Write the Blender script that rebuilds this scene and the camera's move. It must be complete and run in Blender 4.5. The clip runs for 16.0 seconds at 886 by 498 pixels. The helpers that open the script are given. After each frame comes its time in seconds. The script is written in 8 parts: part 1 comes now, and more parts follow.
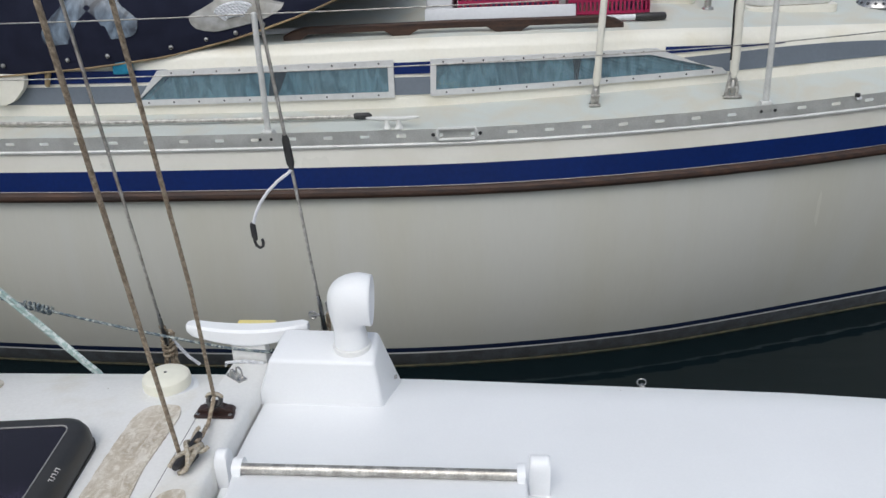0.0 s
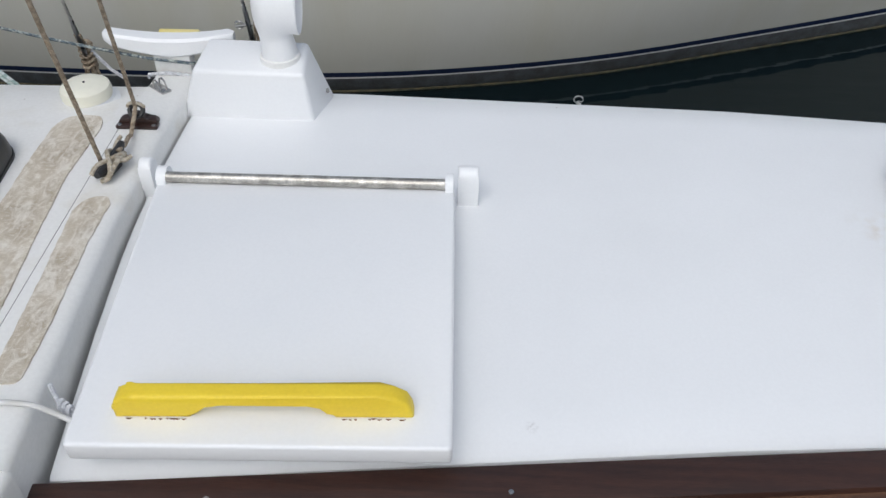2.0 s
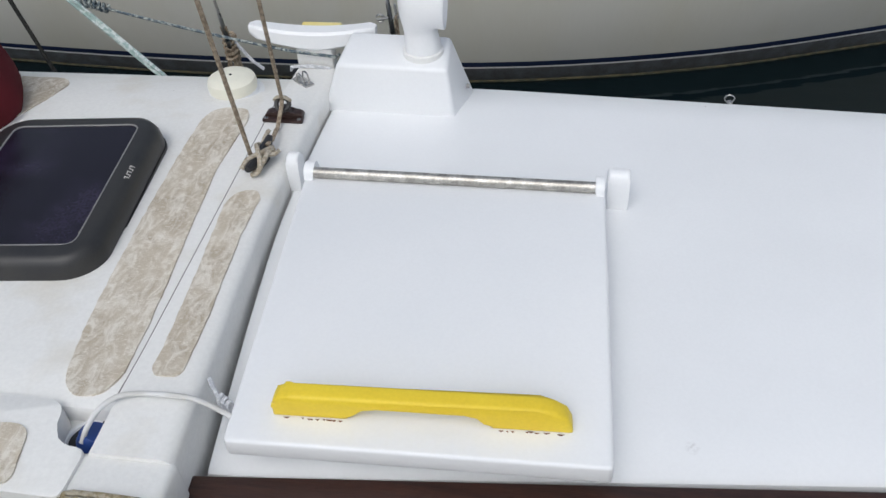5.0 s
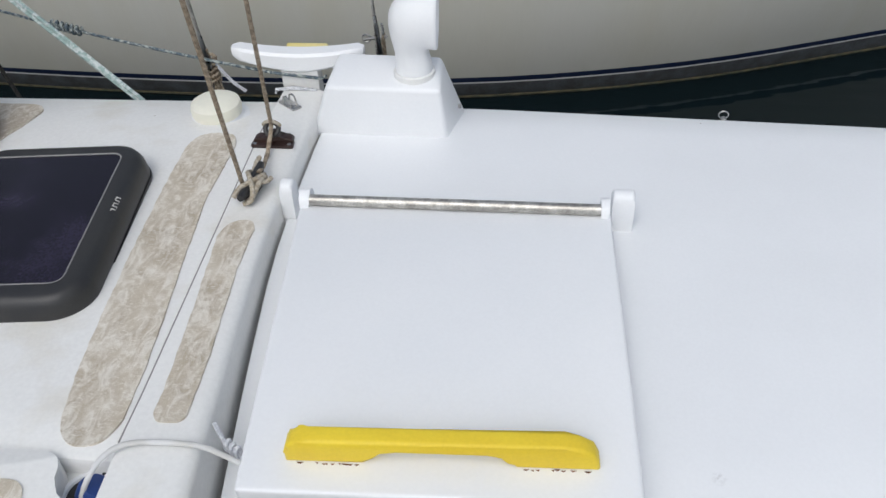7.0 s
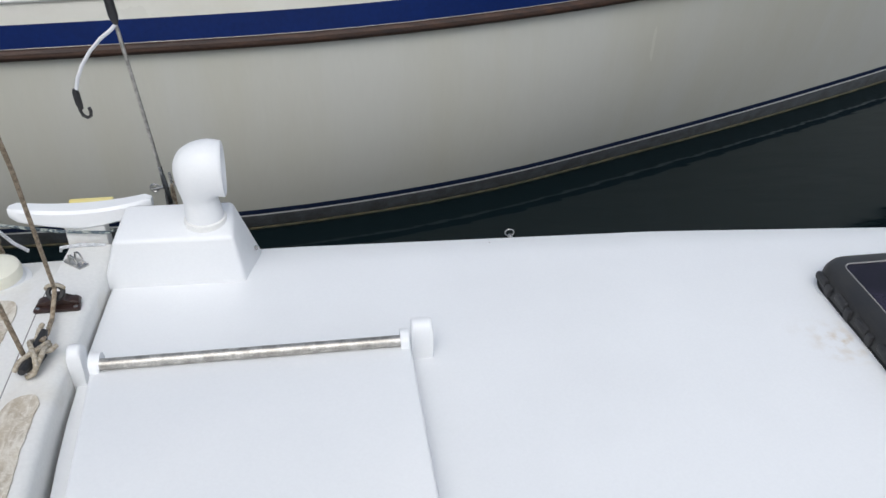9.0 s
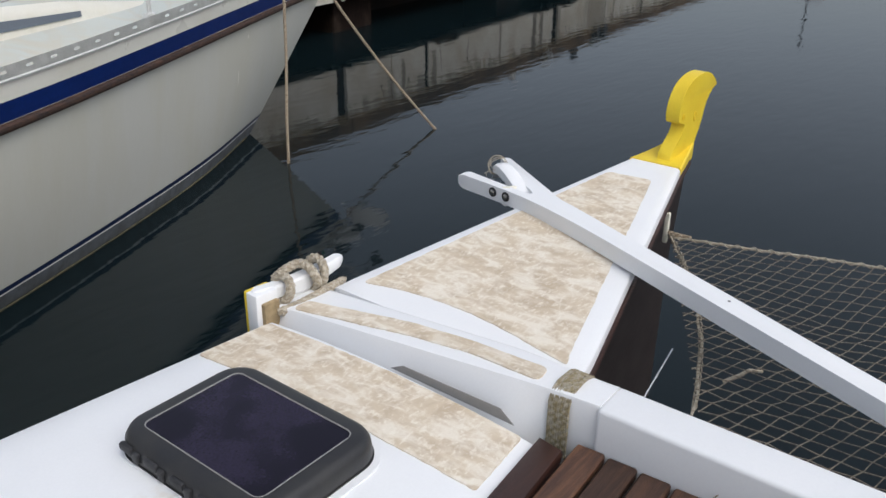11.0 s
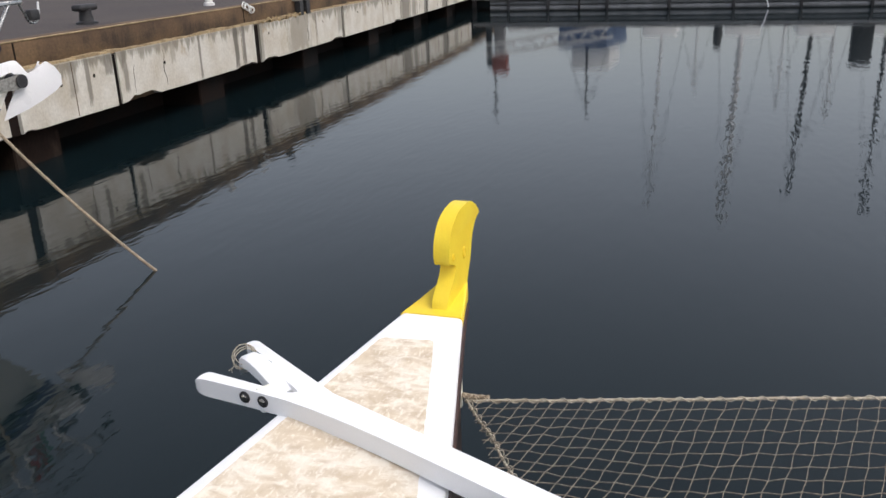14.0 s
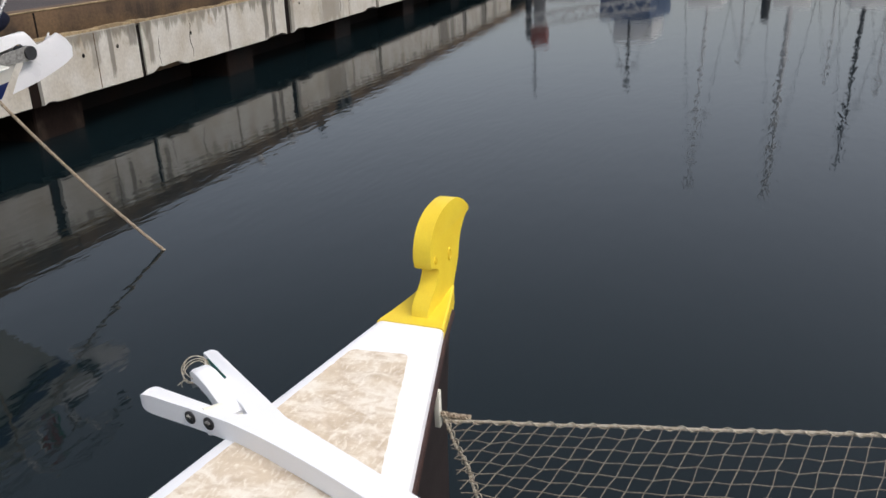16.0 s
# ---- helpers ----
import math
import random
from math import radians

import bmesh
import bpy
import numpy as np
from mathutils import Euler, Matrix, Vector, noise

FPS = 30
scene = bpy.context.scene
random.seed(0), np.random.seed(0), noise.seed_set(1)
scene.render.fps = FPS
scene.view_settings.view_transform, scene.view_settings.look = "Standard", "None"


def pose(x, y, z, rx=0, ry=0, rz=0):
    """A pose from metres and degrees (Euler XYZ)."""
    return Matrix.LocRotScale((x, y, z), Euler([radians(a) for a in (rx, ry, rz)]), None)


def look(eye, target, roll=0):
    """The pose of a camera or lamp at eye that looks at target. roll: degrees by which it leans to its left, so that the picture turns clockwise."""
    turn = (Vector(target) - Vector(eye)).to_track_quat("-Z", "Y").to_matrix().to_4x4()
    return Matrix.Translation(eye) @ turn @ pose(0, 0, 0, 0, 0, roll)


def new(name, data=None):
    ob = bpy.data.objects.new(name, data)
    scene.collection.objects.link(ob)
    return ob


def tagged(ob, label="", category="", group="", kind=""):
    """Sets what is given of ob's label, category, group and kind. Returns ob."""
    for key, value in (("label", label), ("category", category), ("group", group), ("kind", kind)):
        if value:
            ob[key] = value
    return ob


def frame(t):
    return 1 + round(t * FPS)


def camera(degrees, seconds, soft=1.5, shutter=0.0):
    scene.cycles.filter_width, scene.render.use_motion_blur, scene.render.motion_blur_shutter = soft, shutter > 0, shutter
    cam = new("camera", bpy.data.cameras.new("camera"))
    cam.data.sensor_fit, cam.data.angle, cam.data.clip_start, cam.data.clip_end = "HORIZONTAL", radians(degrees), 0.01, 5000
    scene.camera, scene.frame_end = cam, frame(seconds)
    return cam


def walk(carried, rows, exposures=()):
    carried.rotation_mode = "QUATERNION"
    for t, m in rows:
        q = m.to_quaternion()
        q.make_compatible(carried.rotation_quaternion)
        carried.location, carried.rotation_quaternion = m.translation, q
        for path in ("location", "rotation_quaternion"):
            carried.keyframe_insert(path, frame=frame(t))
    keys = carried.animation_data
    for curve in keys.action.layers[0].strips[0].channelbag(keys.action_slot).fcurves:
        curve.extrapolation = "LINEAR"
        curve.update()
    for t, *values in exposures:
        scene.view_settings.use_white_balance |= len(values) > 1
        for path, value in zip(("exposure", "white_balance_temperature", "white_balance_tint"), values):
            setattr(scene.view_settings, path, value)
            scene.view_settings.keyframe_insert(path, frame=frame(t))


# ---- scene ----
cam = camera(54.9, 16.0)
PATH = [
    (0, (0.601, -1.443, 2.25), (0.411, 0.387, 1.465), -2.4),
    (0.5, (0.627, -1.44, 2.226), (0.461, 0.331, 1.312), -2.1),
    (1, (0.633, -1.429, 2.198), (0.497, 0.262, 1.139), -1.6),
    (1.5, (0.646, -1.43, 2.179), (0.557, 0.163, 0.973), -0.5),
    (2, (0.653, -1.429, 2.169), (0.577, 0.089, 0.869), -0.1),
    (2.5, (0.651, -1.433, 2.177), (0.538, 0.065, 0.856), -0.7),
    (3, (0.648, -1.43, 2.176), (0.409, 0.067, 0.87), -2.9),
    (3.5, (0.644, -1.426, 2.179), (0.297, 0.067, 0.894), -4.4),
    (3.7, (0.649, -1.433, 2.162), (0.262, 0.054, 0.882), -4.9),
    (6, (0.446, -1.351, 2.182), (0.228, 0.104, 0.827), -2.6),
    (6.5, (0.438, -1.347, 2.166), (0.225, 0.106, 0.808), -2.6),
    (7, (0.451, -1.34, 2.169), (0.245, 0.161, 0.864), -2.8),
    (7.5, (0.452, -1.374, 2.196), (0.258, 0.257, 1.054), -1.9),
    (8, (0.477, -1.385, 2.233), (0.283, 0.35, 1.258), -1.6),
    (8.5, (0.475, -1.366, 2.242), (0.392, 0.383, 1.275), -1.4),
    (9, (0.518, -1.326, 2.225), (0.71, 0.328, 1.117), -0.3),
    (9.5, (0.648, -1.317, 2.222), (1.157, 0.233, 1.064), -0.4),
    (9.8, (0.695, -1.327, 2.229), (1.431, 0.174, 1.13), 0.5),
    (10, (0.738, -1.335, 2.23), (1.618, 0.123, 1.181), 1.0),
    (10.2, (0.772, -1.334, 2.231), (1.788, 0.067, 1.229), 1.3),
    (12.3, (0.97, -1.124, 2.269), (2.688, -0.344, 1.606), -0.8),
    (12.5, (1.038, -1.128, 2.282), (2.765, -0.346, 1.645), -0.5),
    (13, (1.193, -1.106, 2.276), (2.931, -0.344, 1.645), 0.5),
    (13.5, (1.282, -0.996, 2.28), (3.046, -0.315, 1.627), -1.0),
    (14, (1.386, -0.871, 2.282), (3.171, -0.26, 1.619), -2.1),
    (14.5, (1.509, -0.889, 2.279), (3.232, -0.115, 1.621), -1.3),
    (15, (1.655, -0.94, 2.281), (3.329, -0.073, 1.615), -0.9),
    (15.5, (1.714, -0.963, 2.274), (3.403, -0.14, 1.589), -1.7),
    (16, (1.718, -0.938, 2.268), (3.451, -0.247, 1.546), -2.1),
]
walk(cam, [(t, look(eye, target, roll)) for t, eye, target, roll in PATH],
     exposures=[(0.0, -0.16, 6180, 8), (0.5, -0.24, 6180, 8), (1.0, -0.17, 6180, 8), (1.6, -0.25, 6180, 8), (3.0, -0.22, 6180, 8), (6.0, -0.24, 6180, 8), (7.5, -0.21, 6180, 8), (8.3, -0.14, 6180, 8), (9.5, -0.11, 6150, 8), (10.0, -0.06, 6120, 8), (12.3, 0.02, 6500, 12), (13.0, 0.28, 6500, 12), (14.0, 0.42, 6500, 12), (15.5, 0.26, 6500, 12), (16.0, 0.28, 6500, 12)])

# ---- light ----
world = bpy.data.worlds.new("overcast_sky")
scene.world = world
world.use_nodes = True
wn, wl = world.node_tree.nodes, world.node_tree.links
sky = wn.new("ShaderNodeTexSky")
sky.sky_type = "NISHITA"
sky.sun_disc = False
sky.sun_elevation = radians(56)
sky.sun_rotation = radians(190)
sky.dust_density = 4.0
grey = wn.new("ShaderNodeHueSaturation")
grey.inputs["Saturation"].default_value = 0.47
wl.new(sky.outputs["Color"], grey.inputs["Color"])
wl.new(grey.outputs["Color"], wn["Background"].inputs["Color"])
wn["Background"].inputs["Strength"].default_value = 0.163

sun = new("sun", bpy.data.lights.new("sun", "SUN"))
sun.data.energy = 0.55
sun.data.angle = radians(50)
sun.data.color = (1.0, 0.97, 0.93)
sun.matrix_world = look((-1.63, -9.23, 13.9), (0, 0, 0))


# ---- helpers of this scene ----
def part(name, bm, material, parent=None, label="", smooth=35):
    """Links a bmesh as one mesh object, as a part of a thing where a parent is given."""
    me = bpy.data.meshes.new(name)
    bm.to_mesh(me)
    bm.free()
    for m in material if isinstance(material, (list, tuple)) else [material]:
        me.materials.append(m)
    if smooth:
        me.polygons.foreach_set("use_smooth", [True] * len(me.polygons))
        me.set_sharp_from_angle(angle=radians(smooth))
    ob = new(name, me)
    if parent:
        ob.parent = parent
        w = parent.matrix_basis
        if parent.parent:
            w = parent.parent.matrix_basis @ parent.matrix_parent_inverse @ w
        ob.matrix_parent_inverse = w.inverted()
    if label:
        tagged(ob, label)
    return ob


def thing(name, at, label, category, group="", kind=""):
    ob = new(name)
    ob.empty_display_size = 0.05
    ob.location = at
    ob.matrix_basis = Matrix.Translation(at)
    return tagged(ob, label, category, group, kind)


def bm_new():
    return bmesh.new()


def box(bm, c, s, bevel=0.0, seg=2, rot=None):
    r = bmesh.ops.create_cube(bm, size=1)
    vs = r["verts"]
    bmesh.ops.scale(bm, vec=s, verts=vs)
    if bevel:
        es = list({e for v in vs for e in v.link_edges})
        b = bmesh.ops.bevel(bm, geom=es, offset=bevel, segments=seg, affect="EDGES", profile=0.5)
        vs = list({v for v in b["verts"]} | {v for f in b["faces"] for v in f.verts})
    m = Matrix.Translation(c) @ (rot or Matrix())
    bmesh.ops.transform(bm, matrix=m, verts=vs)
    return vs


def tube(bm, pts, r, n=8, closed=False, caps=True):
    """A round bar along points; r may be a number or one for each point."""
    pts = [Vector(p) for p in pts]
    k = len(pts)
    rs = r if isinstance(r, (list, tuple)) else [r] * k
    rings, side = [], None
    for i, p in enumerate(pts):
        a = pts[(i - 1) % k] if closed or i else p
        b = pts[(i + 1) % k] if closed or i < k - 1 else p
        d = (b - a).normalized()
        if side is None:
            side = d.orthogonal().normalized()
        side = (side - d * side.dot(d)).normalized()
        up = d.cross(side)
        rings.append([bm.verts.new(p + (side * math.cos(2 * math.pi * j / n) + up * math.sin(2 * math.pi * j / n)) * rs[i]) for j in range(n)])
    for i in range(k if closed else k - 1):
        a, b = rings[i], rings[(i + 1) % k]
        for j in range(n):
            bm.faces.new((a[j], a[(j + 1) % n], b[(j + 1) % n], b[j]))
    if caps and not closed:
        bm.faces.new(rings[0][::-1])
        bm.faces.new(rings[-1])


def lathe(bm, prof, n=32, at=(0, 0, 0), m=None):
    m = m or Matrix.Translation(at)
    rings = []
    for r, z in prof:
        rings.append([bm.verts.new(m @ Vector((r * math.cos(2 * math.pi * j / n), r * math.sin(2 * math.pi * j / n), z))) for j in range(n)])
    for a, b in zip(rings, rings[1:]):
        for j in range(n):
            bm.faces.new((a[j], a[(j + 1) % n], b[(j + 1) % n], b[j]))
    if prof[0][0] > 1e-4:
        bm.faces.new(rings[0][::-1])
    if prof[-1][0] > 1e-4:
        bm.faces.new(rings[-1])


def prism(bm, poly, h0, h1, m=None, bevel=0.0, seg=2):
    """A plate with the outline poly in x and y, from h0 to h1."""
    m = m or Matrix()
    lo = [bm.verts.new((x, y, h0)) for x, y in poly]
    hi = [bm.verts.new((x, y, h1)) for x, y in poly]
    fs = [bm.faces.new(lo[::-1]), bm.faces.new(hi)]
    k = len(poly)
    for i in range(k):
        fs.append(bm.faces.new((lo[i], lo[(i + 1) % k], hi[(i + 1) % k], hi[i])))
    vs = lo + hi
    if bevel:
        es = list(fs[0].edges) + list(fs[1].edges)
        b = bmesh.ops.bevel(bm, geom=es, offset=bevel, segments=seg, affect="EDGES", profile=0.5, clamp_overlap=True)
        vs = list({v for v in vs if v.is_valid} | set(b["verts"]))
    bmesh.ops.transform(bm, matrix=m, verts=vs)


def rrect(x0, x1, y0, y1, r, n=5):
    out = []
    for cx, cy, a0 in ((x1 - r, y1 - r, 0), (x0 + r, y1 - r, 90), (x0 + r, y0 + r, 180), (x1 - r, y0 + r, 270)):
        for i in range(n + 1):
            a = radians(a0 + 90 * i / n)
            out.append((cx + r * math.cos(a), cy + r * math.sin(a)))
    return out


def round_poly(pts, r, n=4):
    """A polygon with its corners rounded."""
    out, k = [], len(pts)
    for i in range(k):
        p, a, b = Vector(pts[i]), Vector(pts[i - 1]), Vector(pts[(i + 1) % k])
        u, v = (a - p), (b - p)
        d = min(r, u.length * 0.45, v.length * 0.45)
        s, e = p + u.normalized() * d, p + v.normalized() * d
        for j in range(n + 1):
            t = j / n
            q = s * (1 - t) ** 2 + p * 2 * t * (1 - t) + e * t * t
            out.append((q.x, q.y))
    return out


def sheet(bm, rows, closed=False, flip=False):
    """A surface over rows of points; returns rows of faces."""
    vs = [[bm.verts.new(p) for p in row] for row in rows]
    out = []
    for a, b in zip(vs, vs[1:]):
        k = len(a) if closed else len(a) - 1
        fr = []
        for j in range(k):
            q = (a[j], a[(j + 1) % len(a)], b[(j + 1) % len(a)], b[j])
            fr.append(bm.faces.new(q[::-1] if flip else q))
        out.append(fr)
    return vs, out


def lerp_at(x, xs, ys):
    return float(np.interp(x, xs, ys))


def smooth_at(x, xs, ys):
    """A smooth curve through the given knots."""
    i = min(max(int(np.searchsorted(xs, x)) - 1, 0), len(xs) - 2)
    def slope(j):
        if j == 0:
            return (ys[1] - ys[0]) / (xs[1] - xs[0])
        if j == len(xs) - 1:
            return (ys[-1] - ys[-2]) / (xs[-1] - xs[-2])
        return (ys[j + 1] - ys[j - 1]) / (xs[j + 1] - xs[j - 1])
    h = xs[i + 1] - xs[i]
    t = (x - xs[i]) / h
    a, b = slope(i) * h, slope(i + 1) * h
    return ((2 * t ** 3 - 3 * t ** 2 + 1) * ys[i] + (t ** 3 - 2 * t ** 2 + t) * a + (3 * t ** 2 - 2 * t ** 3) * ys[i + 1] + (t ** 3 - t ** 2) * b)


def spline(pts, n=4):
    """A smooth curve through the points."""
    ps = [Vector(p) for p in pts]
    ps = [ps[0] * 2 - ps[1]] + ps + [ps[-1] * 2 - ps[-2]]
    out = []
    for a, b, c, d in zip(ps, ps[1:], ps[2:], ps[3:]):
        for k in range(n):
            t = k / n
            out.append(tuple(0.5 * (2 * b + (c - a) * t + (2 * a - 5 * b + 4 * c - d) * t * t + (3 * b - a - 3 * c + d) * t * t * t)))
    return out + [tuple(ps[-2])]


def sag(a, b, drop, n=16):
    a, b = Vector(a), Vector(b)
    return [a.lerp(b, i / n) - Vector((0, 0, drop * 4 * (i / n) * (1 - i / n))) for i in range(n + 1)]


def coil_path(c, ax, ay, r, turns, step, n=14, wob=0.0, axis=(0, 0, 1)):
    """Points of a coil round c with two axes and a step along a third."""
    ax, ay, axis, out = Vector(ax), Vector(ay), Vector(axis), []
    for i in range(int(turns * n) + 1):
        a = 2 * math.pi * i / n
        out.append(Vector(c) + ax * (math.cos(a) * r) + ay * (math.sin(a) * r) + axis * (step * i / n) + Vector((random.uniform(-wob, wob), random.uniform(-wob, wob), random.uniform(-wob, wob))))
    return out


# ---- materials ----
def material(name, base, rough=0.5, metal=0.0, vary=0.06, scale=3.0, fine=60.0, bump=0.05, second=None, amount=0.5, edge=0.12,
             stretch=(1, 1, 1), coat=0.0, spec=0.5, rough_vary=0.1, per_object=0.0, distort=0.0, detail=6.0):
    """A painted or natural surface: base colour, a second colour in patches, grain, fine relief."""
    m = bpy.data.materials.new(name)
    m.use_nodes = True
    n, l = m.node_tree.nodes, m.node_tree.links
    p = n["Principled BSDF"]
    p.inputs["Metallic"].default_value = metal
    p.inputs["Coat Weight"].default_value = coat
    p.inputs["Coat Roughness"].default_value = 0.08
    p.inputs["Specular IOR Level"].default_value = spec
    co = n.new("ShaderNodeTexCoord")
    mp = n.new("ShaderNodeMapping")
    mp.inputs["Scale"].default_value = stretch
    l.new(co.outputs["Object"], mp.inputs["Vector"])
    big = n.new("ShaderNodeTexNoise")
    big.inputs["Scale"].default_value = scale
    big.inputs["Detail"].default_value = detail
    big.inputs["Distortion"].default_value = distort
    l.new(mp.outputs["Vector"], big.inputs["Vector"])
    small = n.new("ShaderNodeTexNoise")
    small.inputs["Scale"].default_value = fine
    small.inputs["Detail"].default_value = 4
    l.new(mp.outputs["Vector"], small.inputs["Vector"])
    ramp = n.new("ShaderNodeMapRange")
    ramp.inputs["From Min"].default_value = 0.5 - edge + (0.5 - amount) * 0.5
    ramp.inputs["From Max"].default_value = 0.5 + edge + (0.5 - amount) * 0.5
    fac = big.outputs["Fac"]
    l.new(fac, ramp.inputs["Value"])
    mix = n.new("ShaderNodeMix")
    mix.data_type = "RGBA"
    mix.inputs["A"].default_value = (*base, 1)
    mix.inputs["B"].default_value = (*(second or [min(1, c * (1 - vary)) for c in base]), 1)
    l.new(ramp.outputs["Result"], mix.inputs["Factor"])
    grain = n.new("ShaderNodeMix")
    grain.data_type = "RGBA"
    grain.blend_type = "MULTIPLY"
    grain.inputs["Factor"].default_value = 1.0
    gr = n.new("ShaderNodeMapRange")
    gr.inputs["From Min"].default_value = 0.3
    gr.inputs["From Max"].default_value = 0.7
    gr.inputs["To Min"].default_value = 1 - vary
    gr.inputs["To Max"].default_value = 1 + vary * 0.5
    l.new(small.outputs["Fac"], gr.inputs["Value"])
    l.new(mix.outputs["Result"], grain.inputs["A"])
    l.new(gr.outputs["Result"], grain.inputs["B"])
    out = grain.outputs["Result"]
    if per_object:
        info = n.new("ShaderNodeObjectInfo")
        pr = n.new("ShaderNodeMapRange")
        pr.inputs["To Min"].default_value = 1 - per_object
        pr.inputs["To Max"].default_value = 1 + per_object
        l.new(info.outputs["Random"], pr.inputs["Value"])
        po = n.new("ShaderNodeMix")
        po.data_type = "RGBA"
        po.blend_type = "MULTIPLY"
        po.inputs["Factor"].default_value = 1.0
        l.new(out, po.inputs["A"])
        l.new(pr.outputs["Result"], po.inputs["B"])
        out = po.outputs["Result"]
    l.new(out, p.inputs["Base Color"])
    rr = n.new("ShaderNodeMapRange")
    rr.inputs["To Min"].default_value = max(0.02, rough - rough_vary)
    rr.inputs["To Max"].default_value = min(1, rough + rough_vary)
    l.new(big.outputs["Fac"], rr.inputs["Value"])
    l.new(rr.outputs["Result"], p.inputs["Roughness"])
    if bump:
        bp = n.new("ShaderNodeBump")
        bp.inputs["Strength"].default_value = bump
        bp.inputs["Distance"].default_value = 0.004
        l.new(small.outputs["Fac"], bp.inputs["Height"])
        l.new(bp.outputs["Normal"], p.inputs["Normal"])
    return m


def nonskid(name, pale, mid, dark, blotch, stroke, detail=9, curl=1.1, rough=0.70):
    """Gritty deck paint, brushed on in curling strokes and worn unevenly."""
    m = bpy.data.materials.new(name)
    m.use_nodes = True
    n, l = m.node_tree.nodes, m.node_tree.links
    p = n["Principled BSDF"]
    p.inputs["Roughness"].default_value = 0.9
    p.inputs["Specular IOR Level"].default_value = 0.25
    co = n.new("ShaderNodeTexCoord")

    def cloud(scale, detail, rough, distortion, squash):
        mp = n.new("ShaderNodeMapping")
        mp.inputs["Rotation"].default_value = (0, 0, 0.6)
        mp.inputs["Scale"].default_value = (1, squash, 1)
        l.new(co.outputs["Object"], mp.inputs["Vector"])
        t = n.new("ShaderNodeTexNoise")
        t.inputs["Scale"].default_value = scale
        t.inputs["Detail"].default_value = detail
        t.inputs["Roughness"].default_value = rough
        t.inputs["Distortion"].default_value = distortion
        l.new(mp.outputs["Vector"], t.inputs["Vector"])
        return t.outputs["Fac"]

    def band(value, low, high, top=1.0):
        r = n.new("ShaderNodeMapRange")
        r.interpolation_type = "SMOOTHSTEP"
        r.inputs["From Min"].default_value = low
        r.inputs["From Max"].default_value = high
        r.inputs["To Max"].default_value = top
        l.new(value, r.inputs["Value"])
        return r.outputs["Result"]

    def blend(factor, a, b):
        x = n.new("ShaderNodeMix")
        x.data_type = "RGBA"
        l.new(factor, x.inputs["Factor"])
        for socket, c in (("A", a), ("B", b)):
            if isinstance(c, tuple):
                x.inputs[socket].default_value = (*c, 1)
            else:
                l.new(c, x.inputs[socket])
        return x.outputs["Result"]

    strokes = cloud(stroke, detail, rough, curl, 0.45)
    other = cloud(stroke * 1.7, detail - 1, rough - 0.02, curl * 1.27, 2.0)
    patches = cloud(blotch, 5, 0.55, 0.8, 1.0)
    grit = cloud(420, 3, 0.6, 0.0, 1.0)
    colour = blend(band(patches, 0.42, 0.68, 0.55), mid, dark)
    colour = blend(band(strokes, 0.42, 0.66, 0.75), colour, pale)
    colour = blend(band(other, 0.50, 0.68, 0.65), colour, pale)
    colour = blend(band(patches, 0.44, 0.30, 0.45), colour, pale)
    colour = blend(band(grit, 0.58, 0.74, 0.35), colour, dark)
    l.new(colour, p.inputs["Base Color"])
    add = n.new("ShaderNodeMath")
    l.new(grit, add.inputs[0])
    l.new(strokes, add.inputs[1])
    bump = n.new("ShaderNodeBump")
    bump.inputs["Strength"].default_value = 0.45
    bump.inputs["Distance"].default_value = 0.004
    l.new(add.outputs["Value"], bump.inputs["Height"])
    l.new(bump.outputs["Normal"], p.inputs["Normal"])
    return m


def rope_material(name, base, second, pitch=140.0, fleck=0.5):
    """Laid or braided rope: slanting strands and flecks."""
    m = material(name, base, rough=0.9, vary=0.25, scale=90, fine=400, bump=0.5, second=second, amount=fleck, edge=0.05, spec=0.2)
    n, l = m.node_tree.nodes, m.node_tree.links
    wv = n.new("ShaderNodeTexWave")
    wv.bands_direction = "DIAGONAL"
    wv.inputs["Scale"].default_value = pitch / 6.3
    wv.inputs["Distortion"].default_value = 0.6
    l.new(n["Texture Coordinate"].outputs["Object"], wv.inputs["Vector"])
    b = n["Bump"]
    l.new(wv.outputs["Fac"], b.inputs["Height"])
    b.inputs["Distance"].default_value = 0.006
    return m


def glass_material(name, tint, rough=0.02, alpha=1.0):
    m = bpy.data.materials.new(name)
    m.use_nodes = True
    p = m.node_tree.nodes["Principled BSDF"]
    p.inputs["Base Color"].default_value = (*tint, 1)
    p.inputs["Roughness"].default_value = rough
    p.inputs["IOR"].default_value = 1.49
    p.inputs["Transmission Weight"].default_value = alpha
    return m


WHITE = material("white_boat_paint", (0.83, 0.835, 0.84), rough=0.38, vary=0.015, scale=2.2, fine=160, bump=0.03, second=(0.80, 0.81, 0.82))
ANCHOR_WHITE = material("glossy_white_anchor_paint", (0.90, 0.90, 0.90), rough=0.3, vary=0.02, scale=6, fine=90, bump=0.05, second=(0.80, 0.74, 0.66), amount=0.05, edge=0.05)
WORN_WHITE = material("worn_white_paint", (0.79, 0.785, 0.76), rough=0.5, vary=0.04, scale=7, fine=120, bump=0.08, second=(0.70, 0.67, 0.60), amount=0.16, edge=0.12)
YELLOW = material("yellow_paint", (0.84, 0.635, 0.045), rough=0.42, vary=0.04, scale=9, fine=180, bump=0.05, second=(0.80, 0.58, 0.04), spec=0.3)
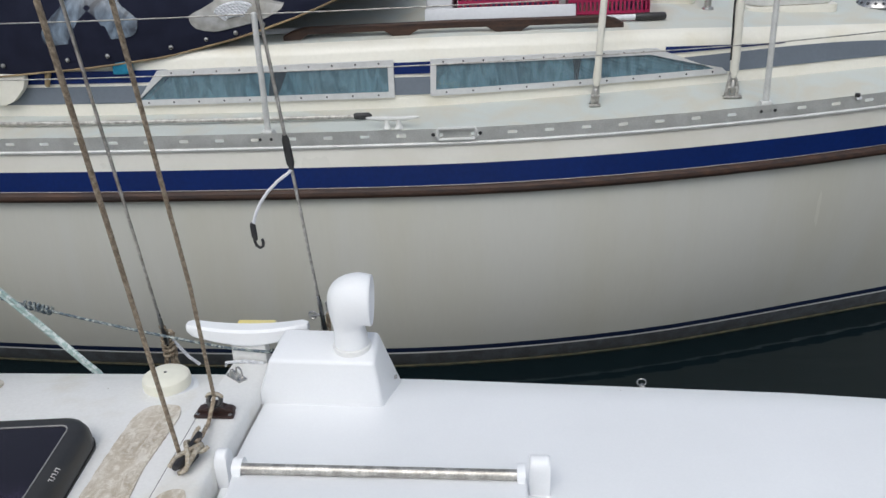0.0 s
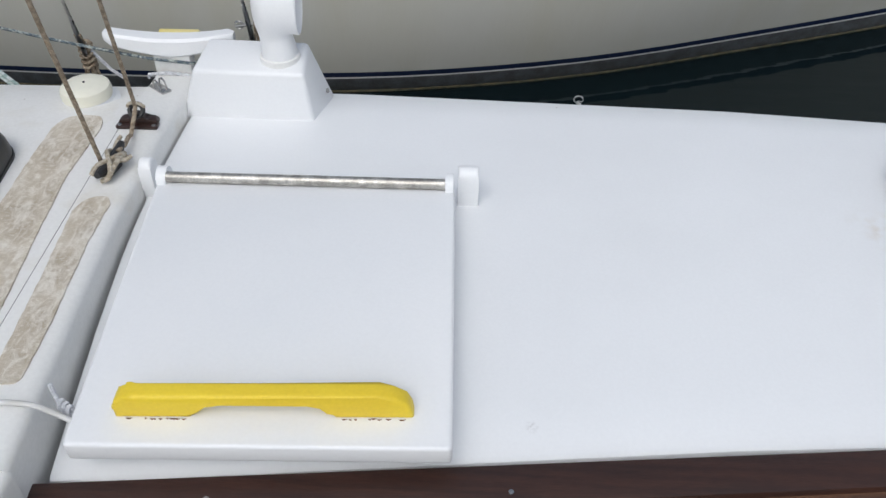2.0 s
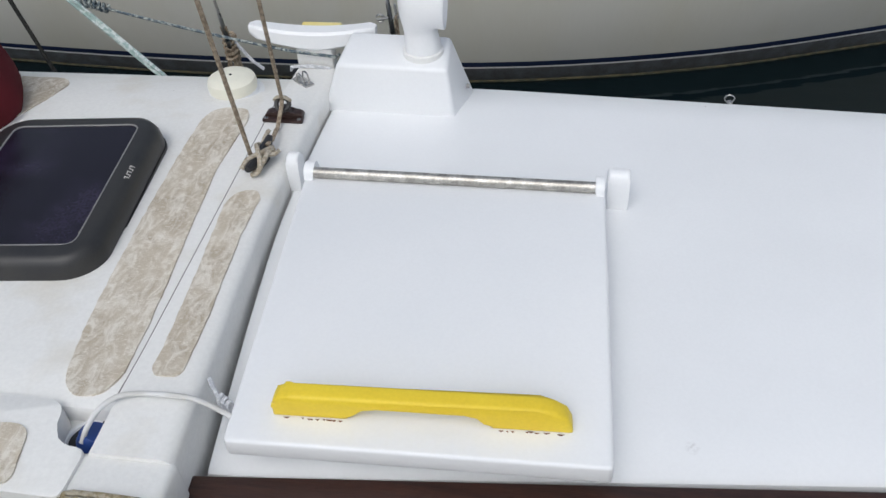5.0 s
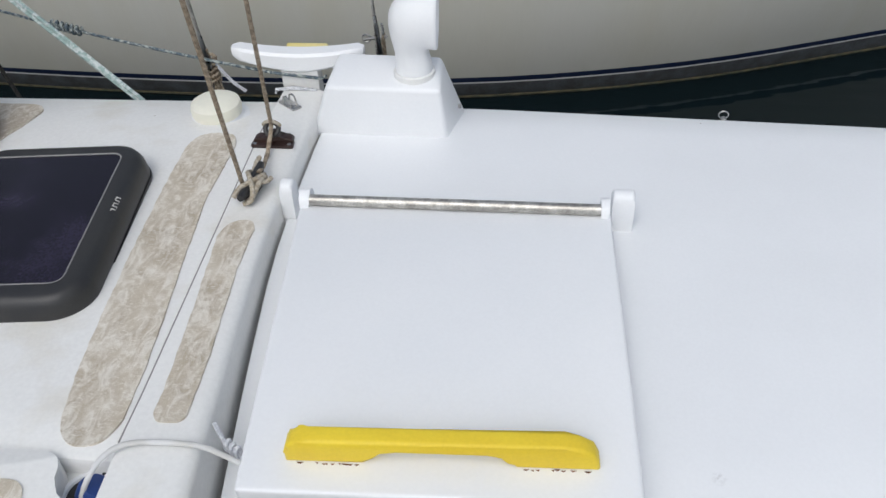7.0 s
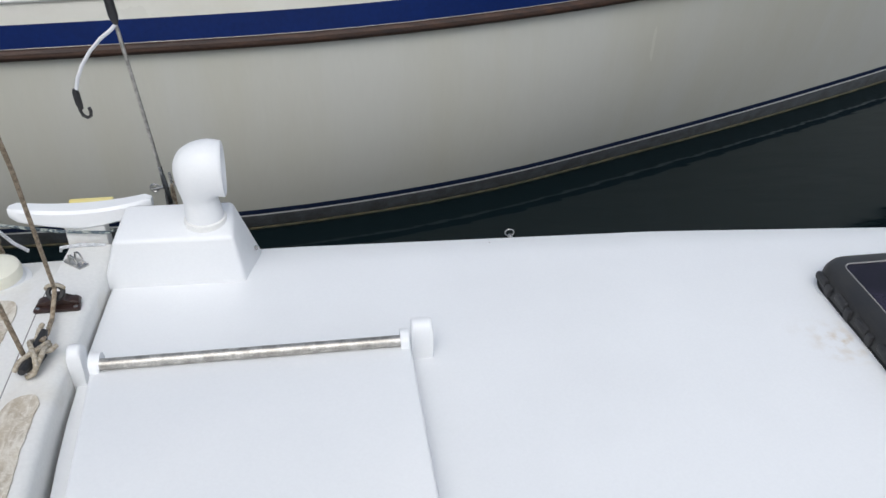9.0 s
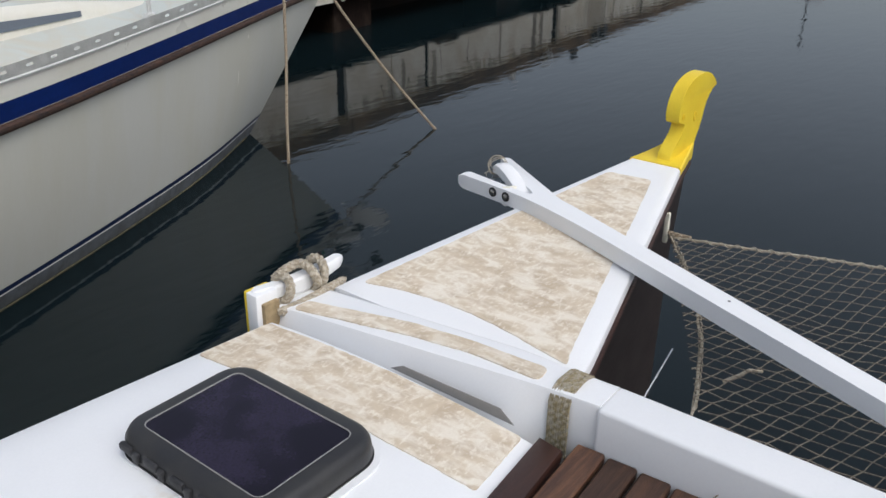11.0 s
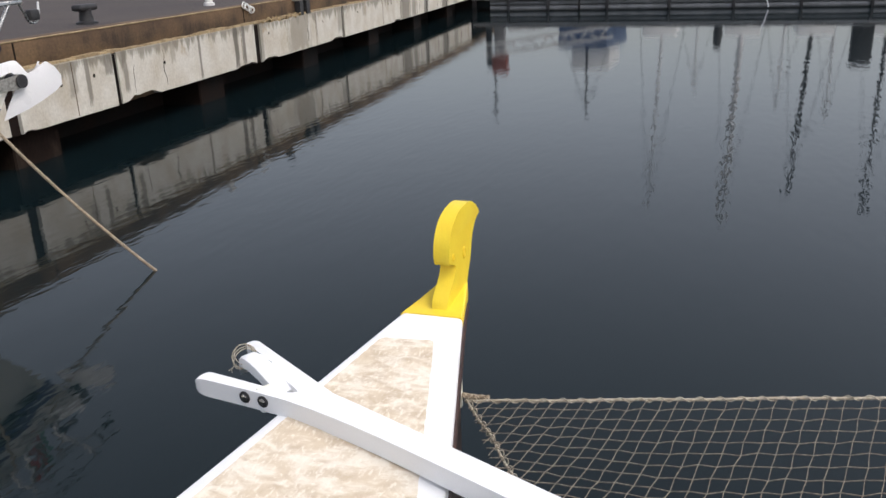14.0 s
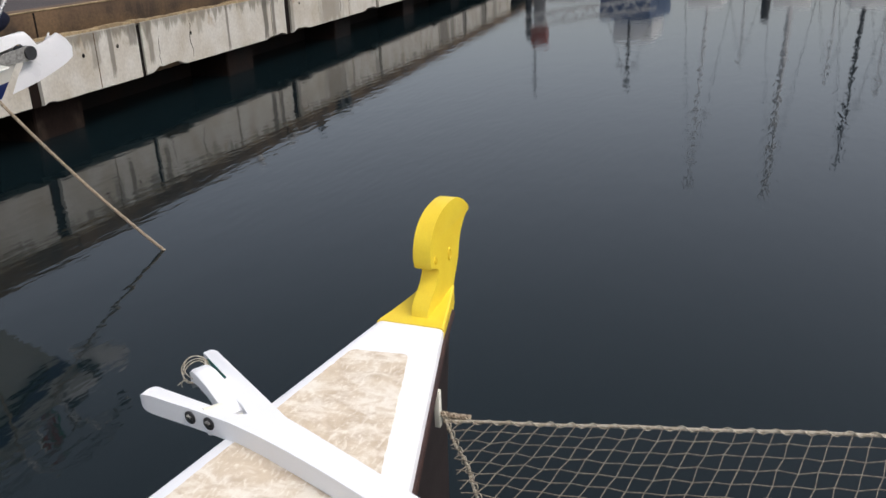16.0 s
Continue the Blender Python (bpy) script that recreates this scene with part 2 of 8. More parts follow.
FADED_YELLOW = material("faded_yellow_paint", (0.78, 0.68, 0.30), rough=0.5, vary=0.05, scale=12, second=(0.76, 0.62, 0.16), amount=0.4)
NONSKID = nonskid("worn_beige_nonskid", (0.80, 0.765, 0.69), (0.54, 0.475, 0.375), (0.33, 0.27, 0.19), 9.0, 40.0)
NONSKID_FORE = nonskid("beige_nonskid_foredeck", (0.85, 0.80, 0.70), (0.64, 0.54, 0.405), (0.46, 0.36, 0.25), 11.0, 25.0, 6, 0.45, 0.60)
RUST = material("rust_brown", (0.24, 0.10, 0.035), rough=0.9, vary=0.3, scale=60, second=(0.12, 0.045, 0.02))
FLEX = material("pale_grey_flex", (0.66, 0.66, 0.65), rough=0.45, vary=0.05, scale=30, second=(0.56, 0.55, 0.52))
BLACK_PLASTIC = material("black_plastic", (0.022, 0.022, 0.024), rough=0.42, vary=0.15, scale=12, fine=300, bump=0.08, second=(0.032, 0.031, 0.03))
SMOKED = material("smoked_acrylic", (0.008, 0.006, 0.014), rough=0.10, vary=0.4, scale=5, fine=190, bump=0.12, second=(0.022, 0.017, 0.036), amount=0.45, edge=0.06, rough_vary=0.08, spec=0.32)
SEAL = material("grey_rubber_seal", (0.30, 0.29, 0.28), rough=0.7)
STEEL = material("stainless_steel", (0.55, 0.54, 0.52), rough=0.28, metal=1.0, vary=0.12, scale=30, fine=200, bump=0.03)
DULL_STEEL = material("weathered_steel_rod", (0.38, 0.36, 0.33), rough=0.42, metal=0.9, vary=0.2, scale=40, fine=200, bump=0.1, second=(0.62, 0.6, 0.56))
ALU = material("anodised_aluminium", (0.68, 0.68, 0.655), rough=0.5, metal=0.12, vary=0.10, scale=14, fine=160, bump=0.03, second=(0.60, 0.60, 0.575))
BROWN_PLASTIC = material("dark_brown_fibre", (0.035, 0.016, 0.012), rough=0.35, vary=0.2, scale=20)
IVORY = material("ivory_plastic", (0.80, 0.78, 0.66), rough=0.4, vary=0.03, scale=8)
TEAK = material("oiled_dark_teak", (0.105, 0.050, 0.026), rough=0.5, vary=0.35, scale=5, fine=50, bump=0.25, second=(0.040, 0.020, 0.014), stretch=(1.2, 16, 16), per_object=0.6, edge=0.2, amount=0.5)
MARGIN_TEAK = material("dark_margin_board", (0.055, 0.022, 0.014), rough=0.38, vary=0.3, scale=5, fine=50, bump=0.2, second=(0.028, 0.012, 0.009), stretch=(1.2, 16, 16), edge=0.2)
STRAKE = material("stained_wood_strake", (0.075, 0.034, 0.018), rough=0.6, vary=0.4, scale=4, fine=40, bump=0.3, second=(0.022, 0.014, 0.012), stretch=(1, 14, 14), edge=0.2)
HULL_DARK = material("dark_hull_paint", (0.03, 0.022, 0.02), rough=0.5, vary=0.2, scale=6)
ROPE = rope_material("weathered_natural_rope", (0.42, 0.35, 0.26), (0.26, 0.20, 0.14))
ROPE_THIN = rope_material("brown_rigging_line", (0.38, 0.31, 0.23), (0.27, 0.215, 0.155), pitch=260)
ROPE_LIGHT = rope_material("pale_manila_rope", (0.52, 0.465, 0.375), (0.40, 0.345, 0.26), pitch=170)
ROPE_PALE = rope_material("sun_bleached_rope", (0.66, 0.59, 0.47), (0.50, 0.43, 0.32), pitch=170)
ROPE_WHITE = rope_material("white_cord", (0.72, 0.73, 0.75), (0.60, 0.61, 0.64), pitch=200)
ROPE_GREEN = rope_material("green_flecked_braid", (0.66, 0.72, 0.70), (0.38, 0.50, 0.47), pitch=160)
ROPE_BLUE = rope_material("blue_flecked_line", (0.40, 0.43, 0.40), (0.10, 0.13, 0.15), pitch=220, fleck=0.55)
ROPE_DARK = rope_material("dark_wet_line", (0.05, 0.05, 0.045), (0.03, 0.03, 0.03))
LASHING = rope_material("yellow_flecked_lashing", (0.40, 0.36, 0.28), (0.30, 0.25, 0.15), pitch=180)
NETTING = rope_material("grey_brown_netting", (0.27, 0.225, 0.17), (0.19, 0.155, 0.12), pitch=300)
GELCOAT = material("cream_gelcoat", (0.59, 0.585, 0.53), rough=0.24, vary=0.012, scale=1.7, fine=40, bump=0.0, second=(0.565, 0.55, 0.465), amount=0.36, edge=0.14, stretch=(1.6, 1.6, 0.22), coat=0.15)
SHEER = material("cream_sheer_paint", (0.72, 0.70, 0.63), rough=0.3, vary=0.015, scale=3, fine=50, bump=0.0, second=(0.67, 0.64, 0.555), amount=0.35)
CABIN_CREAM = material("cream_cabin_gelcoat", (0.76, 0.735, 0.645), rough=0.35, vary=0.03, scale=5, fine=60, bump=0.02, second=(0.70, 0.665, 0.555), amount=0.3)
YDECK = material("pale_green_grey_deck", (0.53, 0.56, 0.525), rough=0.75, vary=0.05, scale=4, fine=240, bump=0.2, second=(0.54, 0.525, 0.45), amount=0.45, distort=1.0)
BLUE = material("royal_blue_stripe", (0.003, 0.018, 0.115), rough=0.4, vary=0.12, scale=5, fine=50, bump=0.0, spec=0.25)
STRIPE_GREY = material("slate_grey_stripe", (0.15, 0.175, 0.21), rough=0.4, vary=0.05, scale=6, bump=0.0)
WHITE_STRIPE = material("white_stripe", (0.78, 0.78, 0.76), rough=0.4, vary=0.03)
NAVY_LINE = material("navy_boot_stripe", (0.010, 0.020, 0.060), rough=0.4, vary=0.1, spec=0.3)
ANTIFOUL = material("grey_antifouling", (0.125, 0.137, 0.148), rough=0.6, vary=0.2, scale=14, fine=90, bump=0.15, second=(0.095, 0.10, 0.10))
WEED = material("brown_weed", (0.10, 0.085, 0.045), rough=0.9, vary=0.4, scale=30, second=(0.05, 0.05, 0.03))
NAVY_CANVAS = material("navy_canvas", (0.012, 0.014, 0.030), rough=0.9, vary=0.2, scale=10, fine=500, bump=0.3, spec=0.2)
MAROON_CANVAS = material("maroon_canvas", (0.11, 0.012, 0.018), rough=0.85, vary=0.2, scale=6, fine=500, bump=0.3, spec=0.2)
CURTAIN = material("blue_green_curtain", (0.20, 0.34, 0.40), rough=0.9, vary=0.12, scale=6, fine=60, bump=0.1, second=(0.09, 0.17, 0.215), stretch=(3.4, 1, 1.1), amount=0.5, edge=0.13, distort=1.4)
DARK_INSIDE = material("dark_cabin_inside", (0.02, 0.028, 0.04), rough=0.9)
PINK = material("raspberry_plastic", (0.36, 0.012, 0.075), rough=0.4, vary=0.08)
GREY_BOARD = material("pale_grey_board", (0.72, 0.73, 0.75), rough=0.6, vary=0.04)
CLOTH_MIX = material("mixed_cloth", (0.05, 0.06, 0.14), rough=0.9, vary=0.3, scale=18, fine=80, bump=0.3, second=(0.42, 0.36, 0.26), amount=0.4)
TURQUOISE = material("turquoise_cloth", (0.02, 0.22, 0.36), rough=0.9, vary=0.2, scale=9)
CONCRETE = material("stained_white_concrete", (0.56, 0.535, 0.475), rough=0.9, vary=0.12, scale=2.6, fine=34, bump=0.4, second=(0.42, 0.37, 0.29), amount=0.34, edge=0.20, stretch=(1.0, 1.0, 0.8), detail=10)
KERB = material("brown_stained_concrete", (0.135, 0.083, 0.040), rough=0.9, vary=0.3, scale=1.5, fine=25, bump=0.45, second=(0.042, 0.027, 0.016), amount=0.48, edge=0.14, stretch=(1, 1, 1.3), detail=10)
# rust patches over a near-black base that holds the shade under the quay
RUST_PIER = material("rusty_shade_dark_pier", (0.012, 0.0065, 0.0045), rough=0.95, spec=0.15, vary=0.4, scale=3, fine=25, bump=0.5, second=(0.04, 0.028, 0.02), amount=0.25, edge=0.08, stretch=(1, 1, 0.5), detail=9)
SANDY = material("sandy_ledge_dirt", (0.36, 0.27, 0.15), rough=0.95, vary=0.3, scale=6, fine=40, bump=0.6, second=(0.22, 0.16, 0.09))
# near-black concrete: the shade below the quay edge is in the colour
SHADE_PIER = material("shade_darkened_concrete", (0.006, 0.005, 0.0045), rough=0.9, spec=0.15, vary=0.3, scale=2, fine=20, bump=0.3, second=(0.012, 0.007, 0.005))
ASPHALT = material("worn_asphalt", (0.044, 0.034, 0.032), rough=0.9, vary=0.25, scale=0.9, fine=120, bump=0.4, second=(0.062, 0.049, 0.044))
IRON = material("black_cast_iron", (0.03, 0.03, 0.032), rough=0.55, vary=0.3, scale=9)
PONTOON_ALU = material("grey_pontoon_metal", (0.26, 0.265, 0.27), rough=0.55, metal=0.3, vary=0.12, scale=3, fine=40, bump=0.1)
FLOAT_GREY = material("grey_plastic_float", (0.19, 0.195, 0.20), rough=0.5, vary=0.12, scale=2, fine=20, bump=0.05, second=(0.14, 0.145, 0.15))
BROWN_WOOD = material("weathered_dock_boards", (0.15, 0.10, 0.07), rough=0.85, vary=0.3, scale=3, fine=40, bump=0.3, stretch=(1, 8, 8))
PALE_HULL = material("pale_boat_hull", (0.62, 0.62, 0.60), rough=0.35, vary=0.05, scale=2)
BLUE_HULL = material("faded_blue_boat_hull", (0.035, 0.075, 0.17), rough=0.4, vary=0.1, scale=2)
RED_PAINT = material("orange_red_paint", (0.22, 0.06, 0.045), rough=0.5, vary=0.15, scale=4)
MAST_ALU = material("mast_aluminium", (0.55, 0.55, 0.55), rough=0.5, metal=0.3, vary=0.1, scale=2)
MAST_DARK = material("dark_mast", (0.035, 0.035, 0.04), rough=0.5, vary=0.2, scale=2)
BLUE_CAP = material("blue_plastic_cap", (0.015, 0.05, 0.22), rough=0.4)
GREEN_LABEL = material("green_label", (0.0, 0.09, 0.07), rough=0.4)
GREEN_LINE = rope_material("green_line", (0.02, 0.20, 0.09), (0.01, 0.14, 0.06))
RED_LINE = rope_material("red_line", (0.42, 0.05, 0.03), (0.30, 0.04, 0.03))
LETTER = material("pale_lettering", (0.72, 0.70, 0.66), rough=0.6)
PANE = glass_material("blue_tinted_window", (0.55, 0.68, 0.74), 0.03, 0.9)


def water_material():
    m = bpy.data.materials.new("harbour_water")
    m.use_nodes = True
    n, l = m.node_tree.nodes, m.node_tree.links
    p = n["Principled BSDF"]
    p.inputs["Base Color"].default_value = (0.0046, 0.0098, 0.0118, 1)
    p.inputs["Roughness"].default_value = 0.045
    p.inputs["IOR"].default_value = 1.29
    co = n.new("ShaderNodeTexCoord")
    heights = []
    for scale, stretch, turn, weight in ((7.5, (0.5, 1.6, 1), 25, 1.0), (2.1, (0.6, 1.3, 1), -12, 1.6), (22.0, (0.7, 1.4, 1), 40, 0.16)):
        mp = n.new("ShaderNodeMapping")
        mp.inputs["Rotation"].default_value = (0, 0, radians(turn))
        mp.inputs["Scale"].default_value = stretch
        l.new(co.outputs["Object"], mp.inputs["Vector"])
        a = n.new("ShaderNodeTexNoise")
        a.inputs["Scale"].default_value = scale
        a.inputs["Detail"].default_value = 2.0
        a.inputs["Roughness"].default_value = 0.4
        l.new(mp.outputs["Vector"], a.inputs["Vector"])
        k = n.new("ShaderNodeMath")
        k.operation = "MULTIPLY"
        k.inputs[1].default_value = weight
        l.new(a.outputs["Fac"], k.inputs[0])
        heights.append(k.outputs["Value"])
    total = heights[0]
    for other in heights[1:]:
        add = n.new("ShaderNodeMath")
        l.new(total, add.inputs[0])
        l.new(other, add.inputs[1])
        total = add.outputs["Value"]
    b = n.new("ShaderNodeBump")
    b.inputs["Strength"].default_value = 0.40
    b.inputs["Distance"].default_value = 0.0036
    l.new(total, b.inputs["Height"])
    l.new(b.outputs["Normal"], p.inputs["Normal"])
    return m


WATER = water_material()


def stain(mat, at, radius, colour, strength, rough_scale=60.0):
    """A stain of its own shape round a point, over a painted material."""
    n, l = mat.node_tree.nodes, mat.node_tree.links
    p = n["Principled BSDF"]
    old = p.inputs["Base Color"].links[0].from_socket
    co = n.new("ShaderNodeTexCoord")
    d = n.new("ShaderNodeVectorMath")
    d.operation = "DISTANCE"
    d.inputs[1].default_value = at
    l.new(co.outputs["Object"], d.inputs[0])
    edge = n.new("ShaderNodeMapRange")
    edge.inputs["From Min"].default_value = 0
    edge.inputs["From Max"].default_value = radius
    edge.inputs["To Min"].default_value = strength
    edge.inputs["To Max"].default_value = 0
    l.new(d.outputs["Value"], edge.inputs["Value"])
    nz = n.new("ShaderNodeTexNoise")
    nz.inputs["Scale"].default_value = rough_scale
    nz.inputs["Detail"].default_value = 5
    l.new(co.outputs["Object"], nz.inputs["Vector"])
    cut = n.new("ShaderNodeMapRange")
    cut.inputs["From Min"].default_value = 0.45
    cut.inputs["From Max"].default_value = 0.7
    l.new(nz.outputs["Fac"], cut.inputs["Value"])
    mul = n.new("ShaderNodeMath")
    mul.operation = "MULTIPLY"
    l.new(edge.outputs["Result"], mul.inputs[0])
    l.new(cut.outputs["Result"], mul.inputs[1])
    mix = n.new("ShaderNodeMix")
    mix.data_type = "RGBA"
    mix.inputs["B"].default_value = (*colour, 1)
    l.new(mul.outputs["Value"], mix.inputs["Factor"])
    l.new(old, mix.inputs["A"])
    l.new(mix.outputs["Result"], p.inputs["Base Color"])


def specks(mat, colour, scale=7.0, size=0.02, share=0.35):
    """Sparse small dirt specks."""
    n, l = mat.node_tree.nodes, mat.node_tree.links
    p = n["Principled BSDF"]
    old = p.inputs["Base Color"].links[0].from_socket
    co = n.new("ShaderNodeTexCoord")
    vo = n.new("ShaderNodeTexVoronoi")
    vo.inputs["Scale"].default_value = scale
    l.new(co.outputs["Object"], vo.inputs["Vector"])
    near = n.new("ShaderNodeMath")
    near.operation = "LESS_THAN"
    near.inputs[1].default_value = size
    l.new(vo.outputs["Distance"], near.inputs[0])
    sep = n.new("ShaderNodeSeparateColor")
    l.new(vo.outputs["Color"], sep.inputs["Color"])
    some = n.new("ShaderNodeMath")
    some.operation = "LESS_THAN"
    some.inputs[1].default_value = share
    l.new(sep.outputs["Red"], some.inputs[0])
    mul = n.new("ShaderNodeMath")
    mul.operation = "MULTIPLY"
    l.new(near.outputs["Value"], mul.inputs[0])
    l.new(some.outputs["Value"], mul.inputs[1])
    mix = n.new("ShaderNodeMix")
    mix.data_type = "RGBA"
    mix.inputs["B"].default_value = (*colour, 1)
    l.new(mul.outputs["Value"], mix.inputs["Factor"])
    l.new(old, mix.inputs["A"])
    l.new(mix.outputs["Result"], p.inputs["Base Color"])


WHITE_DECK = material("white_cabin_top_paint", (0.82, 0.83, 0.84), rough=0.38, vary=0.015, scale=2.2, fine=160, bump=0.03, second=(0.79, 0.80, 0.81))
stain(WHITE_DECK, (1.545, -0.01, 1.03), 0.085, (0.56, 0.44, 0.28), 0.75, 38)
stain(WHITE_DECK, (1.49, 0.035, 1.03), 0.07, (0.66, 0.60, 0.50), 0.25, 30)
stain(WHITE_DECK, (0.757, -0.53, 1.02), 0.016, (0.42, 0.41, 0.40), 0.9, 150)
specks(WHITE_DECK, (0.34, 0.32, 0.30), 6.0, 0.010, 0.25)
specks(WORN_WHITE, (0.38, 0.33, 0.27), 22.0, 0.045, 0.10)
for dripper, tone in ((CONCRETE, (0.12, 0.095, 0.07)), (CONCRETE, (0.30, 0.20, 0.10))):
    for k in range(7):
        xs = 8.3 + k * 2.37 if tone[0] < 0.2 else 9.9 + k * 2.9
        stain(dripper, (xs, 6.97 + 0.081 * (xs - 11), 1.1), 0.30, tone, 0.95, 7.5)



def drips(mat, z_top, reach, colour, strength):
    """Dirt that has run down in streaks from the ledge above."""
    n, l = mat.node_tree.nodes, mat.node_tree.links
    p = n["Principled BSDF"]
    old = p.inputs["Base Color"].links[0].from_socket
    co = n.new("ShaderNodeTexCoord")
    sep = n.new("ShaderNodeSeparateXYZ")
    l.new(co.outputs["Object"], sep.inputs["Vector"])
    high = n.new("ShaderNodeMapRange")
    high.inputs["From Min"].default_value = z_top - reach
    high.inputs["From Max"].default_value = z_top
    high.inputs["To Max"].default_value = 0.42
    l.new(sep.outputs["Z"], high.inputs["Value"])
    mp = n.new("ShaderNodeMapping")
    mp.inputs["Scale"].default_value = (7, 7, 0.7)
    l.new(co.outputs["Object"], mp.inputs["Vector"])
    nz = n.new("ShaderNodeTexNoise")
    nz.inputs["Scale"].default_value = 1.0
    nz.inputs["Detail"].default_value = 5
    nz.inputs["Roughness"].default_value = 0.65
    l.new(mp.outputs["Vector"], nz.inputs["Vector"])
    add = n.new("ShaderNodeMath")
    l.new(high.outputs["Result"], add.inputs[0])
    l.new(nz.outputs["Fac"], add.inputs[1])
    cutoff = n.new("ShaderNodeMapRange")
    cutoff.inputs["From Min"].default_value = 0.72
    cutoff.inputs["From Max"].default_value = 0.84
    cutoff.inputs["To Max"].default_value = strength
    l.new(add.outputs["Value"], cutoff.inputs["Value"])
    mix = n.new("ShaderNodeMix")
    mix.data_type = "RGBA"
    mix.inputs["B"].default_value = (*colour, 1)
    l.new(cutoff.outputs["Result"], mix.inputs["Factor"])
    l.new(old, mix.inputs["A"])
    l.new(mix.outputs["Result"], p.inputs["Base Color"])


def run(mat, x, width, low, colour, strength):
    """One ragged dirty run down the quay face, narrowing towards its lower end."""
    n, l = mat.node_tree.nodes, mat.node_tree.links
    p = n["Principled BSDF"]
    old = p.inputs["Base Color"].links[0].from_socket
    co = n.new("ShaderNodeTexCoord")
    mp = n.new("ShaderNodeMapping")
    mp.inputs["Scale"].default_value = (9, 9, 2.5)
    l.new(co.outputs["Object"], mp.inputs["Vector"])
    nz = n.new("ShaderNodeTexNoise")
    nz.inputs["Scale"].default_value = 1.0
    nz.inputs["Detail"].default_value = 6
    nz.inputs["Roughness"].default_value = 0.7
    l.new(mp.outputs["Vector"], nz.inputs["Vector"])
    sep = n.new("ShaderNodeSeparateXYZ")
    l.new(co.outputs["Object"], sep.inputs["Vector"])

    def math_node(op, a, b):
        k = n.new("ShaderNodeMath")
        k.operation = op
        for socket, v in zip(k.inputs, (a, b)):
            if isinstance(v, (int, float)):
                socket.default_value = v
            else:
                l.new(v, socket)
        return k.outputs["Value"]

    off = math_node("ABSOLUTE", math_node("SUBTRACT", sep.outputs["X"], x), 0)
    rel = math_node("DIVIDE", off, width)
    depth = math_node("DIVIDE", math_node("SUBTRACT", 1.15, sep.outputs["Z"]), 1.15 - low)
    rough = math_node("MULTIPLY", math_node("SUBTRACT", nz.outputs["Fac"], 0.5), 1.7)
    field = math_node("ADD", math_node("MAXIMUM", rel, math_node("POWER", depth, 3.0)), rough)
    mask = n.new("ShaderNodeMapRange")
    mask.inputs["From Min"].default_value = 1.05
    mask.inputs["From Max"].default_value = 0.65
    mask.inputs["To Max"].default_value = strength
    l.new(field, mask.inputs["Value"])
    mix = n.new("ShaderNodeMix")
    mix.data_type = "RGBA"
    mix.inputs["B"].default_value = (*colour, 1)
    l.new(mask.outputs["Result"], mix.inputs["Factor"])
    l.new(old, mix.inputs["A"])
    l.new(mix.outputs["Result"], p.inputs["Base Color"])


drips(CONCRETE, 1.14, 0.30, (0.15, 0.135, 0.10), 0.7)
for x, width, low, tone, strength in ((10.10, 0.10, 0.70, 0.20, 0.6), (10.40, 0.05, 0.55, 0.16, 0.8), (10.85, 0.10, 0.85, 0.14, 0.7), (11.25, 0.06, 0.55, 0.15, 0.7),
                                      (12.50, 0.07, 0.80, 0.22, 0.5), (13.30, 0.04, 0.45, 0.14, 0.8), (14.55, 0.09, 0.40, 0.09, 0.85), (14.85, 0.06, 0.40, 0.10, 0.8),
                                      (15.52, 0.10, 0.40, 0.20, 0.7), (17.30, 0.60, 0.40, 0.25, 0.75), (19.72, 0.20, 0.55, 0.20, 0.6), (21.4, 0.15, 0.80, 0.25, 0.5),
                                      (25.10, 0.55, 0.30, 0.15, 0.8), (26.0, 0.25, 0.40, 0.13, 0.6), (27.40, 0.25, 0.30, 0.08, 0.8), (29.9, 0.45, 0.30, 0.12, 0.8), (31.5, 0.3, 0.4, 0.16, 0.6)):
    run(CONCRETE, x, width, low, (tone, tone * 0.9, tone * 0.72), strength)
drips(KERB, 1.46, 0.5, (0.13, 0.075, 0.04), 0.3)

# ---- water ----
bm = bm_new()
sheet(bm, [[(x, y, 0) for x in (-400, 400)] for y in (-400, 400)], flip=True)
tagged(part("water", bm, WATER), "dark calm harbour water with fine ripples", "water", kind="structure")

# ---- quay ----
def quay_y(x):
    return 6.97 + 0.081 * (x - 11)


QD = Vector((1, 0.081, 0)).normalized()
QROT = Matrix.Rotation(math.atan2(QD.y, QD.x), 4, "Z")
quay = thing("quay", (11, 8, 0), "concrete harbour quay with stained white facing panels", "quay", kind="structure")


def along_quay(x, back, z):
    return Vector((x, quay_y(x), z)) + Vector((-QD.y, QD.x, 0)) * back


def quay_box(bm, x0, x1, b0, b1, z0, z1, bevel=0.0, seg=1):
    a, b = along_quay(x0, 0, 0), along_quay(x1, 0, 0)
    c = along_quay((x0 + x1) / 2, (b0 + b1) / 2, (z0 + z1) / 2)
    box(bm, c, ((b - a).length, b1 - b0, z1 - z0), bevel, seg, QROT)


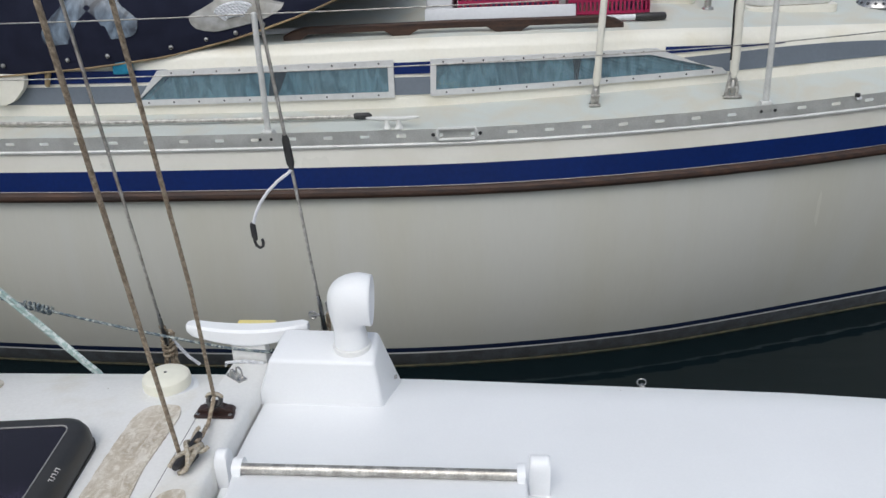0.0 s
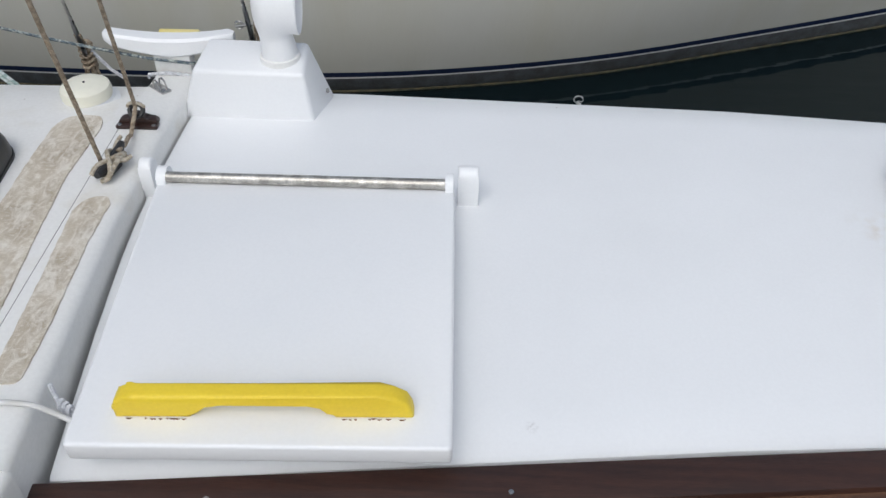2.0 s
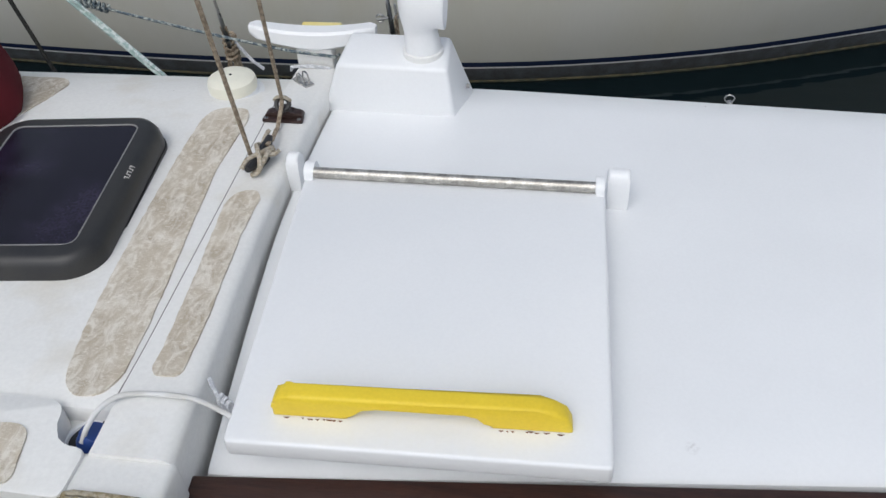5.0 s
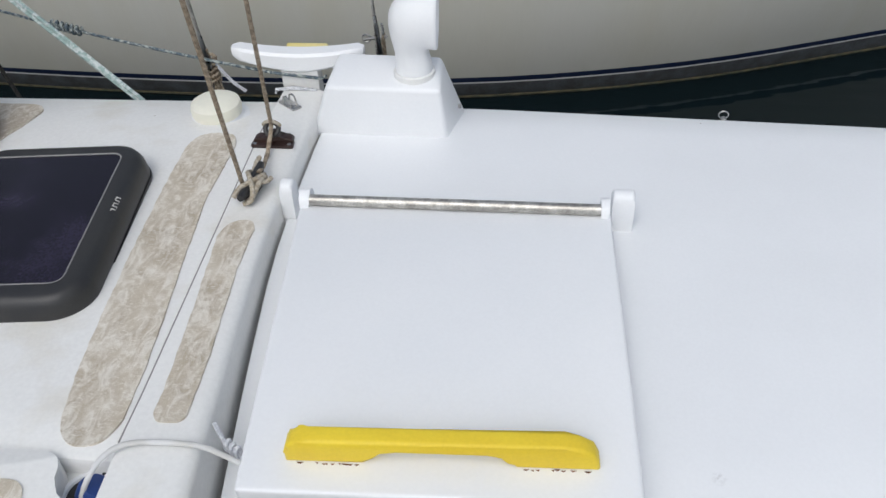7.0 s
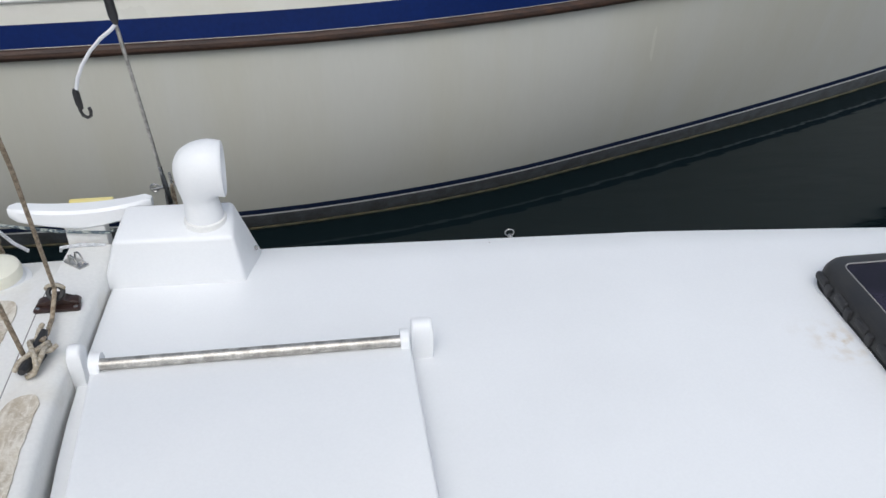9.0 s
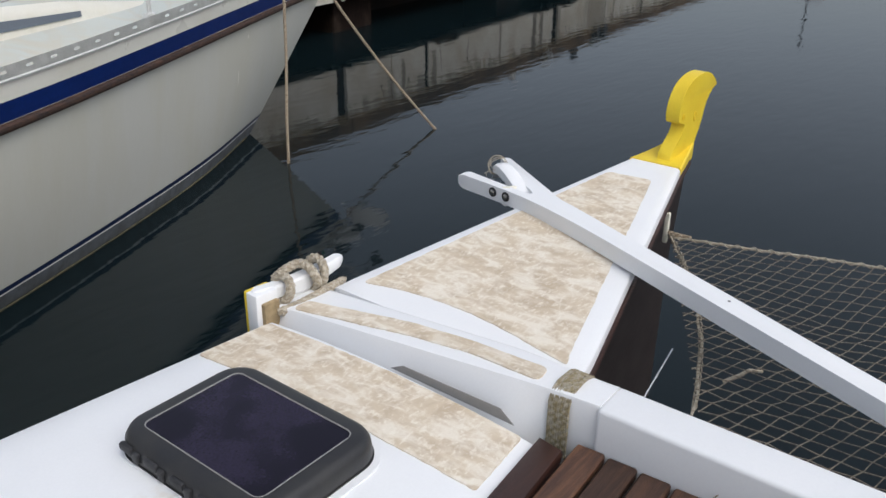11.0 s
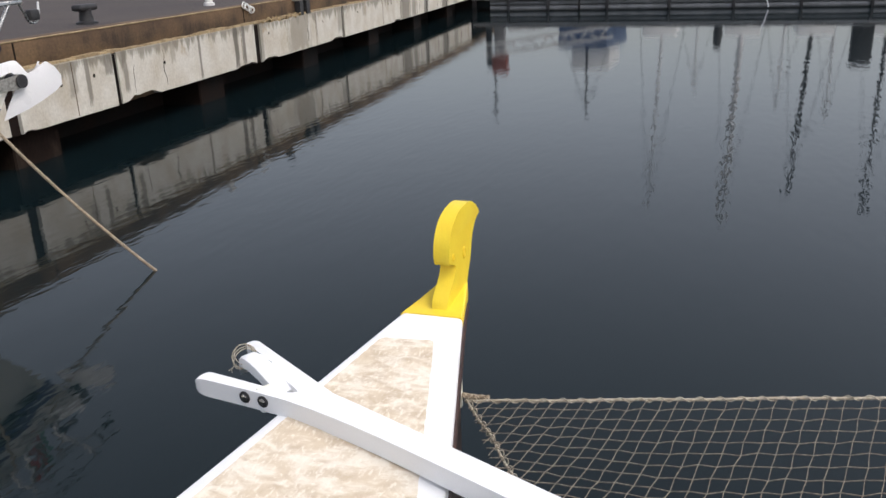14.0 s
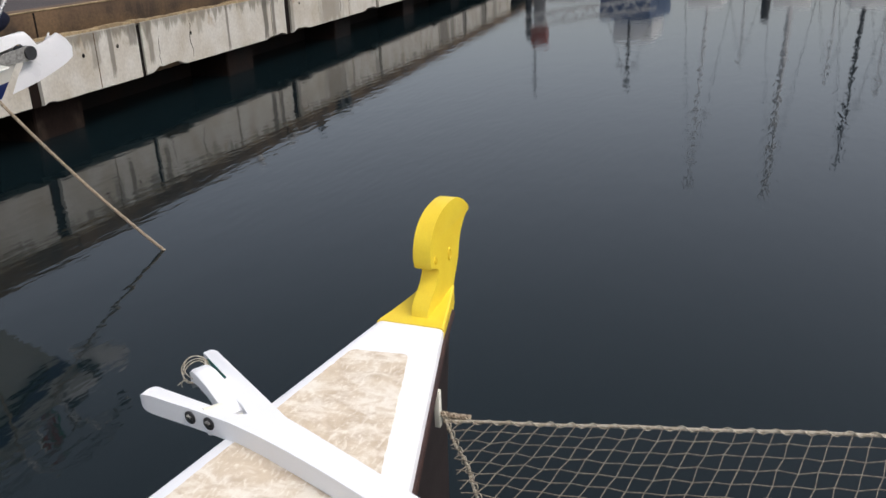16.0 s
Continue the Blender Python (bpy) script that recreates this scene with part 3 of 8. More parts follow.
bm = bm_new()
quay_box(bm, -24, 54, 0.10, 0.42, 1.12, 1.46, 0.03, 2)
part("kerb", bm, KERB, quay, "brown stained concrete kerb")
bm = bm_new()
for x in np.arange(-23.9, 35.5, 0.9):
    quay_box(bm, x, x + 0.897, 0.094 + 0.004 * noise.noise((x, 0, 0)), 0.14, 1.445, 1.4635, 0.006)
part("kerb_edge", bm, SANDY, quay, "worn pale kerb edge")
bm = bm_new()
quay_box(bm, -24, 54, 0.42, 60, 1.0, 1.45)
part("surface", bm, ASPHALT, quay, "worn dark asphalt quay surface")
# back wall and piers, under-quay shade painted into their near-black colour
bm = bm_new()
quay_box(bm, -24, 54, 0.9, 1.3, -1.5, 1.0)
part("back_wall", bm, SHADE_PIER, quay, "near black wall under the quay edge, shade put into its colour")
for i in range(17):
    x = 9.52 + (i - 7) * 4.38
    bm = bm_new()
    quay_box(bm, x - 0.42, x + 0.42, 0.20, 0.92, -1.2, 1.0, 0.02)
    part("pier", bm, RUST_PIER if i == 7 else SHADE_PIER, quay)
bm = bm_new()
for x in np.arange(-23.5, 35.8, 0.16):
    h = 0.02 + 0.03 * noise.noise((x * 0.9, 3, 0)) + 0.015 * random.random()
    quay_box(bm, x, x + 0.17, 0.02, 0.12, 1.12, 1.135 + max(0, h), 0.006)
part("ledge_dirt", bm, SANDY, quay, "sandy dirt along the ledge")

# facing panels with open joints, knocked lower edges and bolt holes
JOINTS = [(-23.6, 0.10), (-19.4, 0.08), (-15.1, 0.10), (-10.8, 0.08), (-6.5, 0.08), (-2.2, 0.10), (2.1, 0.08), (6.4, 0.08), (8.99, 0.18), (11.02, 0.13), (15.40, 0.20),
          (19.88, 0.14), (24.58, 0.10), (27.50, 0.10), (30.10, 0.10), (34.2, 0.10)]
CHIPS = [(11.22, 12.02, 0.085), (14.55, 15.28, 0.05), (15.56, 16.20, 0.055), (19.10, 19.80, 0.06), (23.95, 24.50, 0.07), (6.6, 7.3, 0.06), (9.1, 9.3, 0.03)]
prand = random.Random(4)


def chip_at(x):
    """How far the lower edge is broken away."""
    for c0, c1, h in CHIPS:
        if c0 < x < c1:
            u = (x - c0) / (c1 - c0)
            return h * (min(1, u * 5, (1 - u) * 7) * (0.75 + 0.35 * noise.noise((x * 7, 5, 0))))
    return 0.0


def worn_top(x):
    """The panel's upper edge, crumbled along one stretch."""
    if 15.45 < x < 17.7:
        return 1.09 + 0.05 * noise.noise((x * 5, 9, 0)) + 0.03 * abs(x - 16.5)
    return 1.135


for (a, ga), (b, gb) in zip(JOINTS, JOINTS[1:]):
    bm = bm_new()
    x0, x1 = a + ga / 2, b - gb / 2
    n = int((x1 - x0) / 0.075)
    off = prand.uniform(-0.012, 0.012)
    xs = [x0 + (x1 - x0) * i / n for i in range(n + 1)]
    rows = []
    for back_off, level in ((0.26, 1), (0.012, 1), (0.0, 0.985), (0.0, 0.012), (0.012, 0), (0.26, 0)):
        row = []
        for i, x in enumerate(xs):
            low = 0.435 + 0.006 * noise.noise((x * 3, 1, 0)) + chip_at(x)
            row.append(along_quay(x, back_off + off, low + (worn_top(x) - low) * level))
        rows.append(row)
    vs, _ = sheet(bm, rows)
    for e in (0, -1):
        bm.faces.new([r[e] for r in vs])
    bmesh.ops.recalc_face_normals(bm, faces=bm.faces)
    part("facing_panel", bm, CONCRETE, quay)
    for k in range(prand.randint(0, 2)):
        bm = bm_new()
        xm, zt = prand.uniform(x0 + 0.2, x1 - 0.2), prand.uniform(0.75, 1.1)
        zs = [zt - (zt - prand.uniform(0.47, 0.6)) * q / 5 for q in range(6)]
        tube(bm, [along_quay(xm + prand.uniform(-0.03, 0.03), off - 0.001, z) for z in zs], [0.001, 0.003, 0.004, 0.004, 0.003, 0.001], 5)
        part("crack", bm, SHADE_PIER, quay)
    bm = bm_new()
    xm = prand.uniform(x0 + 0.5, x1 - 0.5)
    quay_box(bm, xm - 0.006, xm + 0.006, off - 0.003, 0.02, 0.45, 1.12)
    part("panel_joint", bm, KERB, quay)
for x, gap in JOINTS[:-1]:
    bm = bm_new()
    quay_box(bm, x - gap / 2 - 0.01, x + gap / 2 + 0.01, 0.035, 0.05, 0.43, 1.10)
    part("joint_filler", bm, SHADE_PIER, quay, "dark open joint between the panels")
for c0, c1, h in CHIPS:
    bm = bm_new()
    cols = [c0 + (c1 - c0) * i / 18 for i in range(19)]
    rows = []
    for back_off, level in ((0.02, 1.15), (0.035, 0.7), (0.07, 0.35), (0.10, 0.0), (0.2, -0.05)):
        rows.append([along_quay(x, back_off + 0.02 * noise.noise((x * 11, level * 3, 2)), 0.43 + level * h + 0.012 * noise.noise((x * 14, level, 7))) for x in cols])
    sheet(bm, rows)
    part("broken_edge", bm, KERB, quay, "brown broken concrete edge")
for x, z in ((9.86, 0.88), (10.52, 0.90), (12.21, 0.85), (15.85, 0.92), (18.6, 0.90), (20.9, 0.93), (23.4, 0.95), (23.7, 0.95)):
    bm = bm_new()
    mm = Matrix.Translation(along_quay(x, -0.014, z)) @ QROT @ Matrix.Rotation(radians(90), 4, "X")
    lathe(bm, [(0.026, -0.002), (0.022, 0.0015), (0.002, 0.002)], 10, m=mm)
    part("bolt_hole", bm, SHADE_PIER, quay)
bm = bm_new()
for k in range(110):
    x = 15.45 + 2.2 * prand.random() ** 0.8
    c = along_quay(x, prand.uniform(-0.01, 0.13), 1.10 + 0.07 * prand.random() + 0.02 * noise.noise((x * 4, 2, 1)))
    r = prand.uniform(0.012, 0.038)
    q = bmesh.ops.create_icosphere(bm, subdivisions=1, radius=r, matrix=Matrix.Translation(c))
    for v in q["verts"]:
        v.co += Vector((prand.uniform(-1, 1), prand.uniform(-1, 1), prand.uniform(-1, 0.6))) * r * 0.35
part("rubble", bm, SANDY, quay, "sandy crumbled concrete on the ledge", smooth=10)
for x in (9.30, 15.13, 21.6):
    bm = bm_new()
    quay_box(bm, x - 0.012, x + 0.012, 0.096, 0.12, 1.13, 1.44)
    part("kerb_joint", bm, SHADE_PIER, quay)


def bollard(x, back, s=1.0):
    t = thing("mooring_bollard", along_quay(x, back, 1.45), "black cast iron mooring bollard on the quay", "bollard", "bollards on the quay")
    bm = bm_new()
    p = along_quay(x, back, 1.45)
    lathe(bm, [(0.15 * s, 0), (0.15 * s, 0.03), (0.10 * s, 0.05), (0.085 * s, 0.16), (0.095 * s, 0.20), (0.02, 0.23)], 20, p)
    part("post", bm, IRON, t)
    bm = bm_new()
    box(bm, p + Vector((0, 0, 0.23)), (0.40 * s, 0.17 * s, 0.09), 0.035, 3, QROT)
    part("head", bm, IRON, t)


bollard(11.75, 0.85)
bollard(21.2, 0.75)
bollard(4.2, 0.85)

# pale block and recessed ladder in the kerb
t = thing("mooring_ring", along_quay(15.2, 0.05, 1.4), "pale loop of mooring chain hung on the quay edge", "mooring ring")
bm = bm_new()
for k in range(5):
    c = along_quay(15.1 + 0.07 * k, 0.06 - 0.02 * (k % 2), 1.47 - 0.025 * k)
    a = k * 1.3
    tube(bm, coil_path(c, (math.cos(a), math.sin(a), 0.2), (0.1, 0.1, 1), 0.05, 1, 0, 12), 0.013, 6)
part("chain", bm, ALU, t)
t = thing("quay_ladder", along_quay(17.6, 0.02, 1.1), "dark recessed steel ladder in the quay face", "ladder")
for dx in (0.0, 0.36):
    bm = bm_new()
    quay_box(bm, 17.42 + dx, 17.60 + dx, -0.02, 0.10, 1.12, 1.40, 0.01)
    part("recess_plate", bm, IRON, t)
bm = bm_new()
quay_box(bm, 17.3, 18.1, 0.0, 0.40, 1.40, 1.47, 0.01)
part("cap", bm, CONCRETE, t)
t = thing("pale_post", along_quay(15.9, 1.0, 1.45), "short pale post on the quay", "post")
bm = bm_new()
lathe(bm, [(0.10, 0), (0.10, 0.05), (0.07, 0.06), (0.07, 0.6), (0.05, 0.62)], 16, along_quay(15.6, 1.0, 1.45))
part("post", bm, PALE_HULL, t)
t = thing("dark_post", along_quay(18.6, 0.9, 1.45), "short dark post on the quay", "post")
bm = bm_new()
lathe(bm, [(0.12, 0), (0.12, 0.3), (0.09, 0.34), (0.09, 0.6)], 16, along_quay(18.3, 0.9, 1.45))
part("post", bm, IRON, t)
# ---- pontoon ----
PX = 33.5
pontoon = thing("pontoon", (PX, 0, 0), "grey floating pontoon with tubular floats and plank deck", "pontoon", kind="structure")
bm = bm_new()
box(bm, (PX + 1.1, -6, 0.47), (2.2, 29.2, 0.10), 0.01)
part("frame", bm, PONTOON_ALU, pontoon)
for z, w, m in ((0.57, 0.045, PONTOON_ALU), (0.43, 0.05, PONTOON_ALU)):
    bm = bm_new()
    box(bm, (PX - 0.03, -6.2, z), (0.06, 28.6, w), 0.012)
    part("edge_rail", bm, m, pontoon)
yy, k = 7.95, 0
while yy > -20:
    ln = (0.75, 1.5, 1.14, 1.01)[k] if k < 4 else 2.17
    bm = bm_new()
    tube(bm, [(PX + 0.14, yy - 0.04, 0.295), (PX + 0.14, yy - ln + 0.04, 0.295)], 0.105, 16)
    part("float", bm, FLOAT_GREY, pontoon)
    bm = bm_new()
    tube(bm, [(PX + 0.13, yy - 0.04, 0.095), (PX + 0.13, yy - ln + 0.04, 0.095)], 0.105, 16)
    part("float", bm, FLOAT_GREY, pontoon)
    bm = bm_new()
    wb = 0.04 if k == 2 else 0.10
    box(bm, (PX + 0.0, yy - ln, 0.22), (0.10, wb, 0.44), 0.008)
    part("bracket", bm, IRON, pontoon)
    yy -= ln
    k += 1
bm = bm_new()
box(bm, (PX + 0.5, -6.2, 0.1), (0.3, 28.4, 0.5), 0.02)
part("keel_beam", bm, SHADE_PIER, pontoon)
for i in range(86):
    bm = bm_new()
    box(bm, (PX + 1.1, 8.3 - i * 0.33, 0.54), (2.18, 0.30, 0.03), 0.004, 1)
    part("deck_board", bm, BROWN_WOOD, pontoon)

t = thing("gangway", (PX + 0.9, 5.4, 0.56), "pale grey metal gangway truss resting on the pontoon", "gangway")
for dz in (0.0, 0.4):
    bm = bm_new()
    tube(bm, [(PX + 1.0, 8.4, 1.35 + dz), (PX + 0.9, 3.4, 0.62 + dz)], 0.05, 8)
    part("chord", bm, PALE_HULL, t)
for i in range(6):
    bm = bm_new()
    y0 = 8.1 - i * 0.75
    z0 = 0.62 + (y0 - 3.4) * 0.146
    tube(bm, [(PX + 0.95, y0, z0), (PX + 0.95, y0 - 0.37, z0 + 0.36), (PX + 0.95, y0 - 0.75, z0 - 0.09)], 0.03, 6)
    part("brace", bm, PALE_HULL, t)
t = thing("shore_line_coil", (PX, -1.85, 0.5), "pale rope hanging over the pontoon edge", "rope")
bm = bm_new()
tube(bm, [(PX - 0.04, -1.72, 0.60), (PX - 0.09, -1.80, 0.50), (PX - 0.09, -1.86, 0.25), (PX - 0.08, -1.92, 0.04)], 0.03, 6)
part("line", bm, ROPE_WHITE, t)


def moored_boat(name, at, length, hull_mat, label, mast=0.0, mast_mat=None, cabin=True, turn=0.0, mast_at=0.1, r=0.075, lean=0.0, free=1.0):
    """A boat lying far off behind the pontoon."""
    t = thing(name, at, label, "boat", "boats behind the pontoon")
    m = Matrix.Translation(at) @ Matrix.Rotation(turn, 4, "Z")
    bm = bm_new()
    rows = []
    for i in range(13):
        u = i / 12
        half = length * 0.16 * (1 - max(0, (u - 0.4) / 0.6) ** 2.2) * (0.75 + 0.25 * min(1, u / 0.3)) + 0.01
        s = (0.95 + 0.35 * u * u) * free
        row = [m @ Vector((length * (u - 0.5), half * c, z)) for c, z in ((-0.7, -0.2), (-0.95, 0.35), (-1, s), (1, s), (0.95, 0.35), (0.7, -0.2))]
        rows.append(row)
    vs, _ = sheet(bm, rows)
    for e in (0, -1):
        bm.faces.new(vs[e])
    part("hull", bm, hull_mat, t)
    if cabin:
        bm = bm_new()
        box(bm, m @ Vector((-0.02 * length, 0, 0.95 * free + 0.32 * free)), (length * 0.42, length * 0.2, 0.66 * free), 0.08, 2, Matrix.Rotation(turn, 4, "Z"))
        part("cabin", bm, PALE_HULL, t)
    if mast:
        bm = bm_new()
        b = m @ Vector((mast_at * length, 0, 1.2))
        tube(bm, [b, b + Vector((0, lean, mast - 1.2))], [r, r * 0.7], 8)
        part("mast", bm, mast_mat or MAST_ALU, t)
        bm = bm_new()
        for w in (-1, 1):
            tube(bm, [b + Vector((0, w * length * 0.14, -0.2)), b + Vector((0, lean + w * 0.02, mast - 1.4))], 0.012, 4)
        part("shroud", bm, MAST_DARK, t)
        bm = bm_new()
        tube(bm, [b + Vector((0, -0.5, mast * 0.52)), b + Vector((0, 0.5, mast * 0.52))], 0.025, 5)
        part("spreader", bm, mast_mat or MAST_ALU, t)
    return t


moored_boat("fishing_boat", (40.2, 4.85, 0), 8.0, BLUE_HULL, "small faded blue fishing boat behind the pontoon", 4.6, MAST_DARK, True, 0.0, -0.35, 0.06, 0.0, 1.75)
moored_boat("motor_boat", (38.6, 7.35, 0), 4.6, PALE_HULL, "small white open motor boat behind the pontoon", 0.0, None, False, 0.0)
moored_boat("sailing_boat", (42, -1.2, 0), 7.2, PALE_HULL, "white sailing boat with a tall grey mast", 10.4, MAST_ALU, True, 0.0, 0.0, 0.13, 0.3)
moored_boat("sailing_boat", (42, 2.2, 0), 7.2, PALE_HULL, "white sailing boat with a slender pale mast", 10.2, MAST_ALU, True, 0.0, 0.0, 0.055, 0.3)
moored_boat("sailing_boat", (42, -4.05, 0), 7.2, PALE_HULL, "white sailing boat with a dark mast", 8.9, MAST_DARK, True, 0.0, 0.0, 0.095, 0.35)
moored_boat("sailing_boat", (50, -3.35, 0), 7.2, PALE_HULL, "white sailing boat with a thin grey mast", 6.4, MAST_ALU, True, 0.0, 0.0, 0.05, 0.1)
moored_boat("sailing_boat", (52, -5.9, 0), 7.2, PALE_HULL, "white sailing boat with a grey mast", 7.4, MAST_ALU, True, 0.0, 0.0, 0.06)
moored_boat("sailing_boat", (42, -6.95, 0), 7.2, PALE_HULL, "white sailing boat with a dark mast", 9.6, MAST_DARK, True, 0.0, 0.0, 0.085, 0.05)
moored_boat("sailing_boat", (50, 1.0, 0), 7.2, PALE_HULL, "white sailing boat with a grey mast", 5.6, MAST_ALU, True, 0.0, 0.0, 0.05)
t = thing("mooring_pile", (36.2, -0.29, 0), "dark mooring pile beside the pontoon", "pile")
bm = bm_new()
lathe(bm, [(0.16, -1), (0.16, 1.6), (0.02, 1.7)], 14, (36.2, -0.29, 0))
part("post", bm, IRON, t)
t = thing("dock_locker", (35.0, -5.13, 0.55), "tall dark steel locker on the pontoon", "locker")
bm = bm_new()
box(bm, (35.0, -5.13, 1.33), (0.5, 0.68, 1.56), 0.02)
part("body", bm, IRON, t)
bm = bm_new()
box(bm, (34.742, -5.13, 1.33), (0.02, 0.60, 1.46), 0.008)
part("door", bm, IRON, t)
t = thing("harbour_cabinet", (35.2, 7.97, 0.55), "orange red box on a grey stand on the pontoon", "cabinet")
bm = bm_new()
box(bm, (35.2, 7.97, 2.14), (0.4, 0.62, 0.78), 0.03)
part("box", bm, RED_PAINT, t)
bm = bm_new()
box(bm, (35.2, 7.97, 1.16), (0.3, 0.4, 1.2), 0.02)
part("stand", bm, PONTOON_ALU, t)
for y, h, r in ((8.45, 2.3, 0.12), (8.2, 4.5, 0.035)):
    t = thing("lamp_post", (35.3, y, 0.55), "thin grey post at the end of the pontoon", "post", "posts by the pontoon")
    bm = bm_new()
    tube(bm, [(35.3, y, 0.54), (35.3, y, h)], r, 8)
    part("post", bm, MAST_DARK, t)

# ---- the neighbouring yacht ----
YX = [-6, -4, -2, 0, 1, 2, 3, 4, 5, 6, 6.75]
YR = [2.60, 2.32, 2.2, 2.25, 2.36, 2.59, 2.94, 3.38, 3.84, 4.28, 4.55]
WX = [-6, -4, -2.2, -0.93, 0.1, 1.05, 1.9, 3.2, 4.4, 5.41]
WY = [2.85, 2.50, 2.32, 2.265, 2.30, 2.475, 2.765, 3.265, 3.80, 4.40]
CX = [-6, -2, 0, 1, 2, 3, 4, 5]
CY = [2.85, 2.62, 2.66, 2.76, 2.95, 3.25, 3.62, 4.02]


def y_mid(x):
    return 4.40 + 0.111 * (x - 5.41)


def y_rail(x):
    return smooth_at(x, YX, YR)


def y_water(x):
    return smooth_at(x, WX, WY)


def y_cabin(x):
    return smooth_at(x, CX, CY)


def rise(x):
    return 0.14 * (max(0, x - 0.3) / 6.0) ** 1.3


def hull_point(u, z, side):
    """u runs from the stern to the stem, z is the height before the sheer's rise; side -1 faces the catamaran."""
    f = min(max(z / 1.2, -0.3), 1.06)
    xs, xe = -6.0, 5.41 + 1.34 * f
    x = xs + (xe - xs) * u
    xw, xr = xs + (5.41 - xs) * u, xs + (6.75 - xs) * u
    w, r = y_mid(xw) - y_water(xw), y_mid(xr) - y_rail(xr)
    g = max(f, 0)
    half = w + (r - w) * g + 0.10 * math.sin(math.pi * min(g, 1) ** 0.8) * min(1, (1 - u) * 2.2)
    if z < 0:
        half *= max(0, 1 + z / 0.55) ** 0.5
    half = max(half, 0)
    return Vector((x, y_mid(x) + side * half, z + rise(x) * g))


yacht = thing("neighbour_yacht", (0, 3.8, 0), "cream sailing yacht with blue stripe moored alongside", "sailing yacht")
US = [i / 40 * 0.75 for i in range(40)] + [0.75 + 0.25 * (i / 30) for i in range(31)]


def hull_band(name, zs, mat, out=0.0, label=""):
    bm = bm_new()
    for side in (-1, 1):
        rows = []
        for z in zs:
            rows.append([hull_point(u, z, side) + Vector((0, side * out, 0)) for u in US])
        sheet(bm, rows, flip=side < 0)
    bmesh.ops.remove_doubles(bm, verts=bm.verts, dist=1e-4)
    return part(name, bm, mat, yacht, label, smooth=50)


hull_band("topside", [0.992 - i * (0.992 - 0.135) / 14 for i in range(15)], GELCOAT, 0, "stained cream gelcoat topside")
hull_band("sheer_band", [1.19, 1.14, 1.086], SHEER, 0, "cream band below the toe rail")
hull_band("blue_band", [1.086, 1.04, 0.992], BLUE, 0, "royal blue painted band")
hull_band("boot_stripe", [0.135, 0.105], NAVY_LINE, 0, "narrow navy boot stripe")
hull_band("waterline_gap", [0.105, 0.095], WHITE_STRIPE)
hull_band("bottom", [0.095, 0.03, 0.0, -0.1, -0.25, -0.4, -0.54], ANTIFOUL, 0, "grey antifouled bottom")
for side in (-1, 1):
    bm = bm_new()
    tube(bm, [hull_point(u, 0.004, side) + Vector((0, side * 0.002, 0.004 * noise.noise((u * 90, 0, 0)))) for u in US[:-1]], 0.007, 6)
    part("weed_line", bm, WEED, yacht, "brown weed along the waterline")
bm = bm_new()
vs = [hull_point(0, z, s) for s, zs in ((-1, (1.2, 0.9, 0.5, 0.1, -0.3)), (1, (-0.3, 0.1, 0.5, 0.9, 1.2))) for z in zs]
bm.faces.new([bm.verts.new(v) for v in vs])
part("transom", bm, GELCOAT, yacht)
for side in (-1, 1):
    bm = bm_new()
    tube(bm, [hull_point(u, 0.972, side) + Vector((0, side * 0.020, 0)) for u in US[:-2]], 0.024, 10)
    part("rubbing_strake", bm, STRAKE, yacht, "weathered dark wood rubbing strake")
    bm = bm_new()
    tube(bm, [hull_point(u, 1.178, side) + Vector((0, side * 0.004, 0)) for u in US[:-1]], 0.009, 6)
    part("rail_moulding", bm, ALU, yacht)

# crowned deck
DECK = 1.19


def crown(x, f):
    """Height of the deck over its edge, f of the way from rail to rail."""
    return smooth_at(x, [-6, -0.3, 0.9, 2.1, 3.2, 4.6, 6.75], [0.125, 0.13, 0.195, 0.23, 0.19, 0.07, 0.04]) * math.sin(math.pi * min(1, max(0, f)))


bm = bm_new()
rows = []
for u in US:
    a, b = hull_point(u, DECK, -1), hull_point(u, DECK, 1)
    rows.append([a.lerp(b, k / 20) + Vector((0, 0, crown(a.x, k / 20))) for k in range(21)])
sheet(bm, rows, flip=True)
part("deck", bm, YDECK, yacht, "pale green grey nonskid deck")

# perforated toe rail
for side in (-1, 1):
    bm = bm_new()
    cols, x = [], -5.9
    while x < 6.5:
        cols += [x, x + 0.042, x + 0.083, x + 0.125]
        x += 0.166
    rows = []
    for x in cols:
        p = hull_point(min(max((x + 6) / 12.75, 0), 1), DECK, side)
        rows.append([bm.verts.new(p + Vector((0, side * 0.003, z))) for z in (-0.004, 0.022, 0.036, 0.058)])
    for i, (a, b) in enumerate(zip(rows, rows[1:])):
        for j in range(3):
            if not (j == 1 and i % 4 == 3):
                bm.faces.new((a[j], b[j], b[j + 1], a[j + 1]))
    bmesh.ops.solidify(bm, geom=bm.faces[:], thickness=0.007)
    bmesh.ops.recalc_face_normals(bm, faces=bm.faces)
    part("toe_rail", bm, ALU, yacht, "grey perforated aluminium toe rail")

# coachroof
CABX = [-5.2 + i * 0.2 for i in range(49)]


def cab_top(x):
    return lerp_at(x, [-6, -0.85, 0.25, 1.33, 2.38, 3.4, 4.4], [1.52, 1.535, 1.55, 1.54, 1.50, 1.42, 1.27])


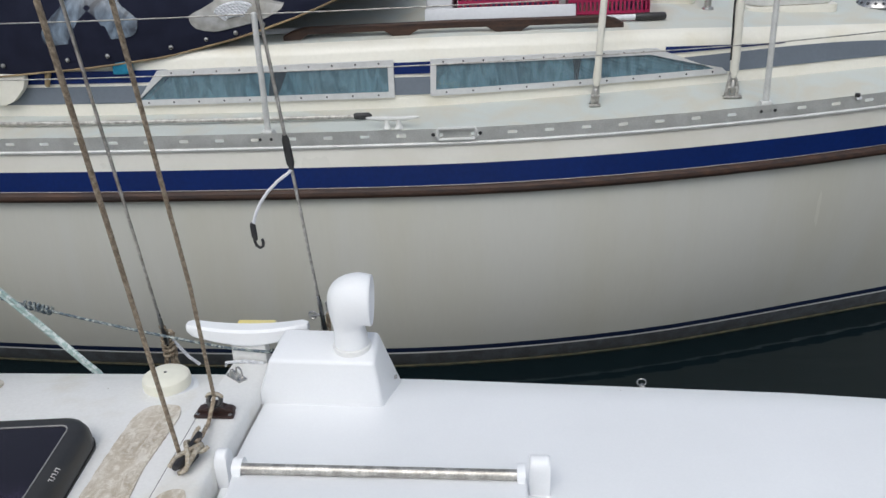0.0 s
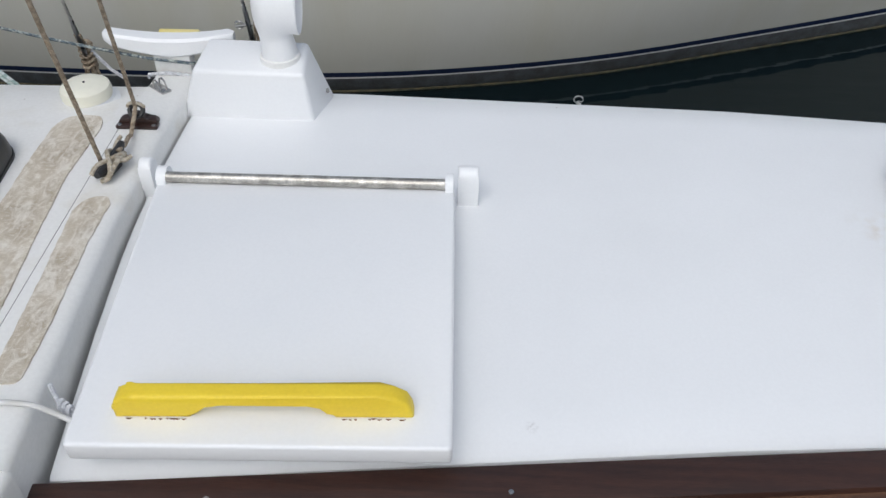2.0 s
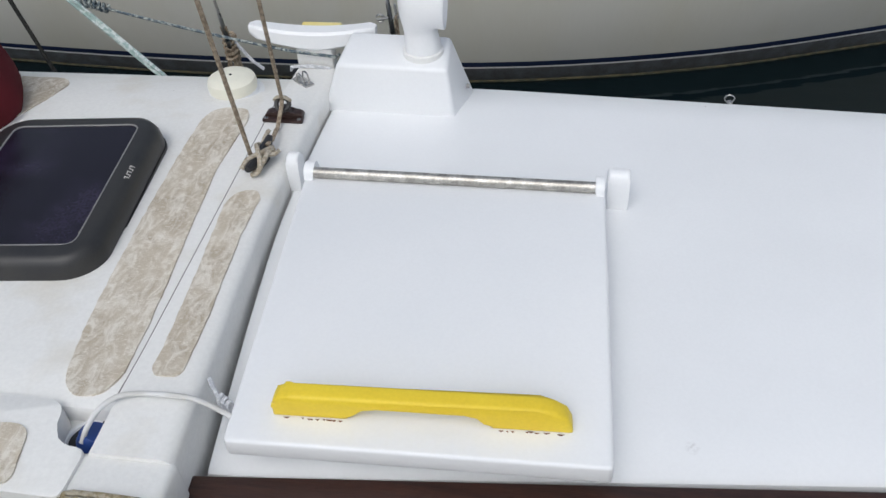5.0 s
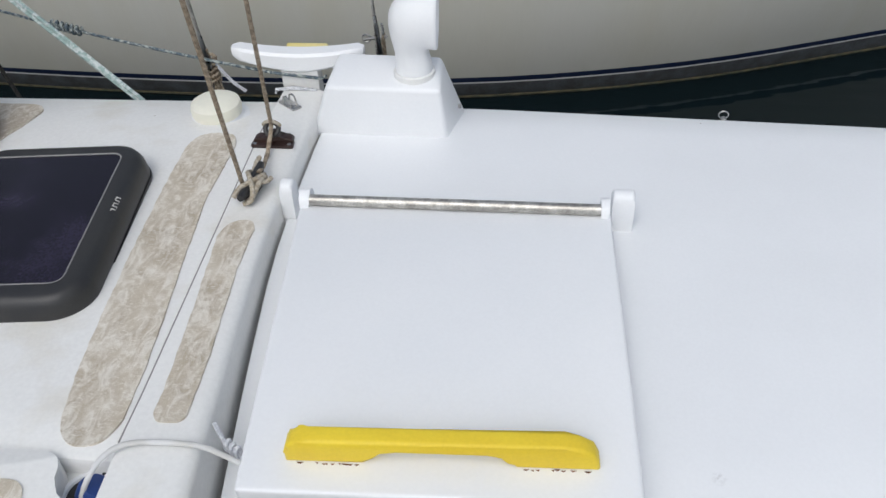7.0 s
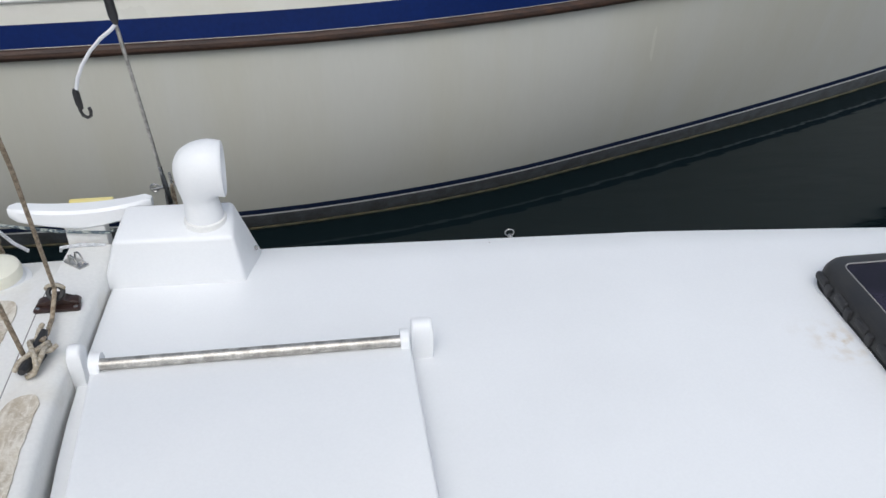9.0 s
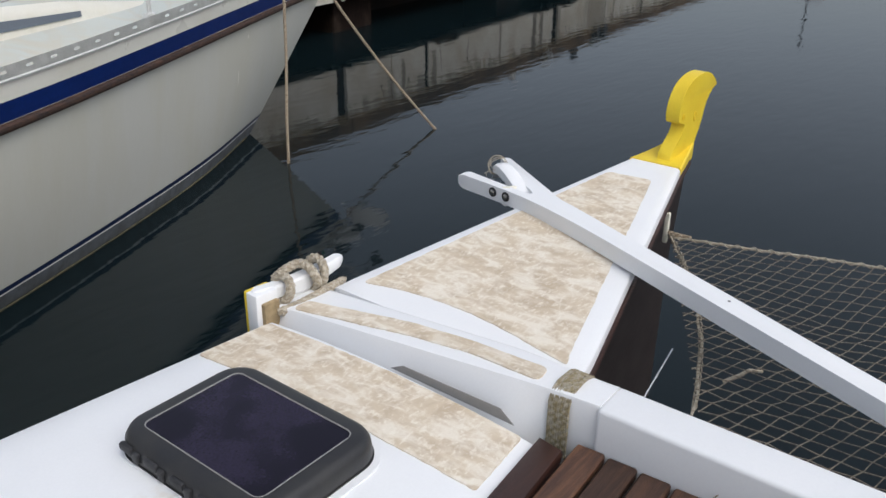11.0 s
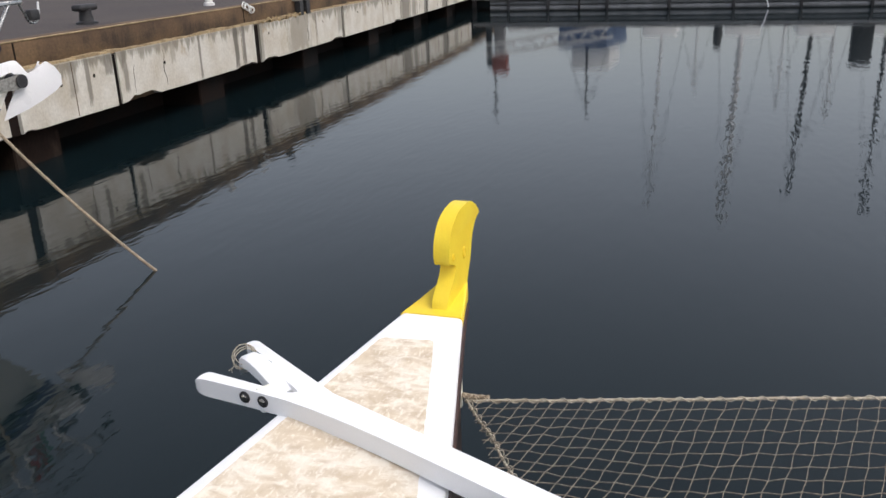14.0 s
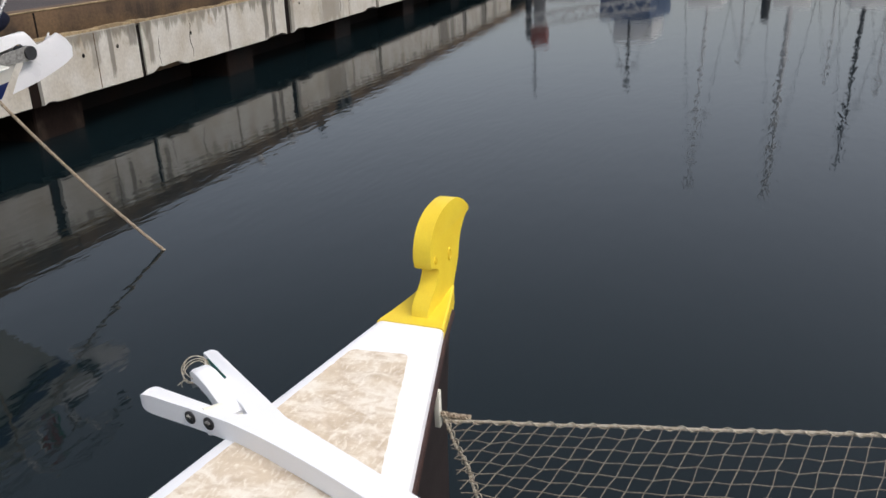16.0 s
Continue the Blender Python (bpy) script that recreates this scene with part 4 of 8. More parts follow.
def cab_ring(x):
    near, mid = y_cabin(x), y_mid(x)
    w = mid - near
    t = cab_top(x)
    pts = [(near, 1.17), (near + 0.004, 1.225), (near + 0.03, t - 0.03), (near + 0.05, t), (near + 0.10, t + 0.02)]
    for k in range(1, 8):
        pts.append((near + 0.10 + (2 * w - 0.2) * k / 8, t + 0.02 + 0.10 * math.sin(math.pi * k / 8)))
    pts += [(2 * mid - y, z) for y, z in pts[4::-1]]
    return [Vector((x, y, z)) for y, z in pts]


bm = bm_new()
rows = [cab_ring(x) for x in CABX]
vs, fs = sheet(bm, rows, flip=True)
for fr in fs:
    for j, f in enumerate(fr):
        f.material_index = 1 if 4 <= j <= 11 else 0
bm.faces.new(vs[-1])
bm.faces.new(vs[0][::-1])
part("coachroof", bm, [CABIN_CREAM, YDECK], yacht, "cream coachroof with a grey green nonskid top")


def on_side(x, z, out):
    """A point of the coachroof's near side."""
    t = cab_top(x)
    return Vector((x, y_cabin(x) + 0.004 + 0.026 * (z - 1.225) / (t - 0.255 + 0.0 - 1.0 + 0.03) * 0.9 - out, z))


def side_patch(bm, x0, x1, lo, hi, out, n=14):
    """A patch on the coachroof's side between two height functions of x."""
    rows = []
    for i in range(n + 1):
        x = x0 + (x1 - x0) * i / n
        rows.append([on_side(x, lo(x), out), on_side(x, hi(x), out)])
    vs, fs = sheet(bm, rows, flip=False)
    return vs


def line(xa, za, xb, zb):
    return lambda x: za + (zb - za) * (x - xa) / (xb - xa)


# stripes on the coachroof side
for x0, x1, lo, hi, mat, nm in (
    (-5.0, -1.20, line(-5, 1.30, -1.2, 1.305), line(-5, 1.385, -1.2, 1.39), STRIPE_GREY, "grey_stripe"),
    (-5.0, -1.15, line(-5, 1.40, -1.2, 1.405), line(-5, 1.46, -1.2, 1.465), BLUE, "blue_stripe"),
    (-0.04, 0.16, line(-0.04, 1.31, 0.16, 1.31), line(-0.04, 1.395, 0.16, 1.395), STRIPE_GREY, "grey_stripe"),
    (-0.04, 0.16, line(-0.04, 1.41, 0.16, 1.41), line(-0.04, 1.465, 0.16, 1.467), BLUE, "blue_stripe"),
    (1.285, 1.88, line(1.285, 1.452, 1.88, 1.470), line(1.285, 1.486, 1.88, 1.473), BLUE, "blue_stripe"),
    (1.38, 3.5, lambda x: lerp_at(x, [1.38, 1.64, 2.2, 2.4, 3.5], [1.345, 1.353, 1.370, 1.373, 1.35]), lambda x: lerp_at(x, [1.38, 1.9, 2.2, 2.4, 3.5], [1.430, 1.455, 1.458, 1.449, 1.38]), STRIPE_GREY, "grey_stripe"),
):
    bm = bm_new()
    side_patch(bm, x0, x1, lo, hi, 0.003)
    part(nm, bm, mat, yacht)


def yacht_window(x0, x1, lo, hi, top0, top1, gap):
    """A long framed window: bottom from x0 to x1, top from top0 to top1."""
    fr = 0.028

    def pt(s, v, inset):
        xa, xb = x0 + inset, x1 - inset
        ta, tb = top0 + inset, top1 - inset
        x = (xa + (xb - xa) * s) * (1 - v) + (ta + (tb - ta) * s) * v
        z = lo(x) + inset + (hi(x) - lo(x) - 2 * inset) * v
        return x, z

    n = 20
    bm = bm_new()
    rows = []
    outl = [(i / n, 0) for i in range(n + 1)] + [(1, k / 4) for k in range(1, 4)] + [(1 - i / n, 1) for i in range(n + 1)] + [(0, 1 - k / 4) for k in range(1, 4)]
    for inset, out in ((0, 0.002), (0, 0.016), (fr, 0.016), (fr, 0.004)):
        rows.append([on_side(*pt(s, v, inset), out) for s, v in outl])
    sheet(bm, rows, closed=True)
    frame_ob = part("window_frame", bm, ALU_FRAME, yacht, "riveted pale aluminium window frame")
    bm = bm_new()
    sheet(bm, [[on_side(*pt(i / n, v, fr - 0.002), 0.010) for i in range(n + 1)] for v in (0, 1)])
    pane = part("window_pane", bm, PANE, frame_ob, "tinted window pane")
    pane.visible_shadow = False
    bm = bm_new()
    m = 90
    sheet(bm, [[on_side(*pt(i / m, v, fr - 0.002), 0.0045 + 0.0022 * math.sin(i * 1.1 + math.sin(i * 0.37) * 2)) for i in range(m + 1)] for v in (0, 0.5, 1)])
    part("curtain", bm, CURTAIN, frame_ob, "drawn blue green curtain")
    bm = bm_new()
    sheet(bm, [[on_side(*pt(c + d, v, fr), 0.0085) for d in (-w, w)] for c, w, v in gap])
    part("curtain_gap", bm, DARK_INSIDE, frame_ob)
    for i in range(int((x1 - x0) / 0.13)):
        for v in (0, 1):
            bm = bm_new()
            s = (i + 0.5) / int((x1 - x0) / 0.13)
            a = pt(s, v, fr / 2)
            p = on_side(*a, 0.0165)
            lathe(bm, [(0.005, 0), (0.004, 0.002)], 8, m=Matrix.Translation(p) @ Matrix.Rotation(radians(90), 4, "X"))
            part("rivet", bm, IRON, frame_ob)


ALU_FRAME = material("pale_window_alloy", (0.66, 0.66, 0.65), rough=0.42, metal=0.35, vary=0.05, scale=20)
yacht_window(-1.34, -0.03, line(-1.33, 1.292, -0.03, 1.301), line(-1.2, 1.462, -0.03, 1.481), -1.20, -0.03, ((0.542, 0.019, 0), (0.520, 0.038, 1)))
yacht_window(0.145, 1.60, line(0.146, 1.303, 1.585, 1.343), line(0.154, 1.479, 1.226, 1.483), 0.15, 1.24, ((0.487, 0.006, 0), (0.656, 0.020, 1)))

# ---- the catamaran's hull ----
IX = [-3.6, -1.0, -0.15, 0.0, 1.1, 1.65, 2.25, 2.53, 3.77, 4.13]
IY = [-0.60, -0.632, -0.634, -0.675, -0.56, -0.52, -0.47, -0.43, -0.112, -0.035]
OX = [-3.6, -1.0, 0.3, 1.3, 2.2, 2.5, 3.77, 4.13]
OY = [0.45, 0.525, 0.56, 0.515, 0.43, 0.385, 0.095, -0.02]


def y_in(x):
    return lerp_at(x, IX, IY)


def y_out(x):
    return lerp_at(x, OX, OY)


def deck_z(x, y=None):
    z = 1.03
    if x < -0.05 and y is not None:
        return aft_z(y) - 0.02 * max(0, (y - 0.3) / 0.23) ** 2
    if x > 2.4:
        z += 0.095 * (x - 2.4) - 0.0 + 0.006
    elif y is not None:
        mid, half = (y_in(x) + y_out(x)) / 2, (y_out(x) - y_in(x)) / 2
        z -= 0.022 * min(1, abs((y - mid) / half)) ** 2
    return z


def aft_z(y):
    return lerp_at(y, [-0.6, -0.5, 0.3, 0.55], [1.100, 1.093, 1.071, 1.045])


catamaran = thing("catamaran_hull", (0, 0, 0), "white catamaran hull with a yellow bow piece", "catamaran hull")


def deck_slab(name, x0, x1, mat, n=24, drop=0.11, label="", edge=None):
    bm = bm_new()
    rows = []
    for i in range(n + 1):
        x = x0 + (x1 - x0) * i / n
        a, b = y_in(x), y_out(x)
        row = [Vector((x, a, deck_z(x, a) - drop)), Vector((x, a, deck_z(x, a) - 0.012)), Vector((x, a + 0.004, deck_z(x, a) - 0.004)), Vector((x, a + 0.012, deck_z(x, a)))]
        for k in range(1, 12):
            y = a + 0.012 + (b - a - 0.024) * k / 12
            row.append(Vector((x, y, deck_z(x, y))))
        row += [Vector((x, b - 0.012, deck_z(x, b))), Vector((x, b - 0.004, deck_z(x, b) - 0.004)), Vector((x, b, deck_z(x, b) - 0.012)), Vector((x, b, deck_z(x, b) - drop))]
        if edge and i == 0:
            for v in row:
                v.x = edge(v.y)
        rows.append(row)
    vs, _ = sheet(bm, rows, flip=True)
    bm.faces.new(vs[0][::-1])
    bm.faces.new(vs[-1])
    bm.faces.new([r[0] for r in vs] + [r[-1] for r in vs[::-1]])
    return part(name, bm, mat, catamaran, label)


deck_slab("aft_deck", -3.6, -0.16, WORN_WHITE, label="worn white aft deck")
deck_slab("cabin_top", -0.012, 2.205, WHITE_DECK, label="glossy white cabin top", edge=lambda y: smooth_at(y, [-0.72, -0.66, -0.25, -0.04, 0.3, 0.58], [-0.010, -0.015, -0.056, -0.072, -0.078, -0.078]))
deck_slab("foredeck", 2.435, 3.975, WHITE, drop=0.03, label="white foredeck")
bm = bm_new()
rows = []
for i in range(41):
    x = -3.6 + 7.575 * i / 40
    a, b = y_in(x) + 0.012, y_out(x) - 0.012
    m = (a + b) / 2
    z0 = deck_z(x) - 0.10 if x < 2.44 else deck_z(x) - 0.028
    a, b = (a, b) if x < 2.44 else (a + 0.02 * (b - a), b - 0.02 * (b - a))
    rows.append([Vector((x, m + (a - m) * k, z)) for k, z in ((1, z0), (0.55 if x < 2.44 else 0.3, 0.72), (0.42 if x < 2.44 else 0.22, 0.1), (0.15, -0.35), (0, -0.6))] +
                [Vector((x, m + (b - m) * k, z)) for k, z in ((0.15, -0.35), (0.42 if x < 2.44 else 0.22, 0.1), (0.55 if x < 2.44 else 0.3, 0.72), (1, z0))])
vs, _ = sheet(bm, rows, closed=True)
bm.faces.new(vs[0])
bm.faces.new(vs[-1][::-1])
part("hull_shell", bm, HULL_DARK, catamaran, "dark flared hull side")
for f in (y_in, y_out):
    s = -1 if f is y_in else 1
    bm = bm_new()
    tube(bm, [(x, f(x) - s * 0.004, deck_z(x) - 0.042) for x in np.linspace(2.45, 3.93, 24)], 0.014, 8)
    part("rubbing_strip", bm, MARGIN_TEAK, catamaran, "dark wooden rubbing strip")

# yellow bow piece
bm = bm_new()
rows = []
for i in range(9):
    x = 3.765 + (3.982 - 3.765) * i / 8
    a, b = y_in(x) - 0.001, y_out(x) + 0.001
    z = deck_z(x) + 0.003 + 0.4 * (x - 3.765) ** 2
    rows.append([Vector((x, a, z - 0.06)), Vector((x, a, z - 0.006)), Vector((x, a + 0.006, z)), Vector((x, (a + b) / 2, z)), Vector((x, b - 0.006, z)), Vector((x, b, z - 0.006)), Vector((x, b, z - 0.06))])
vs, _ = sheet(bm, rows, flip=True)
bm.faces.new(vs[0][::-1])
bm.faces.new(vs[-1])
bow = part("bow_cap", bm, YELLOW, catamaran, "yellow painted bow cap")
corners = [(3.800, 1.10)]
curve = [[(3.806, 1.19), (3.828, 1.218), (3.860, 1.246), (3.880, 1.270), (3.893, 1.297)],
         [(3.880, 1.306), (3.842, 1.313)],
         [(3.842, 1.313), (3.835, 1.335), (3.839, 1.380), (3.858, 1.420), (3.888, 1.450), (3.930, 1.470), (3.985, 1.480), (4.040, 1.476), (4.085, 1.453), (4.112, 1.430), (4.122, 1.414)],
         [(4.122, 1.414), (4.095, 1.405), (4.066, 1.380), (4.045, 1.345), (4.034, 1.305), (4.022, 1.268), (4.000, 1.226), (3.988, 1.185), (3.985, 1.10)]]

prof = corners
for seg in curve:
    prof += [p for p in (spline(seg) if len(seg) > 2 else seg) if (Vector(p) - Vector(prof[-1])).length > 0.004]
bm = bm_new()
M = Matrix(((1, 0, 0, 0), (-0.07, 0, -1, 0.243), (0, 1, 0, 0), (0, 0, 0, 1)))
prism(bm, prof, -0.027, 0.027, M, 0.006, 2)
part("stem_head", bm, YELLOW, catamaran, "carved yellow stem head")
for zc, xc, r in ((1.318, 3.966, 0.016), (1.333, 3.868, 0.009)):
    bm = bm_new()
    p = M @ Vector((xc, zc, 0.0272))
    lathe(bm, [(r, -0.002), (r * 0.9, 0.0045), (r * 0.72, 0.0045), (r * 0.6, 0.0003), (r * 0.1, 0.0003)], 14, m=Matrix.Translation(p) @ Matrix.Rotation(radians(90), 4, "X") @ Matrix.Diagonal((0.7, 1.4, 1, 1)))
    part("plug", bm, YELLOW, catamaran)


# ---- nonskid panels ----
def panel(poly, mat, r=0.03, lift=0.003, flat=None, name="nonskid_panel", label="", sub=0.06):
    """A thin nonskid sheet laid on the deck (or at its own height function)."""
    zf = flat or deck_z
    pts = []
    ring = [Vector(p) for p in round_poly(poly, r)]
    for a, b in zip(ring, ring[1:] + ring[:1]):
        k = max(1, int((b - a).length / 0.012))
        for i in range(k):
            p = a.lerp(b, i / k)
            out = Vector((b.y - a.y, a.x - b.x)).normalized()
            p += out * (0.0022 * noise.noise((p.x * 45, p.y * 45, 0)) + 0.0018 * noise.noise((p.x * 11, p.y * 11, 5)))
            pts.append((p.x, p.y))
    bm = bm_new()
    vs = [bm.verts.new((x, y, 0)) for x, y in pts]
    bm.faces.new(vs)
    x0, x1 = min(p[0] for p in pts), max(p[0] for p in pts)
    y0, y1 = min(p[1] for p in pts), max(p[1] for p in pts)
    for x in np.arange(x0 + sub, x1, sub * 1.5):
        bmesh.ops.bisect_plane(bm, geom=bm.verts[:] + bm.edges[:] + bm.faces[:], plane_co=(x, 0, 0), plane_no=(1, 0, 0))
    for y in np.arange(y0 + sub, y1, sub):
        bmesh.ops.bisect_plane(bm, geom=bm.verts[:] + bm.edges[:] + bm.faces[:], plane_co=(0, y, 0), plane_no=(0, 1, 0))
    for v in bm.verts:
        v.co.z = zf(v.co.x, v.co.y) + lift
    ret = bmesh.ops.extrude_face_region(bm, geom=bm.faces[:])
    for v in [g for g in ret["geom"] if isinstance(g, bmesh.types.BMVert)]:
        v.co.z -= 0.004
    bmesh.ops.recalc_face_normals(bm, faces=bm.faces)
    return part(name, bm, mat, catamaran, label)


panel([(-0.358, 0.255), (-0.338, 0.300), (-0.300, 0.312), (-0.256, 0.305), (-0.242, 0.255), (-0.245, 0.05), (-0.214, -0.23), (-0.190, -0.43), (-0.183, -0.57), (-0.203, -0.607), (-0.250, -0.610), (-0.280, -0.575), (-0.305, -0.454), (-0.326, -0.255), (-0.350, 0.046)], NONSKID, 0.03, label="stained beige nonskid strip")
panel([(-1.5, 0.47), (-0.83, 0.455), (-0.795, 0.42), (-0.80, 0.32), (-0.84, 0.2), (-0.95, -0.5), (-1.5, -0.5)], NONSKID, 0.03, label="stained beige nonskid panel")
panel([(1.962, 0.435), (2.19, 0.415), (2.205, -0.435), (1.992, -0.455)], NONSKID_FORE, 0.012, label="mottled beige nonskid strip")
panel([(2.50, 0.335), (3.60, 0.10), (3.615, -0.068), (2.53, -0.365), (2.49, -0.385), (2.525, -0.2), (2.545, -0.05), (2.545, 0.1), (2.53, 0.22)], NONSKID_FORE, 0.02, label="mottled beige foredeck nonskid")


# ---- cross beams ----
def beam_top(y):
    return lerp_at(y, [-0.6, -0.5, 0.3, 0.55], [1.112, 1.105, 1.083, 1.055])


def cross_beam(name, xs, y0, y1, label, top=beam_top, mat=WORN_WHITE, depth=0.20):
    t = thing(name, (xs(y0)[0], y0, 0.95), label, "cross beam", "cross beams of the catamaran")
    bm = bm_new()
    rows = []
    for i in range(25):
        y = y0 + (y1 - y0) * i / 24
        z = top(y)
        xa, xb, xf = xs(y)
        r, q, qz = 0.008, 0.024, 0.018
        rows.append([Vector((xf, y, z - depth)), Vector((xf, y, z - 0.10)), Vector((xa, y, z - r)), Vector((xa + r * 0.3, y, z - r * 0.3)), Vector((xa + r, y, z)),
                     Vector((xb - q, y, z)), Vector((xb - q * 0.62, y, z - qz * 0.08)), Vector((xb - q * 0.3, y, z - qz * 0.3)), Vector((xb - q * 0.08, y, z - qz * 0.62)), Vector((xb, y, z - qz)), Vector((xb, y, z - depth))])
    vs, _ = sheet(bm, rows, flip=y1 > y0)
    bm.faces.new(vs[0])
    bm.faces.new(vs[-1][::-1])
    bm.faces.new([v[0] for v in vs] + [v[-1] for v in vs[::-1]])
    bmesh.ops.recalc_face_normals(bm, faces=bm.faces)
    part("body", bm, mat, t)
    return t


def lashing(parent, xa, xb, y0, y1, top, bottom, turns, mat, skew=0.0, r=0.0075):
    """Turns of rope round a beam."""
    for k in range(turns):
        y = y0 + (y1 - y0) * (k + 0.5) / turns
        bm = bm_new()
        o = 0.006
        pts = []
        for (x, z) in [(xa - o, bottom), (xa - o, top - 0.03), (xa - o + 0.012, top - 0.004), (xa + 0.03, top + o), ((xa + xb) / 2, top + o + 0.001), (xb - 0.03, top + o), (xb + o - 0.012, top - 0.004), (xb + o, top - 0.03), (xb + o, bottom)]:
            pts.append((x, y + skew * (x - xa) + random.uniform(-0.001, 0.001), z))
        tube(bm, pts, r, 8)
        part("rope_turn", bm, mat, parent)


aft_beam = cross_beam("aft_cross_beam", lambda y: (-0.205 + 0.033 * (0.545 - y), smooth_at(y, [-0.72, -0.66, -0.27, -0.065, 0.3, 0.56], [-0.026, -0.031, -0.066, -0.080, -0.085, -0.085]), -0.205 + 0.033 * (0.545 - y)), 0.545, -0.72, "white cross beam with worn edges")
bm = bm_new()
box(bm, (-0.100, -1.76, 1.005), (0.160, 2.1, 0.20), 0.014, 3)
part("inner_body", bm, WORN_WHITE, aft_beam)
lashing(aft_beam, -0.181, -0.019, -0.785, -0.93, 1.106, 0.93, 15, LASHING, 0.0, 0.0050)
panel([(-0.174, -0.085), (-0.155, -0.045), (-0.118, -0.038), (-0.104, -0.060), (-0.102, -0.20), (-0.090, -0.33), (-0.075, -0.545), (-0.085, -0.560), (-0.122, -0.562), (-0.132, -0.545), (-0.146, -0.33)], NONSKID, 0.02, 0.0035, lambda x, y: beam_top(y), label="stained beige nonskid strip on the beam")

bm = bm_new()
tube(bm, [(-0.2055 + 0.033 * (0.545 - y), y, aft_z(y) + 0.003 - 0.02 * max(0, (y - 0.3) / 0.23) ** 2) for y in np.linspace(0.5, -0.6, 30)], 0.0035, 6)
part("seam", bm, SEAL, aft_beam, "grey sealant seam along the deck")


def fore_top(y):
    return lerp_at(y, [-0.6, -0.45, 0.44], [1.118, 1.112, 1.035])


fore_beam = cross_beam("fore_cross_beam", lambda y: (2.25 + 0.042 * (0.44 - y), lerp_at(y, [-0.5, -0.3], [2.402, 2.425]), lerp_at(y, [-0.43, -0.36], [2.25 + 0.042 * (0.44 - y), 2.222])), 0.44, -0.578, "white cross beam lashed with rope", fore_top, WHITE)
bm = bm_new()
box(bm, (2.337, -1.697, 1.010), (0.116, 2.24, 0.212), 0.010, 3)
part("inner_body", bm, WHITE, fore_beam)
lashing(fore_beam, 2.2885, 2.403, -0.452, -0.508, 1.113, 0.94, 9, LASHING, 0.0, 0.0034)
panel([(2.258, 0.385), (2.318, 0.385), (2.372, 0.04), (2.376, -0.16), (2.360, -0.405), (2.300, -0.410), (2.322, -0.2), (2.312, -0.02)], NONSKID_FORE, 0.022, 0.0035, lambda x, y: fore_top(y), label="narrow beige nonskid strip on the beam")


bm = bm_new()
prism(bm, [(-0.40, 1.022), (-0.36, 1.052), (-0.06, 1.048), (-0.02, 1.026)], 2.2205, 2.2225, Matrix(((0, 0, 1, 0), (1, 0, 0, 0), (0, 1, 0, 0), (0, 0, 0, 1))))
part("limber_gap", bm, SEAL, fore_beam, "grey gap below the beam")


# ---- wooden platform ----
platform = thing("slatted_platform", (1.1, -1.5, 0.97), "platform of dark oiled hardwood slats between the beams", "deck platform", kind="structure")
bm = bm_new()
pts = [(-0.035, -0.683), (2.225, -0.468), (2.215, -0.535), (-0.035, -0.762)]
prism(bm, pts, 0.985, 1.022, None, 0.006, 2)
part("margin_board", bm, MARGIN_TEAK, platform, "dark wooden margin board")
for k in range(-1, 26):
    y = -0.654 - k * 0.0815
    bm = bm_new()
    box(bm, (1.123, y - 0.0817 + 0.00168 * k, 0.993), (2.318, 0.070, 0.03), 0.005, 1, Matrix.Rotation(0.07, 4, "Z"))
    part("slat", bm, TEAK, platform)
for k in range(4):
    bm = bm_new()
    box(bm, (0.25 + k * 0.6, -1.5, 0.955), (0.06, 1.9, 0.045), 0.004, 1)
    part("bearer", bm, MARGIN_TEAK, platform)
for x, y in ((2.05, -0.68), (1.72, -0.64), (2.16, -0.79), (2.02, -0.86), (0.25, -0.70), (0.72, -0.665)):
    bm = bm_new()
    lathe(bm, [(0.005, 0), (0.0045, 0.002), (0.001, 0.0025)], 8, (x, y, 1.0085 if y < -0.6 and x > 1 else 1.0225))
    part("screw", bm, STEEL, platform)

# ---- sliding hatch ----
hatch = thing("companion_hatch", (0.3, -0.3, 1.03), "white hinged companion hatch with a yellow handle", "hatch")
bm = bm_new()
LZ0, LZ1 = 1.060, 1.098
poly = [(-0.030, 0.030), (0.606, 0.030), (0.628, -0.645), (0.030, -0.665)]
prism(bm, round_poly(poly, 0.010, 3), LZ0, LZ1, None, 0.006, 3)
part("lid", bm, WHITE, hatch)
bm = bm_new()
prism(bm, [(-0.01, 0.02), (0.59, 0.02), (0.605, -0.60), (0.04, -0.62)], 1.01, LZ0)
part("coaming", bm, WHITE, hatch)
bm = bm_new()
tube(bm, [(-0.006, 0.016, 1.1095), (0.585, 0.016, 1.1095)], 0.0118, 14)
part("hinge_rod", bm, DULL_STEEL, hatch, "weathered steel hinge rod")
SIDE = Matrix(((0, 0, 1, 0), (1, 0, 0, 0), (0, 1, 0, 0), (0, 0, 0, 1)))
for x0, x1 in ((-0.028, -0.0065), (0.5855, 0.603)):
    bm = bm_new()
    prism(bm, [(0.002, 1.064), (0.002, 1.097)] + spline([(0.004, 1.106), (0.012, 1.117), (0.026, 1.124), (0.040, 1.122), (0.050, 1.110), (0.052, 1.092)], 4) + [(0.050, 1.064)], x0, x1, SIDE, 0.003, 2)
    part("lid_ear", bm, WHITE, hatch)
